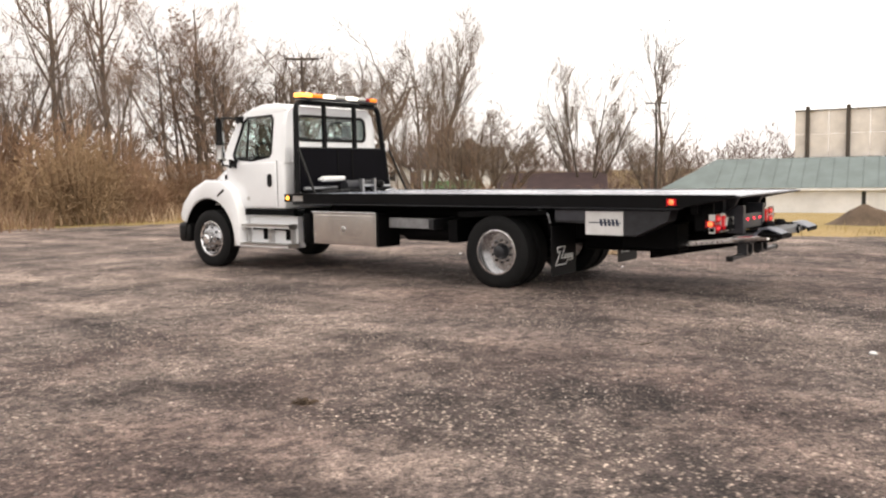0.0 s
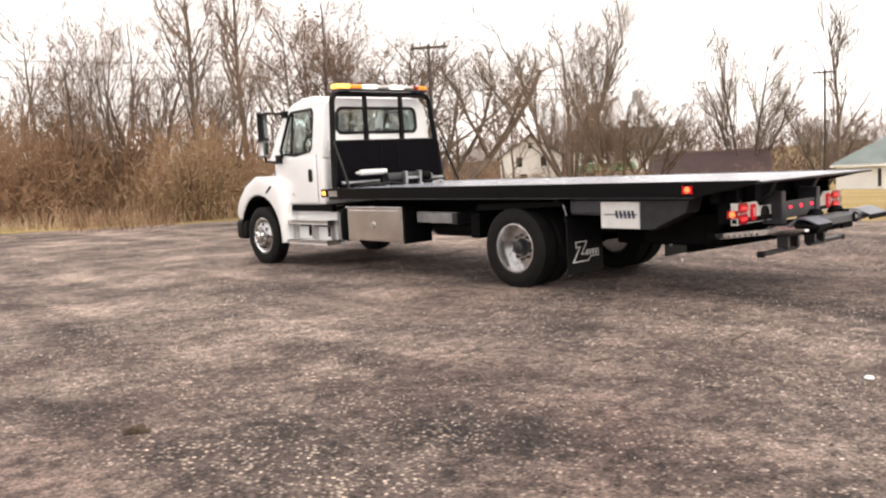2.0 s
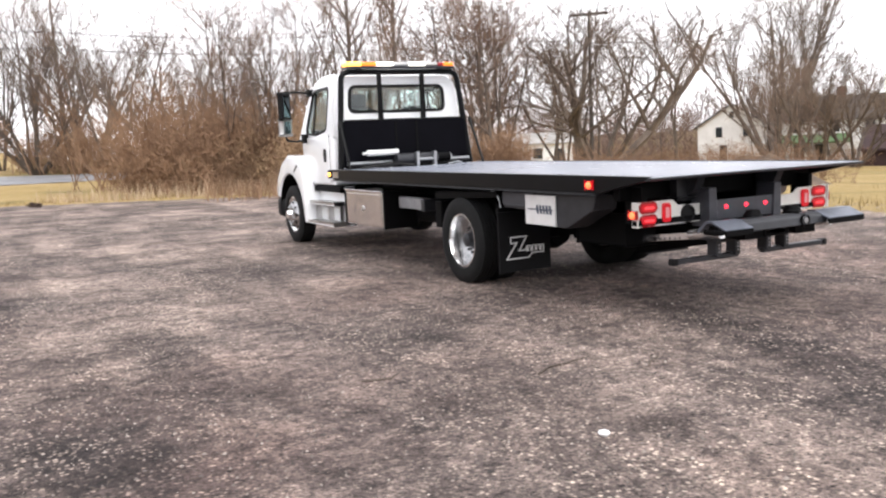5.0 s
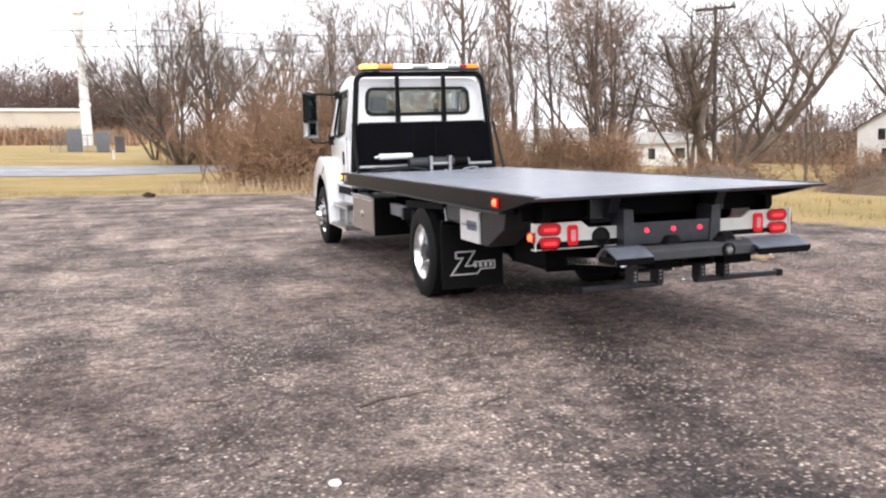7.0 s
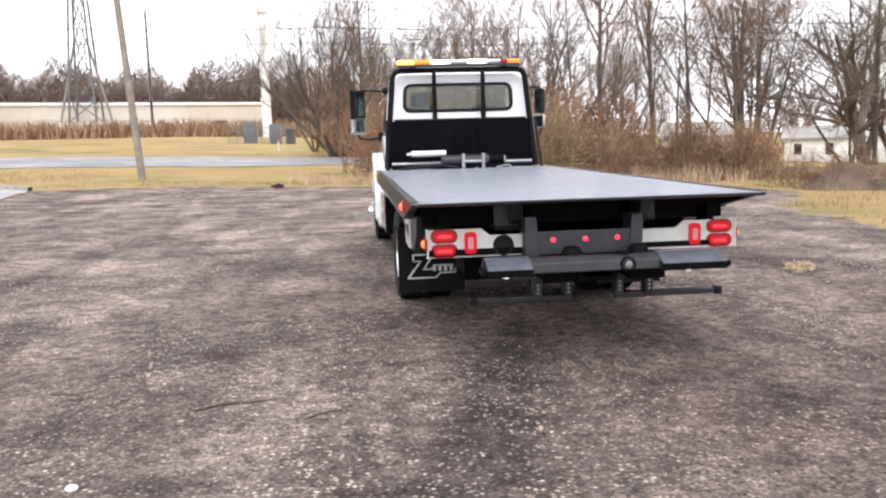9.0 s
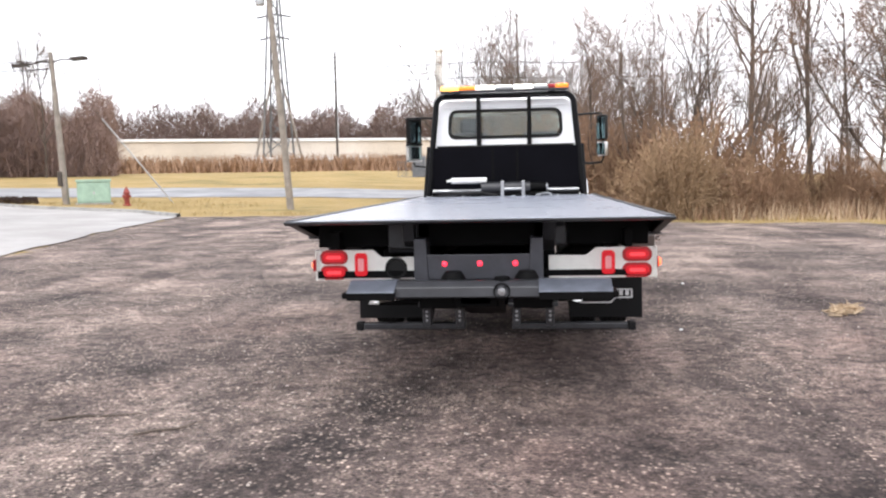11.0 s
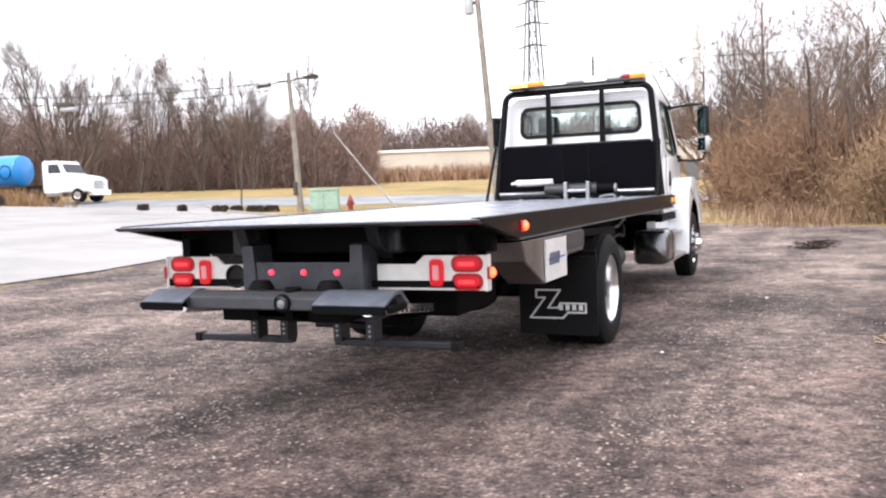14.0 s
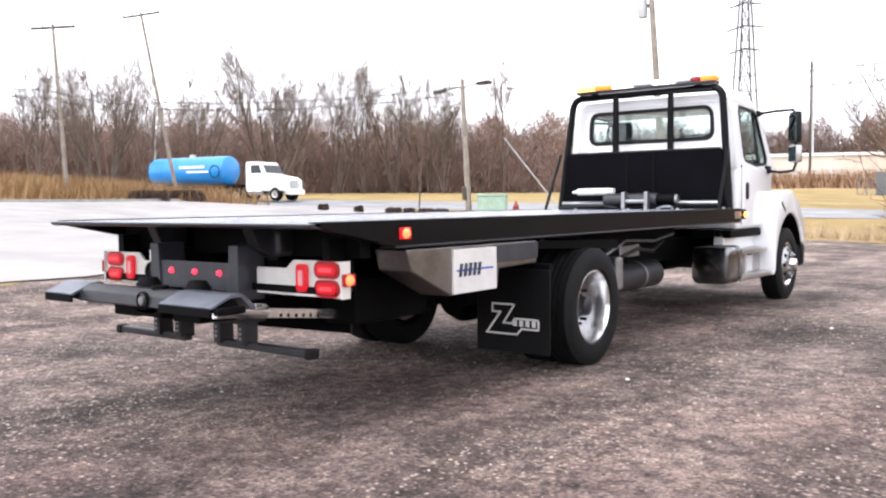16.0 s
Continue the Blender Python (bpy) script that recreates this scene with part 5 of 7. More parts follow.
# single trees that stand out: kind, x, y, height, width
for kind, x, y, tall, wide in (
    (7, 55.8, 45.6, 20.0, 0.85), (7, 45.0, 32.5, 9.0, 1.25), (7, 62.0, 31.5, 14.5, 0.75), (8, 96.0, 38.0, 24.0, 0.7), (7, 70.0, 28.0, 8.5, 1.1),
    (4, 19.5, 24.8, 9.6, 1.6), (3, 9.6, 29.0, 16.0, 0.65), (3, 12.0, 29.0, 15.5, 0.65), (2, 1.2, 58.0, 11.5, 0.9), (8, 34.0, 48.0, 11.0, 1.1), (9, 15.9, 28.9, 9.4, 1.2), (8, -68.0, 104.0, 20.0, 0.5),
    (0, 14.5, 25.3, 8.6, 1.5), (1, 14.9, 26.0, 8.2, 1.2), (2, 3.8, 36.7, 8.4, 0.9), (7, 48.0, 32.0, 8.0, 1.2), (4, 25.5, 31.5, 9.5, 1.2),
):
    plant(kind, x, y, tall, wide)
for kind, x, y, tall, wide in (
    (0, -2.5, 60.0, 14.5, 1.0), (3, 0.0, 56.0, 15.5, 0.9), (1, -4.2, 63.0, 14.0, 0.9), (2, -2.4, 54.0, 11.0, 0.9), (1, 1.6, 50.0, 12.5, 0.9), (1, 2.9, 46.0, 10.5, 1.0), (0, 5.2, 36.0, 11.0, 1.0), (2, 6.6, 27.0, 7.4, 1.0),
    (1, 4.6, 24.9, 8.0, 0.8), (3, 14.8, 27.2, 11.0, 0.9), (0, 16.8, 30.5, 11.0, 1.0), (0, 13.0, 22.6, 7.5, 1.2), (1, 21.5, 29.5, 9.5, 1.0),
    (0, 28.0, 28.0, 8.5, 1.1), (0, 22.5, 22.5, 6.5, 1.3), (0, -31.6, 39.6, 6.6, 0.9), (0, 30.5, 38.0, 10.0, 1.0), (1, 7.4, 23.2, 8.8, 0.9),
):
    plant(kind, x, y, tall, wide)
# the tree belt behind the lot
rng = random.Random(5)
for k in range(17):
    y = 25 + rng.uniform(0, 20)
    x0, x1 = 2.4 - 0.09 * (y - 24), -4.5 + (y + 7.5) * 0.60
    x = x0 + (x1 - x0) * rng.random()
    plant(rng.choice((0, 0, 1, 1, 3)), x, y, rng.uniform(6.0, 10.5) * (0.85 if x < 5 else 1.0), rng.uniform(0.8, 1.1))
for k in range(9):
    x = 30 + rng.uniform(0, 55)
    plant(rng.choice((7, 8, 5)), x, 92 + rng.uniform(0, 25) - 0.6 * x, rng.uniform(7, 11), 1.0)
for k in range(8):
    x = rng.uniform(33, 62)
    plant(rng.choice((0, 1, 5)), x, 0.72 * x + rng.uniform(-2, 9), rng.uniform(5.5, 8.5), 1.2)
# trees standing out of the western wood
for kind, x, y, tall, wide in (
    (7, -67.2, 38.6, 14.4, 0.75), (10, -77.0, 37.5, 15.0, 0.9), (10, -74.4, 47.8, 13.5, 0.8), (10, -75.4, 54.9, 15.5, 0.8), (7, -67.1, 58.7, 17.6, 0.75), (10, -67.7, 69.6, 17.6, 0.65),
    (10, -65.6, 71.5, 17.0, 0.65), (10, -62.8, 74.3, 17.6, 0.75), (7, -63.1, 81.5, 17.0, 0.6), (8, -54.3, 85.1, 17.5, 0.5), (10, -70.5, 64.5, 15.5, 0.7), (10, -59.0, 79.0, 15.0, 0.7), (10, -79.0, 43.0, 14.5, 0.8),
):
    plant(kind, x, y, tall, wide)
for k in range(10):
    a = radians(29 + 48 * (k + rng.uniform(-0.45, 0.45)) / 10)
    d = rng.uniform(106, 120)
    plant((5, 6)[k % 2], 3 - d * math.sin(a), -6 + d * math.cos(a), rng.uniform(10, 13.5), rng.uniform(0.8, 1.0))


# ---- brush ----
def shrub_model(seed, stems, leafy, label, material):
    """A tangled shrub one metre high."""
    rng = random.Random(seed)
    st, core = Sticks(), Sticks()
    def crooked(p, d, L, n, wild):
        pts = [p]
        for k in range(n):
            d = (d + Vector((rng.gauss(0, wild), rng.gauss(0, wild), rng.gauss(0.02, wild * 0.6)))).normalized()
            pts.append(pts[-1] + d * L / n)
        return pts
    for s in range(stems):
        az, out = rng.uniform(0, 2 * math.pi), abs(rng.gauss(0, 0.6))
        p = Vector((rng.gauss(0, 0.28), rng.gauss(0, 0.28), -0.05))
        d = Vector((math.cos(az) * out, math.sin(az) * out, 1)).normalized()
        main = crooked(p, d, rng.uniform(0.45, 1.05), 4, 0.18)
        core.stick(main, [0.0065, 0.0055, 0.0045, 0.003, 0.0015], 3)
        for k in range(5):
            i = rng.randrange(1, 4)
            o = main[i].lerp(main[i + 1], rng.random())
            dd = (d * 0.7 + Vector((rng.gauss(0, 0.75), rng.gauss(0, 0.75), rng.gauss(0.1, 0.35)))).normalized()
            sub_ = crooked(o, dd, rng.uniform(0.16, 0.38), 2, 0.3)
            st.stick(sub_, [0.0035, 0.0026, 0.0014], 3)
            for q in range(4):
                o2 = sub_[0].lerp(sub_[2], rng.uniform(0.2, 1.0))
                e2 = o2 + (dd + Vector((rng.gauss(0, 0.8), rng.gauss(0, 0.8), rng.gauss(0, 0.5)))).normalized() * rng.uniform(0.05, 0.16)
                st.stick([o2, e2], [0.0022, 0.0012], 3)
                if leafy and rng.random() < leafy:
                    for j in range(2):
                        c = o2.lerp(e2, rng.random())
                        a = Vector((rng.gauss(0, 1), rng.gauss(0, 1), rng.gauss(0, 1))).normalized() * rng.uniform(0.012, 0.024)
                        st.leaf(c, a, a.orthogonal().normalized() * rng.uniform(0.010, 0.02))
    return shrub_thing(core, st, material, label)


def shrub_thing(stems, twigs, material, label):
    root = thing("shrub", label, "shrub", group="brush behind the lot")
    for name, sticks in (("stem", stems), ("crown", twigs)):
        tagged(new(name, sticks.mesh(name, material)), kind="stuff").parent = root
    return root


def dome_model(seed, leafy, label, material):
    """A rounded thicket one metre high: a tangle of short twigs on a few stems."""
    rng = random.Random(seed)
    st, core = Sticks(), Sticks()
    for k in range(40):
        az, out = rng.uniform(0, 6.28), rng.random() ** 0.5 * 0.5
        core.stick([Vector((math.cos(az) * out * 0.5, math.sin(az) * out * 0.5, -0.05)), Vector((math.cos(az) * out, math.sin(az) * out, rng.uniform(0.5, 0.9)))], [0.008, 0.003], 3)
    for k in range(1500):
        d = Vector((rng.gauss(0, 1), rng.gauss(0, 1), abs(rng.gauss(0, 1)))).normalized()
        r = rng.random() ** 0.45 * (0.82 + 0.30 * noise.noise(d * 2.3 + Vector((seed, 0, 0))))
        p = Vector((d.x * r * 0.62, d.y * r * 0.62, d.z * r * 0.92 + 0.02))
        w = (d * 0.6 + Vector((rng.gauss(0, 0.7), rng.gauss(0, 0.7), rng.gauss(0.35, 0.6)))).normalized()
        q = p + w * rng.uniform(0.05, 0.12)
        e = q + (w + Vector((rng.gauss(0, 0.5), rng.gauss(0, 0.5), rng.gauss(0, 0.4)))).normalized() * rng.uniform(0.04, 0.11)
        st.stick([p, q, e], [0.0042, 0.0030, 0.0014], 3)
        if rng.random() < leafy:
            u = Vector((rng.gauss(0, 1), rng.gauss(0, 1), rng.gauss(0, 1))).normalized() * rng.uniform(0.012, 0.022)
            st.leaf(e, u, u.orthogonal().normalized() * rng.uniform(0.009, 0.017))
    return shrub_thing(core, st, material, label)


SHRUBS = [shrub_model(101, 30, 0.0, "dense leafless brown shrub", BRUSH), shrub_model(102, 30, 0.3, "dry brown shrub with a few withered leaves", BRUSH), shrub_model(103, 30, 0.9, "shrub full of withered tan leaves", LEAF), dome_model(111, 0.15, "rounded dense thicket of brown twigs", BRUSH), dome_model(112, 0.3, "rounded brown thicket with a few dry leaves", BRUSH), dome_model(113, 0.9, "rounded thicket full of withered tan leaves", LEAF)]
used_shrubs = set()


def bush(kind, x, y, tall, wide=1.0):
    m = Matrix.Translation((x, y, height(x, y))) @ Matrix.Rotation(random.uniform(0, 6.28), 4, "Z")
    ob = SHRUBS[kind] if kind not in used_shrubs else copy_thing(SHRUBS[kind], m)
    used_shrubs.add(kind)
    ob.matrix_basis = m @ Matrix.Diagonal((tall * wide, tall * wide, tall, 1))


rng = random.Random(8)
EDGE = line([(1.5, 23.2), (3.0, 21.6), (6.4, 18.9), (9.6, 18.2), (11.0, 18.6)], 0.7)
for x, y in EDGE:
    for k in range(3):
        o = rng.uniform(1.4, 7.0)
        bush(rng.choice((0, 1, 3, 4, 2)), x + rng.uniform(-0.6, 0.6) + o * 0.25, y + o, rng.uniform(1.3, 3.7) * (0.85 if x < 6.5 else 0.62), rng.uniform(0.7, 1.0))
for x, y, tall, wide in ((2.0, 25.6, 3.7, 1.05), (4.0, 25.0, 4.2, 1.0), (6.2, 23.6, 4.3, 1.05), (8.4, 23.4, 3.6, 1.0), (10.8, 22.4, 2.7, 1.0), (13.0, 22.2, 2.4, 1.1), (0.6, 28.6, 4.0, 1.0), (3.2, 28.4, 4.4, 1.0)):
    bush(rng.choice((3, 4)), x, y, tall, wide)
for x, y, tall in ((5.1, 20.4, 3.3), (6.0, 20.9, 2.9), (4.2, 21.2, 2.4)):
    bush(5 if tall > 3.0 else 2, x, y, tall, 0.85)
for x, y, tall in ((1.2, 31.0, 5.4), (1.9, 33.5, 5.8), (2.6, 30.2, 5.0), (1.0, 35.5, 5.6), (3.2, 34.0, 5.6)):
    bush(0, x, y, tall, 0.75)
for k in range(20):
    q = rng.uniform(0, 12)
    bush(rng.choice((0, 1)), rng.uniform(1.8 - 0.09 * q, 6.5), 25.5 + q, rng.uniform(2.2, 4.4), 0.75)
for k in range(9):
    bush(rng.choice((0, 1)), rng.uniform(-3.5, 1.5), 52 + rng.uniform(0, 12), rng.uniform(2.5, 4.5), 1.1)
for k in range(14):
    bush(rng.choice((0, 1)), rng.uniform(36, 75), 26 + rng.uniform(0, 34), rng.uniform(1.5, 3.0), 1.1)


# ---- far woods: one mass of thin stems ----
def far_woods(name, centre, a0, a1, d0, d1, count, tall, seed, label, scrub=0, low=5.0):
    rng = random.Random(seed)
    st = Sticks()
    for k in range(count):
        u = rng.uniform(a0, a1)
        a = radians(u)
        d = d0 + (d1 - d0) * rng.random() ** 1.3
        x, y = centre[0] - d * math.sin(a), centre[1] + d * math.cos(a)
        z = height(x, y) - 0.3
        clump = 0.72 + 0.5 * noise.noise((u * 0.35, d * 0.05, seed))
        H = tall * clump * (rng.uniform(0.75, 1.15) if rng.random() < 0.45 else rng.uniform(0.2, 0.6))
        p = Vector((x, y, z))
        top = p + Vector((rng.gauss(0, 0.09), rng.gauss(0, 0.09), 1)) * H
        w = 0.00030 * d
        st.stick([p, p.lerp(top, 0.5) + Vector((rng.gauss(0, 0.25), rng.gauss(0, 0.25), 0)), top], [0.007 * H + w, 0.004 * H + w, w * 0.4], 3)
        for j in range(9):
            t = rng.uniform(0.12, 0.95)
            o = p.lerp(top, t)
            L = H * rng.uniform(0.15, 0.42) * (1.1 - 0.5 * t)
            az = rng.uniform(0, 6.28)
            e = o + Vector((math.cos(az) * 0.7, math.sin(az) * 0.7, rng.uniform(0.2, 1.0))) * L
            st.stick([o, e], [w * 1.0, w * 0.4], 3)
            for q in range(2):
                o2 = o.lerp(e, rng.uniform(0.3, 0.9))
                e2 = o2 + Vector((rng.gauss(0, 0.5), rng.gauss(0, 0.5), rng.uniform(0.1, 0.9))) * L * 0.6
                st.stick([o2, e2], [w * 0.7, w * 0.3], 3)
    for k in range(scrub):
        u = rng.uniform(a0, a1)
        d = d0 + (d1 - d0) * 0.8 * rng.random()
        x, y = centre[0] - d * math.sin(radians(u)), centre[1] + d * math.cos(radians(u))
        H = low * (0.85 + 0.7 * noise.noise((u * 0.5, d * 0.06, seed + 3)))
        z = height(x, y) - 0.3 + H * rng.random() ** 1.25
        az = rng.uniform(0, 6.28)
        tip = Vector((x, y, z)) + Vector((rng.gauss(0, 0.6), rng.gauss(0, 0.6), rng.uniform(0.3, 1.0))) * low * rng.uniform(0.12, 0.3)
        st.blade(Vector((x, y, z)), tip, Vector((math.cos(az), math.sin(az), 0)) * d * rng.uniform(0.0002, 0.0006))
    me = st.mesh(name, WOODS)
    return tagged(new(name, me), label, "woods", kind="stuff")


far_woods("western_woods", (3, -6), 28, 78, 108, 150, 1500, 10.5, 31, "dense bare brown winter woods across the road", 150000, 9.6)
far_woods("distant_woods", (0, -7), 0, 34, 262, 310, 420, 21, 32, "distant grey-brown treeline behind the long building", 80000, 19.0)
far_woods("eastern_woods", (0, -7), -86, -30, 120, 160, 500, 11, 33, "distant bare trees behind the houses", 46000, 9.5)


# ---- poles, wires and roadside things ----
WOODPOLE = simple("weathered_pole_wood", (0.33, 0.29, 0.25), 0.9, grime=0.35, scale=3, relief=0.4)
DARKPOLE = simple("dark_pole_wood", (0.09, 0.075, 0.065), 0.9, grime=0.4, scale=3, relief=0.4)
TOWERSTEEL = simple("grey_tower_steel", (0.16, 0.16, 0.165), 0.6, metal=0.2, grime=0.2, scale=0.5)
STEELPALE = simple("pale_galvanised_steel", (0.55, 0.56, 0.58), 0.5, metal=0.4, grime=0.2, scale=1.0)
WIRE = simple("wire", (0.03, 0.03, 0.03), 0.6)
GREENBOX = simple("pale_green_cabinet_paint", (0.36, 0.52, 0.42), 0.5, grime=0.2, scale=3)
HYDRANT = simple("rust_red_hydrant_paint", (0.30, 0.045, 0.03), 0.5, grime=0.3, scale=8)
SIDING = simple("white_siding", (0.84, 0.84, 0.84), 0.7, grime=0.15, scale=0.8)
CREAM = simple("cream_metal_cladding", (0.62, 0.55, 0.47), 0.6, grime=0.15, scale=0.15)
ROOFGREEN = simple("grey_green_roof_sheet", (0.17, 0.21, 0.205), 0.6, grime=0.25, scale=0.6)
ROOFGREY = simple("grey_brown_shingles", (0.10, 0.085, 0.08), 0.9, grime=0.35, scale=1.2, relief=0.3)
ROOFRED = simple("maroon_brown_roof", (0.055, 0.03, 0.03), 0.9, grime=0.3, scale=1.0)
ROOFPALE = simple("pale_grey_roof_sheet", (0.40, 0.38, 0.36), 0.8, grime=0.3, scale=0.8)
AWNING = simple("green_porch_roof", (0.10, 0.17, 0.07), 0.7, grime=0.3, scale=1.5)
DARKGLASS = simple("dark_window_glass", (0.03, 0.035, 0.04), 0.15, grime=0.2, scale=2)
TANKBLUE = simple("bright_blue_tank_paint", (0.02, 0.27, 0.72), 0.3, grime=0.15, scale=0.8, coat=0.3)
SOIL = simple("brown_soil", (0.16, 0.11, 0.075), 0.95, grime=0.5, scale=1.6, relief=0.8)
HEDGE = simple("dark_russet_hedge", (0.075, 0.045, 0.035), 0.95, grime=0.5, scale=12, relief=0.8)


def at_ground(x, y, rz=0.0, lift=0.0):
    return pose(x, y, height(x, y) + lift, 0, 0, rz)


def utility_pole(x, y, tall, lean, turn, arms, material, label, thick=1.0, tip=0.0):
    """A wooden pole; arms: (height, half length) of its cross arms."""
    root = thing("utility_pole", label, "pole", pose(x, y, height(x, y), tip, lean, 0), "roadside poles")
    part("post", tube([(0, 0, -0.3), (0, 0, tall * 0.5), (0, 0, tall)], [0.17 * thick, 0.14 * thick, 0.10 * thick], 12), material, root, "", True)
    for z, half in arms:
        c, s = math.cos(radians(turn)), math.sin(radians(turn))
        arm = part("cross_arm", tube([(-half * c, -half * s, z), (half * c, half * s, z)], 0.07, 6), DARKPOLE, root, "dark cross arm")
        for u in (-0.92, -0.45, 0.45, 0.92):
            part("insulator", lathe([(0.0, z + 0.26), (0.04, z + 0.25), (0.055, z + 0.16), (0.03, z + 0.07)], "z", 8, (u * half * c, u * half * s, 0)), STEELPALE, arm)
    return root


near_pole = utility_pole(-10.5, 30.4, 13.5, -4.0, 10, [], WOODPOLE, "leaning weathered wooden pole with a transformer can")
part("transformer_can", lathe([(0.0, 9.2), (0.2, 9.2), (0.22, 9.3), (0.22, 10.1), (0.16, 10.25), (0.0, 10.27)], "z", 16, (-0.42, -0.05, 0)), STEELPALE, near_pole, "pale transformer can", True)
part("can_bracket", box(-0.25, 0.0, -0.05, 0.05, 9.6, 9.75, 0.01), DARKPOLE, near_pole)
utility_pole(19.7, 25.0, 7.6, 0, -45, [(7.45, 0.85)], DARKPOLE, "dark wooden pole with one cross arm", 0.62)
utility_pole(60.5, 23.8, 9.4, 0, -60, [(9.2, 0.9)], DARKPOLE, "dark wooden pole among far trees", 0.75)
utility_pole(-47.5, 32.1, 13.3, -4.9, 40, [(13.15, 1.3)], WOODPOLE, "tall leaning wooden pole with one cross arm", 0.85, 8.2)
utility_pole(-41.1, 20.2, 9.5, -2.6, 40, [(9.3, 1.2)], WOODPOLE, "wooden pole with one cross arm", 0.75, 1.9)
utility_pole(-78.0, 51.4, 8.2, -2.0, 0, [], STEELPALE, "short pale steel pole in the grass")
lamp_pole = utility_pole(-22.0, 31.8, 7.3, -3.0, 0, [], WOODPOLE, "pale wooden pole carrying two flood lamps and wires")
for s, L in ((-1, 1.9), (1, 1.5)):
    a = part("lamp_arm", tube([(0, 0, 6.8), (s * 0.5, s * -0.1, 6.9), (s * L * 0.75, s * -0.2, 6.85)], 0.035, 8), DARKPOLE, lamp_pole)
    part("lamp_head", box(min(s * L * 0.72, s * (L * 0.72 + 0.75)), max(s * L * 0.72, s * (L * 0.72 + 0.75)), s * -0.35 - 0.02, s * -0.05 + 0.13 if s < 0 else 0.05, 6.78, 6.94, 0.04), DARKPOLE, a, "dark flood lamp head")
part("meter_box", box(-0.20, 0.02, -0.25, -0.12, 0.9, 1.6, 0.02), DARKPOLE, lamp_pole)


def wire(points, sag, label, radius=0.016):
    pts = []
    for a, b in zip(points, points[1:]):
        a, b = Vector(a), Vector(b)
        for k in range(12):
            t = k / 12
            pts.append(a.lerp(b, t) - Vector((0, 0, sag * 4 * t * (1 - t))))
    pts.append(Vector(points[-1]))
    ob = part("power_wire", tube(pts, radius, 4), WIRE, None)
    return tagged(ob, label, "wire", "overhead wires")


def top_of(x, y, z):
    return (x, y, height(x, y) + z)


for z in (6.9, 6.5):
    wire([top_of(-22.3, 31.8, z), top_of(-38.4, 24.6, z - 1.25), top_of(-41.5, 19.6, z - 1.1), top_of(-62, -12, z - 0.8)], 0.35, "thin dark overhead wire sagging between poles", 0.022)
guy = wire([top_of(-22.3, 31.8, 6.9), top_of(-18.2, 35.6, -0.1)], 0.0, "pale guarded guy wire running down from the lamp pole", 0.012)
g0, g1 = Vector(top_of(-22.3, 31.8, 6.9)), Vector(top_of(-18.2, 35.6, -0.1))
part("wire_guard", tube([g0.lerp(g1, 0.38), g1], 0.038, 8), STEELPALE, guy, "pale plastic wire guard")
for z in (7.4, 6.6):
    wire([(-26, 41, z + 1.2), (-2, 40, z + 0.4), (14, 33, z - 0.3), (30, 27, z - 1.2), (60, 20, z - 1.5)], 0.3, "thin dark overhead wire crossing the trees", 0.018)
street_lamp = thing("street_lamp", "white lamp head hanging from the wire", "street lamp", pose(-32.8, 27.1, height(-32.8, 27.1) + 5.30))
part("lamp_hood", box(-0.5, 0.5, -0.14, 0.14, -0.16, 0.02, 0.05, 3), STEELPALE, street_lamp, "pale lamp hood", True)
part("lamp_hook", tube([(0, 0, 0.0), (0, 0, 0.14)], 0.02, 6), WIRE, street_lamp)

# lattice tower beyond the field
def lattice_tower(x, y, tall):
    root = thing("lattice_tower", "tall grey lattice power tower with cross arms", "tower", at_ground(x, y))
    legs = []
    def corner(k, z):
        w = 0.55 + 0.35 * (1 - z / tall) + 2.2 * max(0.0, 1 - z / (0.34 * tall))
        return Vector(((1 if k in (0, 3) else -1) * w, (1 if k < 2 else -1) * w, z))
    for k in range(4):
        part("tower_leg", tube([corner(k, 0), corner(k, tall)], 0.26, 5), TOWERSTEEL, root)
    n = 14
    for i in range(n):
        z0, z1 = tall * i / n, tall * (i + 1) / n
        for k in range(4):
            j = (k + 1) % 4
            part("lattice_brace", tube([corner(k, z0), corner(j, z1)], 0.13, 4), TOWERSTEEL, root)
    for z, half in ((0.60, 3.6), (0.70, 4.2), (0.80, 3.6), (0.92, 3.2)):
        part("tower_arm", tube([(-half, 0, tall * z), (0, 0, tall * z + 0.8), (half, 0, tall * z)], 0.24, 5), TOWERSTEEL, root)
    for s in (-1, 1):
        part("side_strut", tube([(s * 6.5, 0, -0.2), (s * 1.2, 0, tall * 0.42)], 0.28, 6), WOODPOLE, root, "splayed side strut")
    return root


lattice_tower(-60.0, 196.0, 52.0)
utility_pole(-46.4, 199.7, 28.0, 0, 20, [(27.0, 1.6)], DARKPOLE, "tall thin dark line pole", 1.9)
utility_pole(-49.5, 214.0, 31.0, 0, 20, [(30.0, 2.0), (27.5, 2.0)], STEELPALE, "tall thin steel line pole", 2.4)

BOXGREY = simple("blue_grey_cabinet_paint", (0.17, 0.18, 0.20), 0.5, grime=0.25, scale=2)
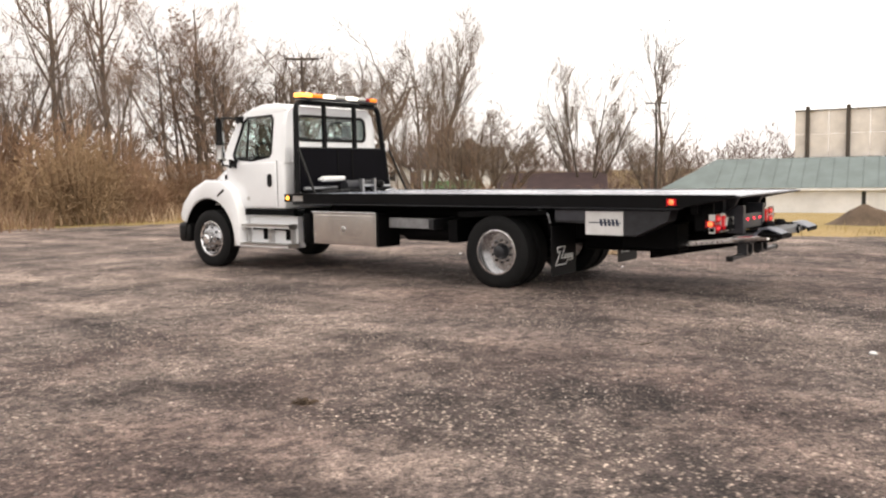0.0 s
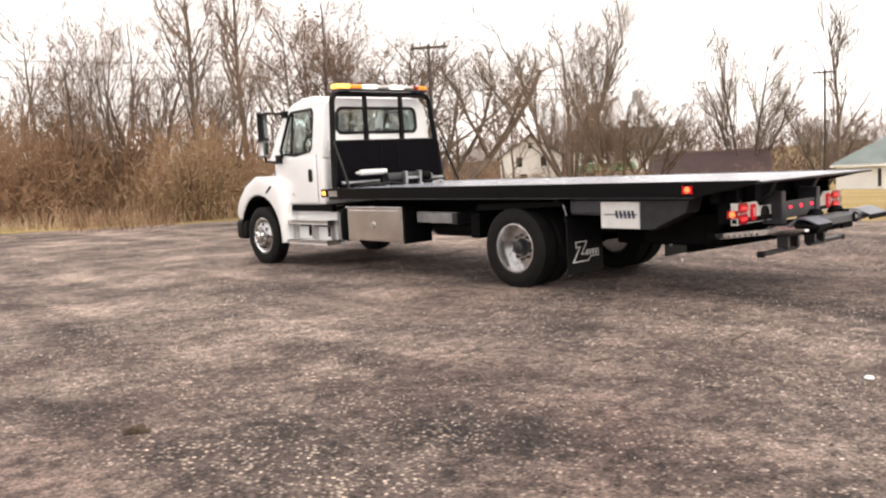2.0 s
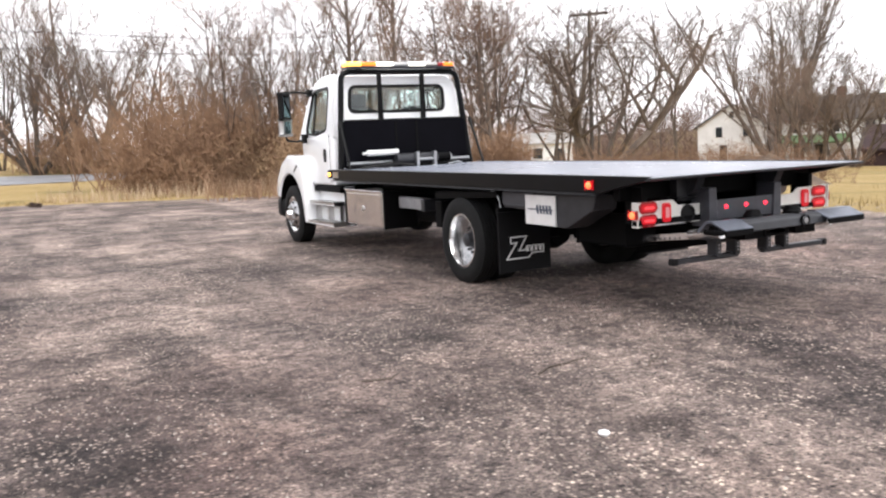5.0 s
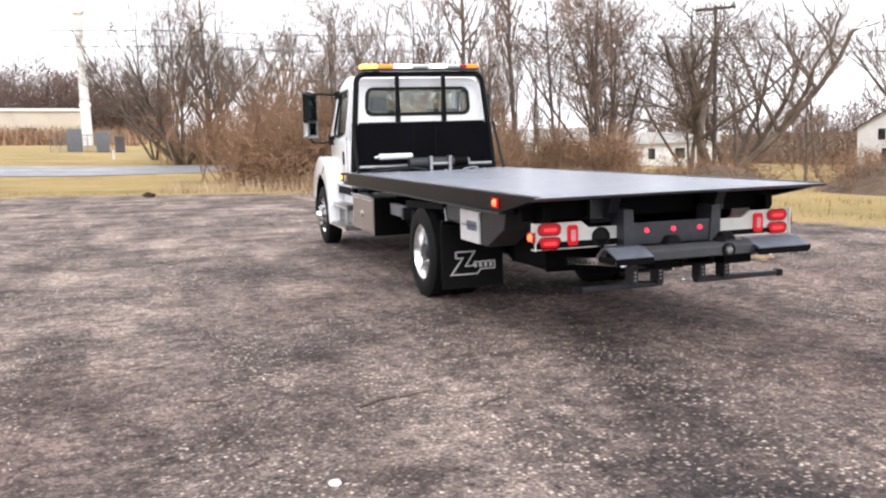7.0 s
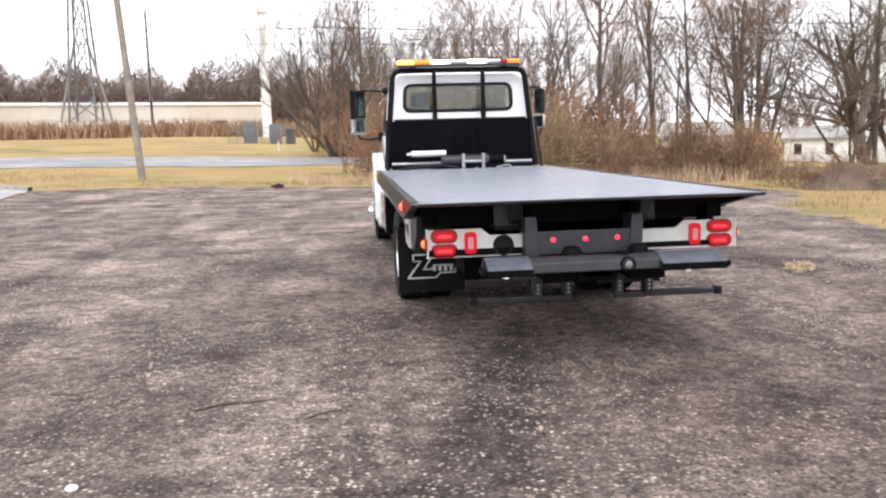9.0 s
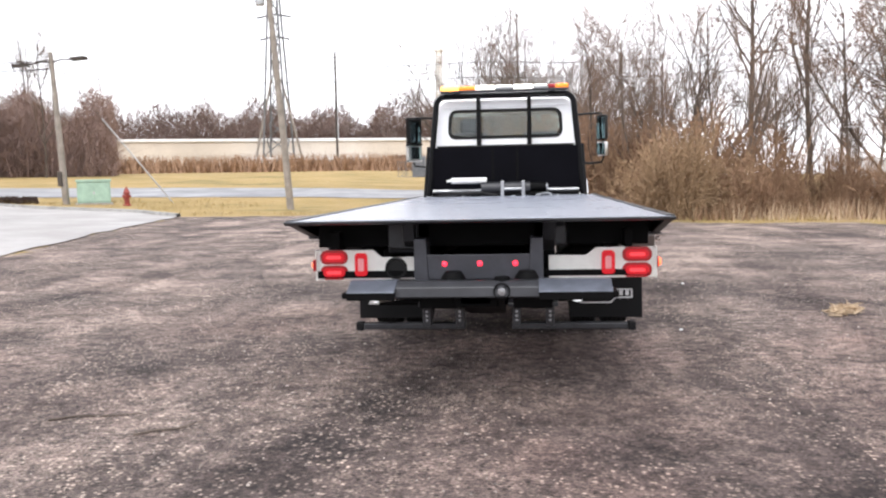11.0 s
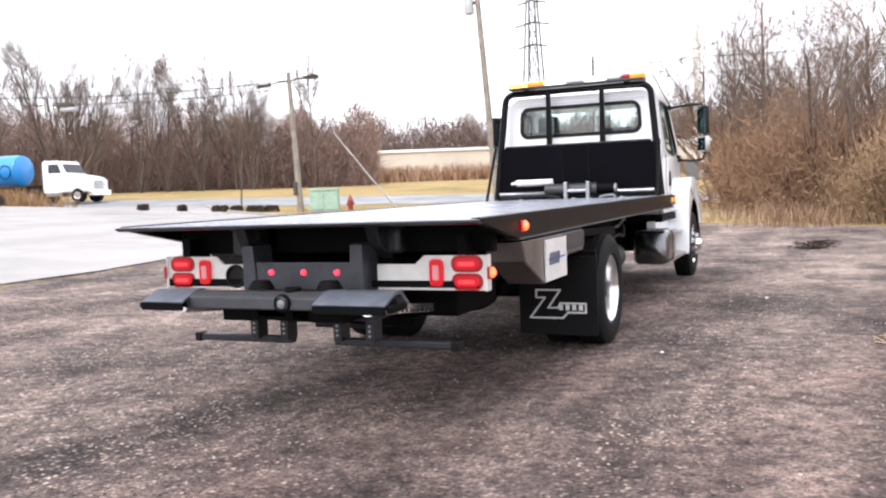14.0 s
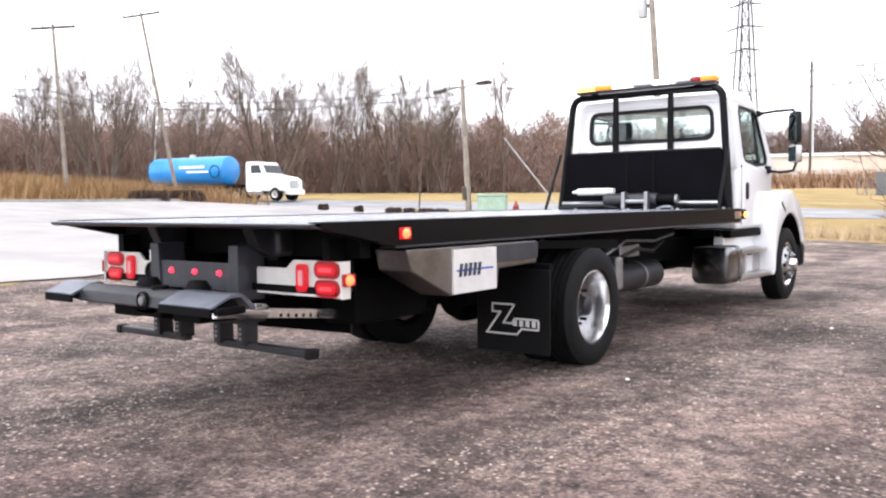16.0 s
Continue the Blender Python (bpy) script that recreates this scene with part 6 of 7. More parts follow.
# white monopole with its fenced cabinets
mono = thing("monopole_mast", "tall white steel monopole mast", "mast", at_ground(-14.6, 137.0))
part("mast", tube([(0, 0, -0.3), (0, 0, 25), (0, 0, 56)], [0.80, 0.52, 0.32], 18), SIDING, mono, "white tapered mast", True)
for z in (6.0, 20.0, 34.0):
    part("mast_collar", tube([(0, 0, z), (0, 0, z + 0.5)], 0.9, 18), SIDING, mono, "", True)
for dx, w, tall, mat in ((-1.6, 1.5, 2.4, BOXGREY), (1.2, 1.3, 2.2, BOXGREY), (2.9, 1.0, 1.7, DARKPOLE)):
    cab_ = thing("equipment_cabinet", "grey equipment cabinet beside the mast", "cabinet", at_ground(-10.9 + dx, 92.0), "mast cabinets")
    part("cabinet_body", box(-w / 2, w / 2, -0.4, 0.4, 0, tall, 0.03), mat, cab_)
    part("cabinet_door", box(-w / 2 + 0.06, w / 2 - 0.06, -0.425, -0.40, 0.1, tall - 0.1, 0.01), mat, cab_)
fence = thing("chain_fence", "grey wire mesh fence round the mast", "fence", at_ground(-11.1, 90.0))
for k in range(9):
    part("fence_post", tube([(-3.6 + k * 0.9, 0, -0.1), (-3.6 + k * 0.9, 0, 1.9)], 0.035, 6), BOXGREY, fence)
for z in (0.1, 1.85):
    part("fence_rail", tube([(-3.6, 0, z), (3.6, 0, z)], 0.03, 6), BOXGREY, fence)
mesh_wire = Sticks()
for k in range(72):
    x = -3.6 + k * 0.1
    for s in (-1, 1):
        a, b = Vector((x, 0, 0.1)), Vector((max(-3.6, min(3.6, x + s * 1.75)), 0, 0.1 + 1.75 * min(1.0, abs((max(-3.6, min(3.6, x + s * 1.75))) - x) / 1.75)))
        mesh_wire.stick([a, b], [0.006, 0.006], 3)
o = new("fence_mesh", mesh_wire.mesh("fence_mesh", BOXGREY))
o.parent = fence
cone = thing("marker_post", "short white marker post with an orange top", "post", at_ground(-7.4, 66.0))
part("post", tube([(0, 0, 0), (0, 0, 0.75)], 0.07, 8), MARK, cone)
part("top", tube([(0, 0, 0.75), (0, 0, 1.0)], [0.075, 0.05], 8), simple("orange_plastic", (0.7, 0.2, 0.04), 0.6), cone)

# long factory building on the rise
fac = thing("factory_building", "long low cream factory building on the rise", "building", pose(-66.0, 210.0, height(-66, 210) - 0.3, 0, 0, 24.0))
part("wall", box(-44, 44, -10, 10, 0, 7.4, 0.1), CREAM, fac, "cream metal wall")
part("roof", box(-44.5, 44.5, -10.5, 10.5, 7.4, 8.1, 0.1), SIDING, fac, "white roof edge")
for k in range(22):
    part("wall_panel", box(-43.5 + k * 4.0, -40.0 + k * 4.0, -10.08, -10.0, 0.4, 7.1, 0.02), CREAM, fac)
for x in (6, 12, 30):
    part("loading_door", box(x, x + 3.2, -10.16, -10.05, 0.0, 3.6, 0.02), DARKGLASS, fac, "dark loading door")
part("low_annex", box(-8, 22, -16, -10.3, 0, 3.4, 0.1), SIDING, fac, "white low annex")

# transformer cabinet, hydrant, low hedge
gb = thing("transformer_cabinet", "pale green steel transformer cabinet on a pad", "cabinet", at_ground(-20.9, 32.4, 28))
part("pad", box(-0.85, 0.85, -0.75, 0.75, -0.1, 0.08, 0.02), CONCRETE, gb)
part("cabinet_body", box(-0.75, 0.75, -0.65, 0.65, 0.08, 1.10, 0.03), GREENBOX, gb)
part("cabinet_lid", extruded([(-0.70, 1.10), (0.70, 1.10), (0.70, 1.16), (-0.70, 1.22)], "x", -0.8, 0.8, 0.015), GREENBOX, gb)
for s in (-1, 1):
    part("cabinet_door", box(min(s * 0.02, s * 0.70), max(s * 0.02, s * 0.70), -0.67, -0.645, 0.14, 1.05, 0.008), GREENBOX, gb)
part("door_latch", box(-0.05, 0.05, -0.69, -0.67, 0.5, 0.62, 0.005), STEELPALE, gb)
hy = thing("fire_hydrant", "rust-red fire hydrant in dry grass", "hydrant", at_ground(-18.5, 30.9))
part("barrel", lathe([(0.0, -0.05), (0.19, -0.05), (0.19, 0.06), (0.13, 0.08), (0.12, 0.55), (0.16, 0.57), (0.16, 0.63), (0.13, 0.66), (0.10, 0.76), (0.04, 0.82), (0.035, 0.90), (0.0, 0.90)], "z", 18), HYDRANT, hy, "", True)
for s in (-1, 1):
    part("side_outlet", tube([(0, 0, 0.46), (s * 0.20, 0, 0.46)], 0.06, 10), HYDRANT, hy, "", True)
part("front_outlet", tube([(0, 0, 0.40), (0, -0.22, 0.40)], 0.08, 12), HYDRANT, hy, "", True)


def hedge(x, y, rz, long, wide, tall, seed, label):
    rng = random.Random(seed)
    st = Sticks()
    for k in range(int(900 * long)):
        p = Vector((rng.uniform(-long / 2, long / 2), rng.uniform(-wide / 2, wide / 2), rng.uniform(0.0, 1.0) ** 0.7 * tall))
        k2 = 1 - 0.25 * (p.z / tall) ** 3
        p.x, p.y = p.x * k2, p.y * k2
        a = Vector((rng.gauss(0, 1), rng.gauss(0, 1), rng.gauss(0, 1))).normalized() * rng.uniform(0.04, 0.09)
        st.leaf(p, a, a.orthogonal().normalized() * rng.uniform(0.03, 0.06))
    for k in range(int(30 * long)):
        x0 = rng.uniform(-long / 2, long / 2)
        st.stick([Vector((x0, rng.gauss(0, wide / 8), -0.05)), Vector((x0 + rng.gauss(0, 0.1), rng.gauss(0, wide / 5), tall * 0.9))], [0.012, 0.006], 3)
    ob = new("clipped_shrub", st.mesh("clipped_shrub", HEDGE))
    ob.matrix_basis = at_ground(x, y, rz)
    return tagged(ob, label, "shrub", "clipped shrubs")


for k, (x, y, L) in enumerate(((-30.6, 29.6, 0.8), (-28.8, 30.6, 0.7), (-26.9, 31.4, 1.2), (-26.1, 31.8, 0.9), (-25.1, 32.1, 1.3), (-24.3, 32.4, 1.1))):
    hedge(x, y, 35, L * 0.75, 0.5, 0.34, 200 + k, "low dark clipped shrub beside the driveway")
hedge(-37.6, 23.0, 60, 2.2, 1.0, 0.55, 210, "low dark russet hedge on the kerb corner")
hedge(-38.6, 25.9, 60, 2.6, 1.0, 0.65, 211, "low dark russet hedge on the kerb corner")


# ---- tanker lorry on the road ----
def make_tanker(m):
    root = thing("tanker_lorry", "white lorry with a bright blue tank trailer on the road", "lorry", m)
    prof = [(0.0, -9.6), (0.9, -9.6), (1.15, -9.45), (1.2, -9.2), (1.2, -1.5), (1.15, -1.25), (0.9, -1.1), (0.0, -1.1)]
    tank_ = part("tank", lathe(prof, "x", 28, (0, 0, 2.55)), TANKBLUE, root, "bright blue tank", True)
    part("print_bar", box(-5.8, -3.0, -1.215, -1.19, 2.75, 2.95, 0.0), LABELW, tank_)
    part("print_bar", box(-5.0, -2.6, -1.20, -1.175, 2.38, 2.52, 0.0), LABELW, tank_)
    part("hose_reel", tube([(-1.9 + 0.5 * math.cos(2 * math.pi * k / 24), -1.2, 2.45 + 0.5 * math.sin(2 * math.pi * k / 24)) for k in range(25)], 0.035, 6), FRAME, tank_, "dark coiled hose")
    part("tank_band", lathe([(1.21, -8.0), (1.23, -7.98), (1.23, -7.9), (1.21, -7.88)], "x", 28, (0, 0, 2.55)), TANKBLUE, tank_)
    part("hatch", lathe([(0.0, 3.98), (0.25, 3.97), (0.28, 3.7)], "z", 14, (-5.4, 0, 0)), STEELPALE, tank_)
    part("trailer_frame", box(-9.3, 1.6, -0.5, 0.5, 0.85, 1.36, 0.02), FRAME, root)
    for x in (-5.2, -4.0, -0.9, 0.35, 4.3):
        for s in (-1, 1):
            w = part("wheel", lathe([(0.0, s * 1.18), (0.28, s * 1.18), (0.32, s * 1.22), (0.48, s * 1.22), (0.52, s * 1.17), (0.52, s * 0.78), (0.0, s * 0.78)], "y", 22, (x, 0, 0.52)), TYRE, root, "", True)
            part("rim", lathe([(0.0, s * 1.20), (0.22, s * 1.20), (0.29, s * 1.225), (0.3, s * 1.19)], "y", 18, (x, 0, 0.52)), ALU, w)
    cab_o = [(1.3, 0.75), (1.3, 3.0), (1.5, 3.15), (2.7, 3.1), (2.95, 2.9), (3.35, 2.15), (4.9, 1.85), (5.25, 1.6), (5.3, 0.75)]
    body = part("cab", extruded(cab_o, "y", -1.15, 1.15, 0.12, 3), WHITE, root, "white cab with a long hood", True)
    part("windshield", extruded([(2.99, 2.86), (3.05, 2.86), (3.37, 2.22), (3.33, 2.2)], "y", -1.0, 1.0), DARKGLASS, body)
    for s in (-1, 1):
        part("side_window", extruded([(1.9, 2.2), (1.9, 2.85), (2.75, 2.85), (3.0, 2.2)], "y", min(s * 1.15, s * 1.165), max(s * 1.15, s * 1.165)), DARKGLASS, body)
        part("fuel_tank", tube([(1.6, s * 0.95, 0.75), (3.0, s * 0.95, 0.75)], 0.3, 14), ALU, root, "", True)
        part("headlamp", box(5.22, 5.33, min(s * 0.6, s * 1.0), max(s * 0.6, s * 1.0), 1.15, 1.4, 0.02), LABELW, body)
    part("bumper", box(5.2, 5.5, -1.15, 1.15, 0.45, 0.85, 0.05), ALU, root)
    part("grille", box(5.28, 5.34, -0.5, 0.5, 0.95, 1.6, 0.02), STEELPALE, body)
    return root


make_tanker(pose(-51.3, road_y(-51.3) + 1.5, height(-51.3, road_y(-51.3) + 1.5) + 0.02, 0, 0, 8.8))


# ---- houses, shed and billboard to the east ----
def gable_house(name, x, y, rz, long, deep, wall_h, roof_h, wall, roof, label, windows, group=""):
    """A house with its ridge along its length; the front looks to -y."""
    root = thing(name, label, "house", at_ground(x, y, rz, -0.3), group)
    L, D = long / 2, deep / 2
    shape = [(-D, 0), (-D, wall_h), (0, wall_h + roof_h), (D, wall_h), (D, 0)]
    w = part("wall", extruded(shape, "x", -L, L), wall, root)
    for s in (-1, 1):
        e = 0.35
        part("roof", extruded([(s * (D + e), wall_h - e * roof_h / D), (0, wall_h + roof_h), (0, wall_h + roof_h + 0.16), (s * (D + e), wall_h - e * roof_h / D + 0.16)], "x", -L - 0.3, L + 0.3, 0.01, 1), roof, root)
    for wx, wz, ww, wh in windows:
        win_ = part("window", box(wx - ww / 2, wx + ww / 2, -D - 0.06, -D + 0.02, wz, wz + wh, 0.02), SIDING, root)
        part("pane", box(wx - ww / 2 + 0.1, wx + ww / 2 - 0.1, -D - 0.075, -D - 0.05, wz + 0.1, wz + wh - 0.1, 0.0), DARKGLASS, win_)
    return root


def hip_shed(name, x, y, rz, long, deep, wall_h, roof_h, wall, roof, label, windows):
    """A long shed whose roof slopes on all four sides; the front looks to -y."""
    root = thing(name, label, "shed", at_ground(x, y, rz, -0.3))
    L, D, e = long / 2, deep / 2, 0.35
    part("wall", box(-L, L, -D, D, 0, wall_h, 0.01), wall, root)
    bm = bmesh.new()
    low = [bm.verts.new(p) for p in ((-L - e, -D - e, wall_h - 0.12), (L + e, -D - e, wall_h - 0.12), (L + e, D + e, wall_h - 0.12), (-L - e, D + e, wall_h - 0.12))]
    top = [bm.verts.new((-L + 3.2, 0, wall_h + roof_h)), bm.verts.new((L - 3.2, 0, wall_h + roof_h))]
    for q in ((low[0], low[1], top[1], top[0]), (low[1], low[2], top[1]), (low[2], low[3], top[0], top[1]), (low[3], low[0], top[0]), (low[3], low[2], low[1], low[0])):
        bm.faces.new(q)
    part("roof", bm, roof, root)
    for wx, wz, ww, wh in windows:
        win_ = part("window", box(wx - ww / 2, wx + ww / 2, -D - 0.06, -D + 0.02, wz, wz + wh, 0.02), SIDING, root)
        part("pane", box(wx - ww / 2 + 0.1, wx + ww / 2 - 0.1, -D - 0.075, -D - 0.05, wz + 0.1, wz + wh - 0.1, 0.0), DARKGLASS, win_)
    return root


farm = gable_house("white_house", 69.5, 50.5, -50, 9.0, 7.5, 4.8, 2.1, SIDING, ROOFGREY, "white two-storey house with a grey roof and green porch roof", [(-3.2, 3.4, 1.0, 1.4), (0.2, 3.4, 1.0, 1.4), (3.2, 3.4, 1.0, 1.4), (-3.0, 0.9, 1.1, 1.6), (3.0, 0.9, 1.1, 1.6)])
part("porch_roof", extruded([(-6.2, 2.5), (-4.0, 3.2), (-4.0, 3.35), (-6.3, 2.62)], "x", -4.6, 1.6, 0.02, 1), AWNING, farm, "green porch roof")
for x in (-4.4, -2.4, -0.4, 1.4):
    part("porch_post", box(x - 0.08, x + 0.08, -6.0, -5.85, 0, 2.55, 0.01), SIDING, farm)
part("front_door", box(-1.6, -0.6, -3.83, -3.73, 0.3, 2.4, 0.02), DARKGLASS, farm)
part("chimney", box(0.5, 1.2, -0.4, 0.4, 6.0, 7.9, 0.03), simple("chimney_brick", (0.22, 0.10, 0.08), 0.9), farm)
wing = gable_house("white_house", 63.5, 57.5, 40, 7.0, 6.5, 4.3, 2.1, SIDING, ROOFGREY, "white gabled house wing with dark windows", [(-2.0, 2.9, 0.9, 1.3), (1.8, 2.9, 0.9, 1.3), (0.0, 0.8, 1.0, 1.5)])
for y, z, w_, h_ in ((-1.4, 3.1, 0.8, 1.2), (1.2, 3.1, 0.8, 1.2), (0.0, 5.0, 0.6, 0.8), (0.8, 0.5, 0.9, 2.0)):
    gw = part("window", box(-3.56, -3.48, y - w_ / 2, y + w_ / 2, z, z + h_, 0.02), SIDING, wing)
    part("pane", box(-3.58, -3.555, y - w_ / 2 + 0.09, y + w_ / 2 - 0.09, z + 0.09, z + h_ - 0.09, 0.0), DARKGLASS, gw)
gable_house("white_house", 46.8, 72.0, -32, 10.5, 6.0, 2.7, 1.0, SIDING, ROOFPALE, "small white single-storey house with a pale roof", [(-4.0, 1.0, 0.9, 1.3), (-1.2, 1.0, 0.9, 1.3), (1.6, 1.0, 1.2, 1.3), (4.0, 0.2, 0.9, 2.0)])
gable_house("white_house", 30.5, 66.5, -20, 8.0, 6.0, 2.5, 1.1, SIDING, ROOFPALE, "small white house half hidden by trees", [(-2.4, 1.0, 0.9, 1.3), (0.6, 1.0, 0.9, 1.3), (2.8, 1.0, 0.9, 1.2)])
gable_house("brown_barn", 60.5, 34.0, -62, 9.5, 8.0, 1.9, 1.7, ROOFRED, ROOFRED, "low brown barn with a maroon roof", [])
shed = hip_shed("white_shed", 63.5, 9.9, -81, 25.0, 9.0, 2.5, 2.2, SIDING, ROOFGREEN, "long white shed with a grey-green sheet roof", [(-9.5, 0.6, 0.45, 1.5), (-5.0, 0.6, 0.5, 1.6), (2.0, 0.6, 0.5, 1.6), (7.5, 0.6, 0.5, 1.6)])
for k in range(17):
    part("roof_seam", tube([(-8.6 + k * 1.05, -4.84, 2.40), (-8.6 + k * 1.05, -0.05, 4.71)], 0.035, 4), ROOFGREEN, shed)
part("eave_board", box(-12.8, 12.8, -4.95, -4.84, 2.18, 2.34, 0.01), SIDING, shed)

PANEL = simple("pale_weathered_panel", (0.82, 0.77, 0.73), 0.8, grime=0.2, scale=0.7)
board = thing("billboard", "back of a large pale billboard on dark posts", "billboard", at_ground(104.0, 7.6, -86))
for k in range(7):
    x = -14 + k * 4.6
    part("billboard_post", box(x - 0.22, x + 0.22, -0.35, 0.1, -0.5, 12.7, 0.03), DARKPOLE, board)
for k in range(7):
    for r in range(2):
        part("board_panel", box(max(-15.5, -16.2 + k * 4.6), -11.65 + k * 4.6, 0.12, 0.25, 6.5 + r * 2.85, 9.32 + r * 2.85, 0.03), PANEL, board)
part("board_top", box(-15.6, 16.0, -0.05, 0.3, 12.18, 12.3, 0.02), DARKPOLE, board)
part("board_walkway", box(-15.6, 16.0, -0.7, 0.12, 6.25, 6.38, 0.02), DARKPOLE, board)


# ---- soil heaps and debris at the lot's edge ----
def mound(x, y, rx, ry, tall, rz, seed):
    n, m_ = 26, 12
    verts, faces = [], []
    c, s = math.cos(radians(rz)), math.sin(radians(rz))
    for i in range(m_ + 1):
        r = i / m_
        for k in range(n):
            a = 2 * math.pi * k / n
            u, v = rx * r * math.cos(a), ry * r * math.sin(a)
            px, py = x + c * u - s * v, y + s * u + c * v
            bumpy = 0.45 * noise.noise((px * 0.9, py * 0.9, seed)) + 0.2 * noise.noise((px * 2.7, py * 2.7, seed))
            z = height(px, py) + tall * (math.cos(r * math.pi) * 0.5 + 0.5) * (1 + bumpy) + 0.12 * bumpy * (1 - r) - 0.06 * r
            verts.append((px, py, z))
    for i in range(m_):
        for k in range(n):
            a, b = i * n + k, i * n + (k + 1) % n
            faces.append((a, b, b + n, a + n))
    me = mesh_from("soil_mound", verts, faces, True)
    me.materials.append(SOIL)
    return tagged(new("soil_mound", me), "low mound of brown soil and weeds at the lot edge", "soil mound", "soil mounds")


for x, y, rx, ry, tall, rz, seed in ((12.6, 14.5, 2.6, 1.6, 0.75, 20, 1), (15.0, 10.8, 3.0, 1.8, 0.8, 70, 2), (17.5, 13.5, 2.4, 1.8, 0.9, 10, 3), (15.8, -0.7, 1.5, 0.9, 0.42, 95, 4)):
    mound(x, y, rx, ry, tall, rz, seed)


rng = random.Random(55)
for x, y, w in ((12.2, 14.2, 2.6), (13.4, 14.9, 2.2), (14.6, 11.2, 2.8), (15.6, 10.2, 2.4), (17.2, 13.2, 2.4), (11.6, 15.2, 2.0)):
    for k in range(2):
        bush(k, x + rng.uniform(-0.8, 0.8), y + rng.uniform(-0.6, 0.6), rng.uniform(0.9, 1.5), w * 0.6)


def dry_clod(x, y, w, l, tall, seed, label, mat):
    rng = random.Random(seed)
    st = Sticks()
    for k in range(180):
        p = Vector((rng.gauss(0, w / 2.6), rng.gauss(0, l / 2.6), rng.uniform(0, tall)))
        e = p + Vector((rng.gauss(0, 0.07), rng.gauss(0, 0.07), rng.uniform(-0.01, 0.04)))
        st.stick([p, e], [0.012, 0.006], 3)
    ob = new("debris_clump", st.mesh("debris_clump", mat))
    ob.matrix_basis = at_ground(x, y, rng.uniform(0, 90))
    return tagged(ob, label, "debris", kind="stuff")


clod = dry_clod(-6.55, -1.42, 0.10, 0.06, 0.03, 301, "dark clump of earth lying on gravel", SOIL)
clod.scale = (0.5, 0.5, 0.5)
dry_clod(2.80, 11.0, 0.55, 0.2, 0.14, 302, "dark clump lying on the gravel", HEDGE)
dry_clod(3.52, 1.27, 0.42, 0.16, 0.025, 303, "pale wisp of straw on gravel", PALESTRAW)
dry_clod(-4.2, 23.6, 0.9, 0.25, 0.12, 304, "dark clump at the gravel edge", HEDGE)
for k, (x, y, a, L) in enumerate(((-2.6, -2.9, 20, 0.55), (-1.9, -3.2, 50, 0.4), (-3.6, -2.4, 10, 0.3))):
    rng = random.Random(400 + k)
    p0 = Vector((0, 0, 0.012))
    pts = [p0 + Vector((L * t, 0.04 * math.sin(5 * t + k), 0.004 * math.sin(9 * t))) for t in (0, 0.3, 0.6, 1.0)]
    ob = part("twig", tube(pts, [0.008, 0.007, 0.006, 0.003], 5), TRUNK, None)
    ob.matrix_basis = at_ground(x, y, a)
    tagged(ob, "thin dark twig lying on gravel", "twig", "twigs on the gravel")


def pebble(x, y, r, mat, label):
    bm = bmesh.new()
    bmesh.ops.create_icosphere(bm, subdivisions=2, radius=r)
    for v in bm.verts:
        v.co *= 1 + 0.25 * noise.noise(v.co * 18 + Vector((x, y, 0)))
        v.co.z *= 0.6
    ob = part("pebble", bm, mat, None, "", True)
    ob.matrix_basis = at_ground(x, y, 0, r * 0.4)
    return tagged(ob, label, "stone", "pale stones")


pebble(-2.97, -4.02, 0.032, MARK, "white pebble lying on gravel")
pebble(1.7, 0.2, 0.018, MARK, "white pebble lying on gravel")
pebble(2.3, 3.6, 0.022, MARK, "white pebble lying on gravel")


# ---- loose stones, dry grass and reeds ----
STONE = bark("loose_stones", (0.12, 0.10, 0.095), (0.30, 0.255, 0.235), (0.52, 0.46, 0.42))


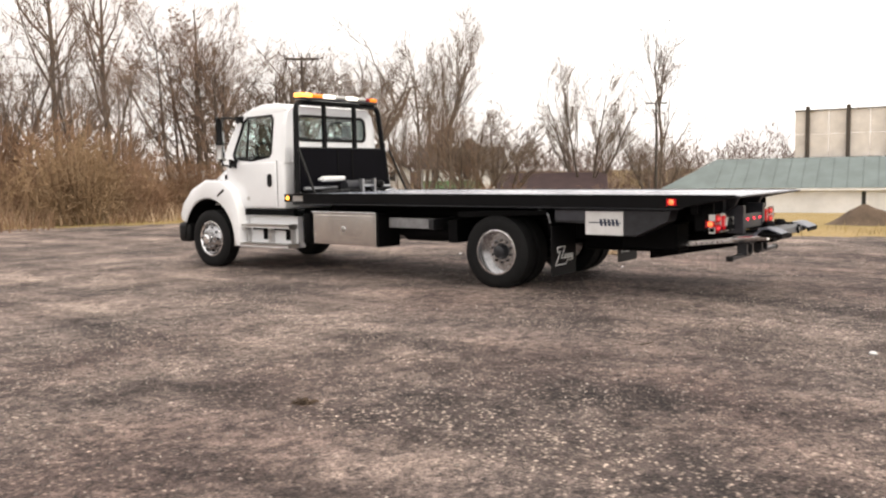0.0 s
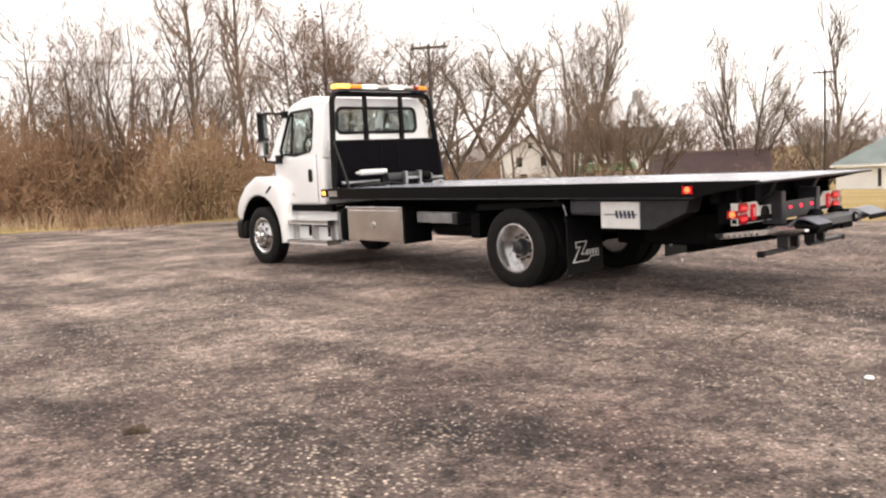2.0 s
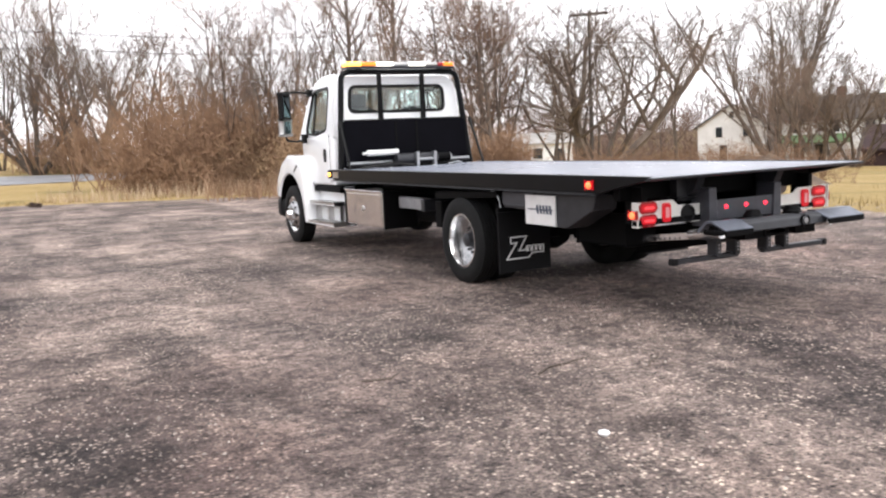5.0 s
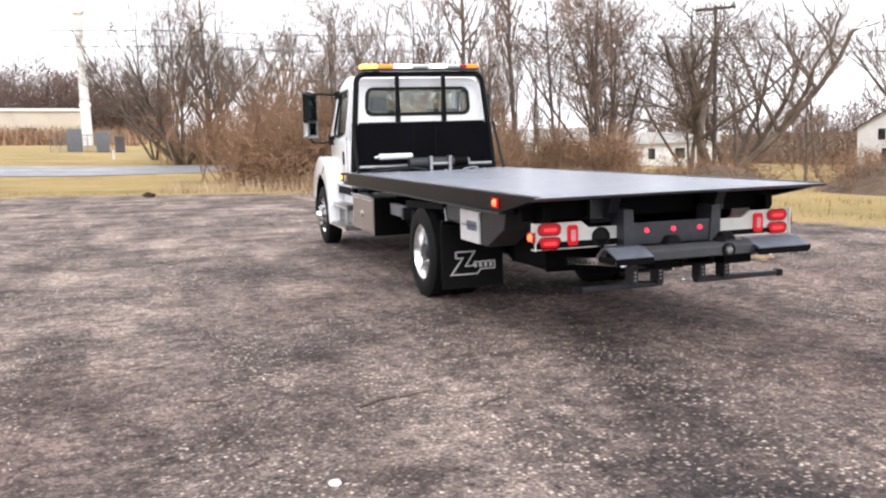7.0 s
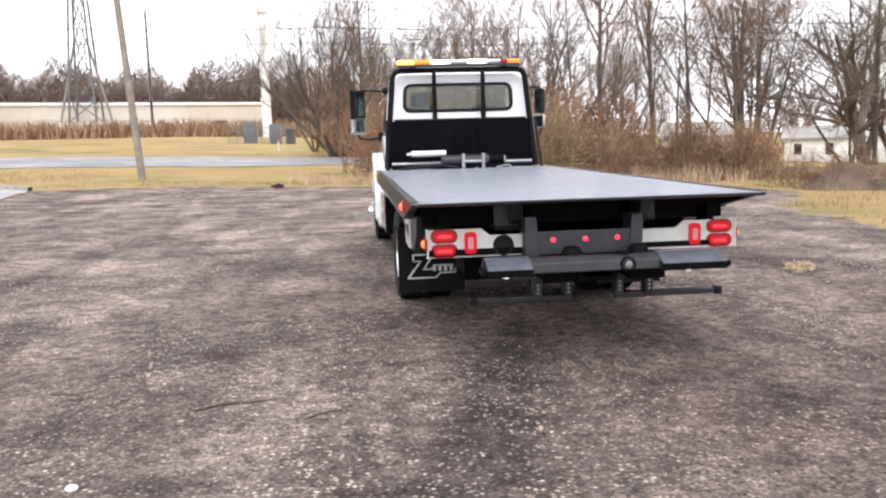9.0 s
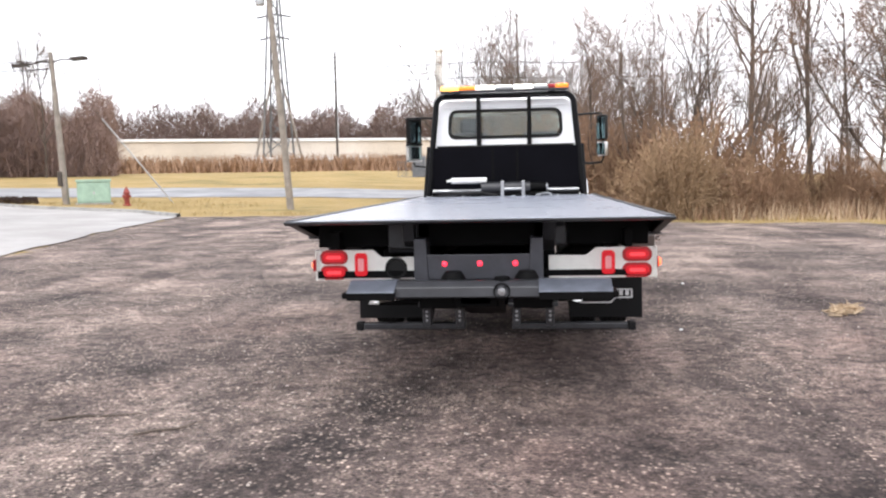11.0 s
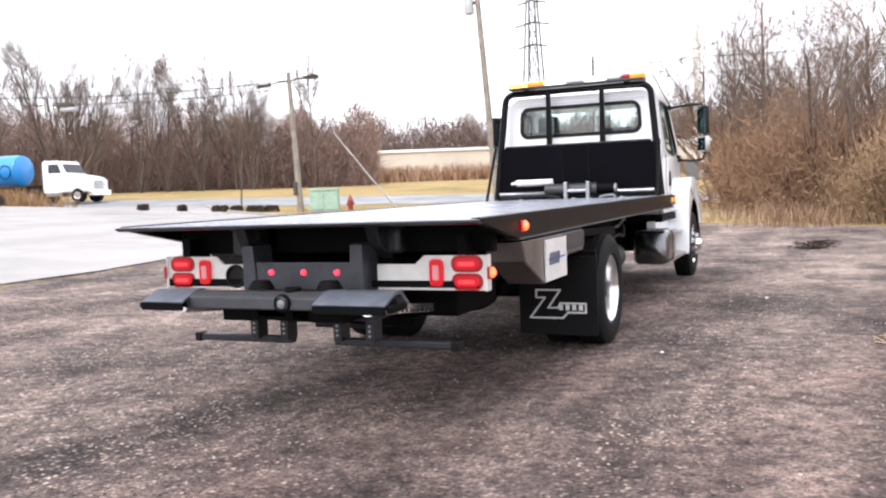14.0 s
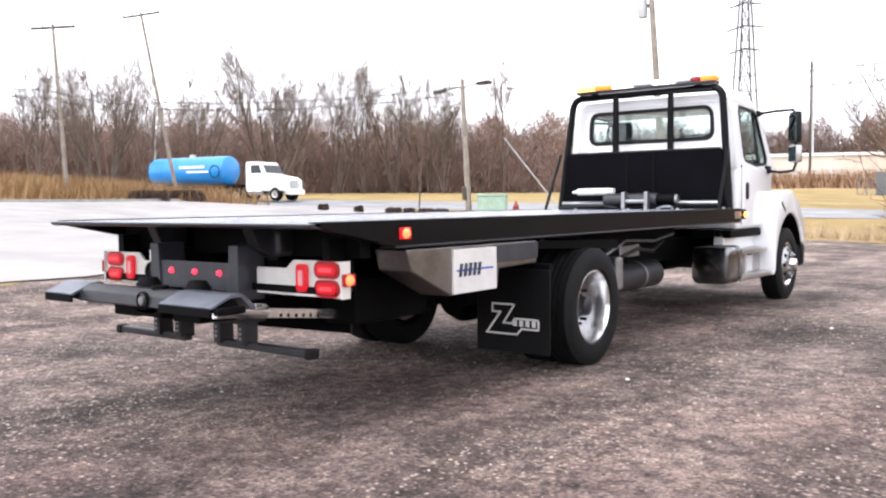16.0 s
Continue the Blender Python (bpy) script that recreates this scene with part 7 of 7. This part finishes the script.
def loose_stones():
    rng = np.random.default_rng(17)
    n = 36000
    x = rng.uniform(-11, 9, n)
    y = rng.uniform(-7.0, 4.5, n)
    patch = np.array([noise.noise((a * 0.45, b * 0.45, 9.0)) for a, b in zip(x, y)])
    keep = (patch + rng.uniform(-0.5, 0.5, n)) > -0.15
    x, y = x[keep], y[keep]
    m = len(x)
    r = 0.005 + 0.009 * rng.random(m) ** 2.0 + 0.008 * (rng.random(m) > 0.99)
    corners = np.array([(1, 0, 0), (0, 1, 0), (-1, 0, 0), (0, -1, 0), (0, 0, 1), (0, 0, -0.6)], float)
    v = corners[None] * rng.uniform(0.65, 1.25, (m, 6, 1)) * r[:, None, None]
    v[:, :, 2] *= 0.75
    a = rng.uniform(0, 6.28, m)
    vx = v[:, :, 0] * np.cos(a)[:, None] - v[:, :, 1] * np.sin(a)[:, None]
    vy = v[:, :, 0] * np.sin(a)[:, None] + v[:, :, 1] * np.cos(a)[:, None]
    base = np.array([height(p, q) + 0.012 * noise.noise((p * 0.8, q * 0.8, 3)) for p, q in zip(x, y)])
    out = np.stack([vx + x[:, None], vy + y[:, None], v[:, :, 2] + base[:, None] + 0.25 * r[:, None]], -1).reshape(-1, 3)
    tri = np.array([(0, 1, 4), (1, 2, 4), (2, 3, 4), (3, 0, 4), (1, 0, 5), (2, 1, 5), (3, 2, 5), (0, 3, 5)])
    faces = (tri[None] + 6 * np.arange(m)[:, None, None]).reshape(-1, 3)
    me = mesh_from("loose_stones", out.tolist(), faces.tolist())
    mt, nn, ll, bb = nodes_of("loose_stone_mix")
    geo = nn.new("ShaderNodeNewGeometry")
    rmp = nn.new("ShaderNodeValToRGB")
    el = rmp.color_ramp.elements
    el[0].color, el[1].color = (0.035, 0.03, 0.03, 1), (0.52, 0.45, 0.40, 1)
    el.new(0.45).color = (0.16, 0.132, 0.12, 1)
    el.new(0.8).color = (0.26, 0.215, 0.19, 1)
    ll.new(geo.outputs["Random Per Island"], rmp.inputs["Fac"])
    ll.new(rmp.outputs[0], bb.inputs["Base Color"])
    bb.inputs["Roughness"].default_value = 0.85
    me.materials.append(mt)
    return tagged(new("loose_stones", me), "loose grey and brown gravel stones", "gravel", kind="stuff")


loose_stones()


def dry_grass(name, spots, tall, material, seed, label, width=0.012):
    """Blades round many spots (x, y, how many, radius)."""
    rng = random.Random(seed)
    st = Sticks()
    for x, y, n, rad in spots:
        for k in range(n):
            px, py = x + rng.gauss(0, rad), y + rng.gauss(0, rad)
            p = Vector((px, py, height(px, py) - 0.02))
            az = rng.uniform(0, 6.28)
            H = tall * rng.uniform(0.4, 1.2)
            tip = p + Vector((math.cos(az) * 0.45, math.sin(az) * 0.45, 1.0)) * H
            st.blade(p, tip, Vector((-math.sin(az), math.cos(az), 0)) * width)
    return tagged(new(name, st.mesh(name, material)), label, "grass", kind="stuff")


rng = random.Random(77)
spots = []
for x, y in line([(-12.5, 22.5), (-8, 26), (-4.6, 25.5), (-1, 23.3), (2, 21.2), (5.8, 18.2), (9.5, 17.6)], 0.5):
    spots += [(x + rng.uniform(-0.8, 0.8), y + abs(rng.gauss(0, 1.2)), 26, 0.35)]
for x, y in line([(10.2, 16), (10.2, 13), (7.8, 9.0), (7.3, 4.5), (8.3, 1.0), (9.8, -2.2), (12.5, -8)], 0.5):
    spots += [(x + abs(rng.gauss(0, 1.5)), y + rng.uniform(-0.5, 0.5), 22, 0.35)]
for k in range(120):
    spots.append((rng.uniform(-26, -12.5), rng.uniform(27, 38), 14, 0.4))
dry_grass("edge_grass", spots, 0.22, STRAW, 78, "dry straw-coloured grass along the gravel")
spots = [(-38.5 - abs(rng.gauss(0, 12)) - max(0, (14 - q) * 0.2), q, 26, 0.7) for q in (rng.uniform(0, 32) for k in range(1000))]
weeds = [(rng.uniform(-72, -50), rng.uniform(20, 44), 26, 1.1) for k in range(150)]
dry_grass("tall_dry_grass", spots + weeds, 1.15, TALLGRASS, 79, "tall brown dry grass beyond the kerb", 0.03)
spots = []
for k in range(800):
    a, d = radians(rng.uniform(3, 31)), rng.uniform(150, 172)
    spots.append((-d * math.sin(a), -7 + d * math.cos(a), 8, 1.6))
dry_grass("reed_bed", spots, 3.0, BRUSH, 80, "brown reed bed in front of the long building", 0.16)
spots = [(rng.uniform(1.0, 11.0), rng.uniform(19.0, 26.0), 18, 0.5) for k in range(150)]
dry_grass("undergrowth", spots, 0.7, BRUSH, 81, "brown dry undergrowth below the brush", 0.014)
spots = []
for x, y in line([(-3.6, 25.0), (-0.6, 23.4), (1.6, 22.6), (3.0, 21.2), (6.4, 18.6), (9.6, 17.8), (11.5, 18.2)], 0.35):
    spots += [(x + rng.uniform(-0.4, 0.4), y + rng.uniform(0.2, 1.6), 20, 0.35) for k in range(2)]
dry_grass("straw_fringe", spots, 0.62, PALESTRAW, 82, "tall pale straw along the foot of the brush", 0.011)
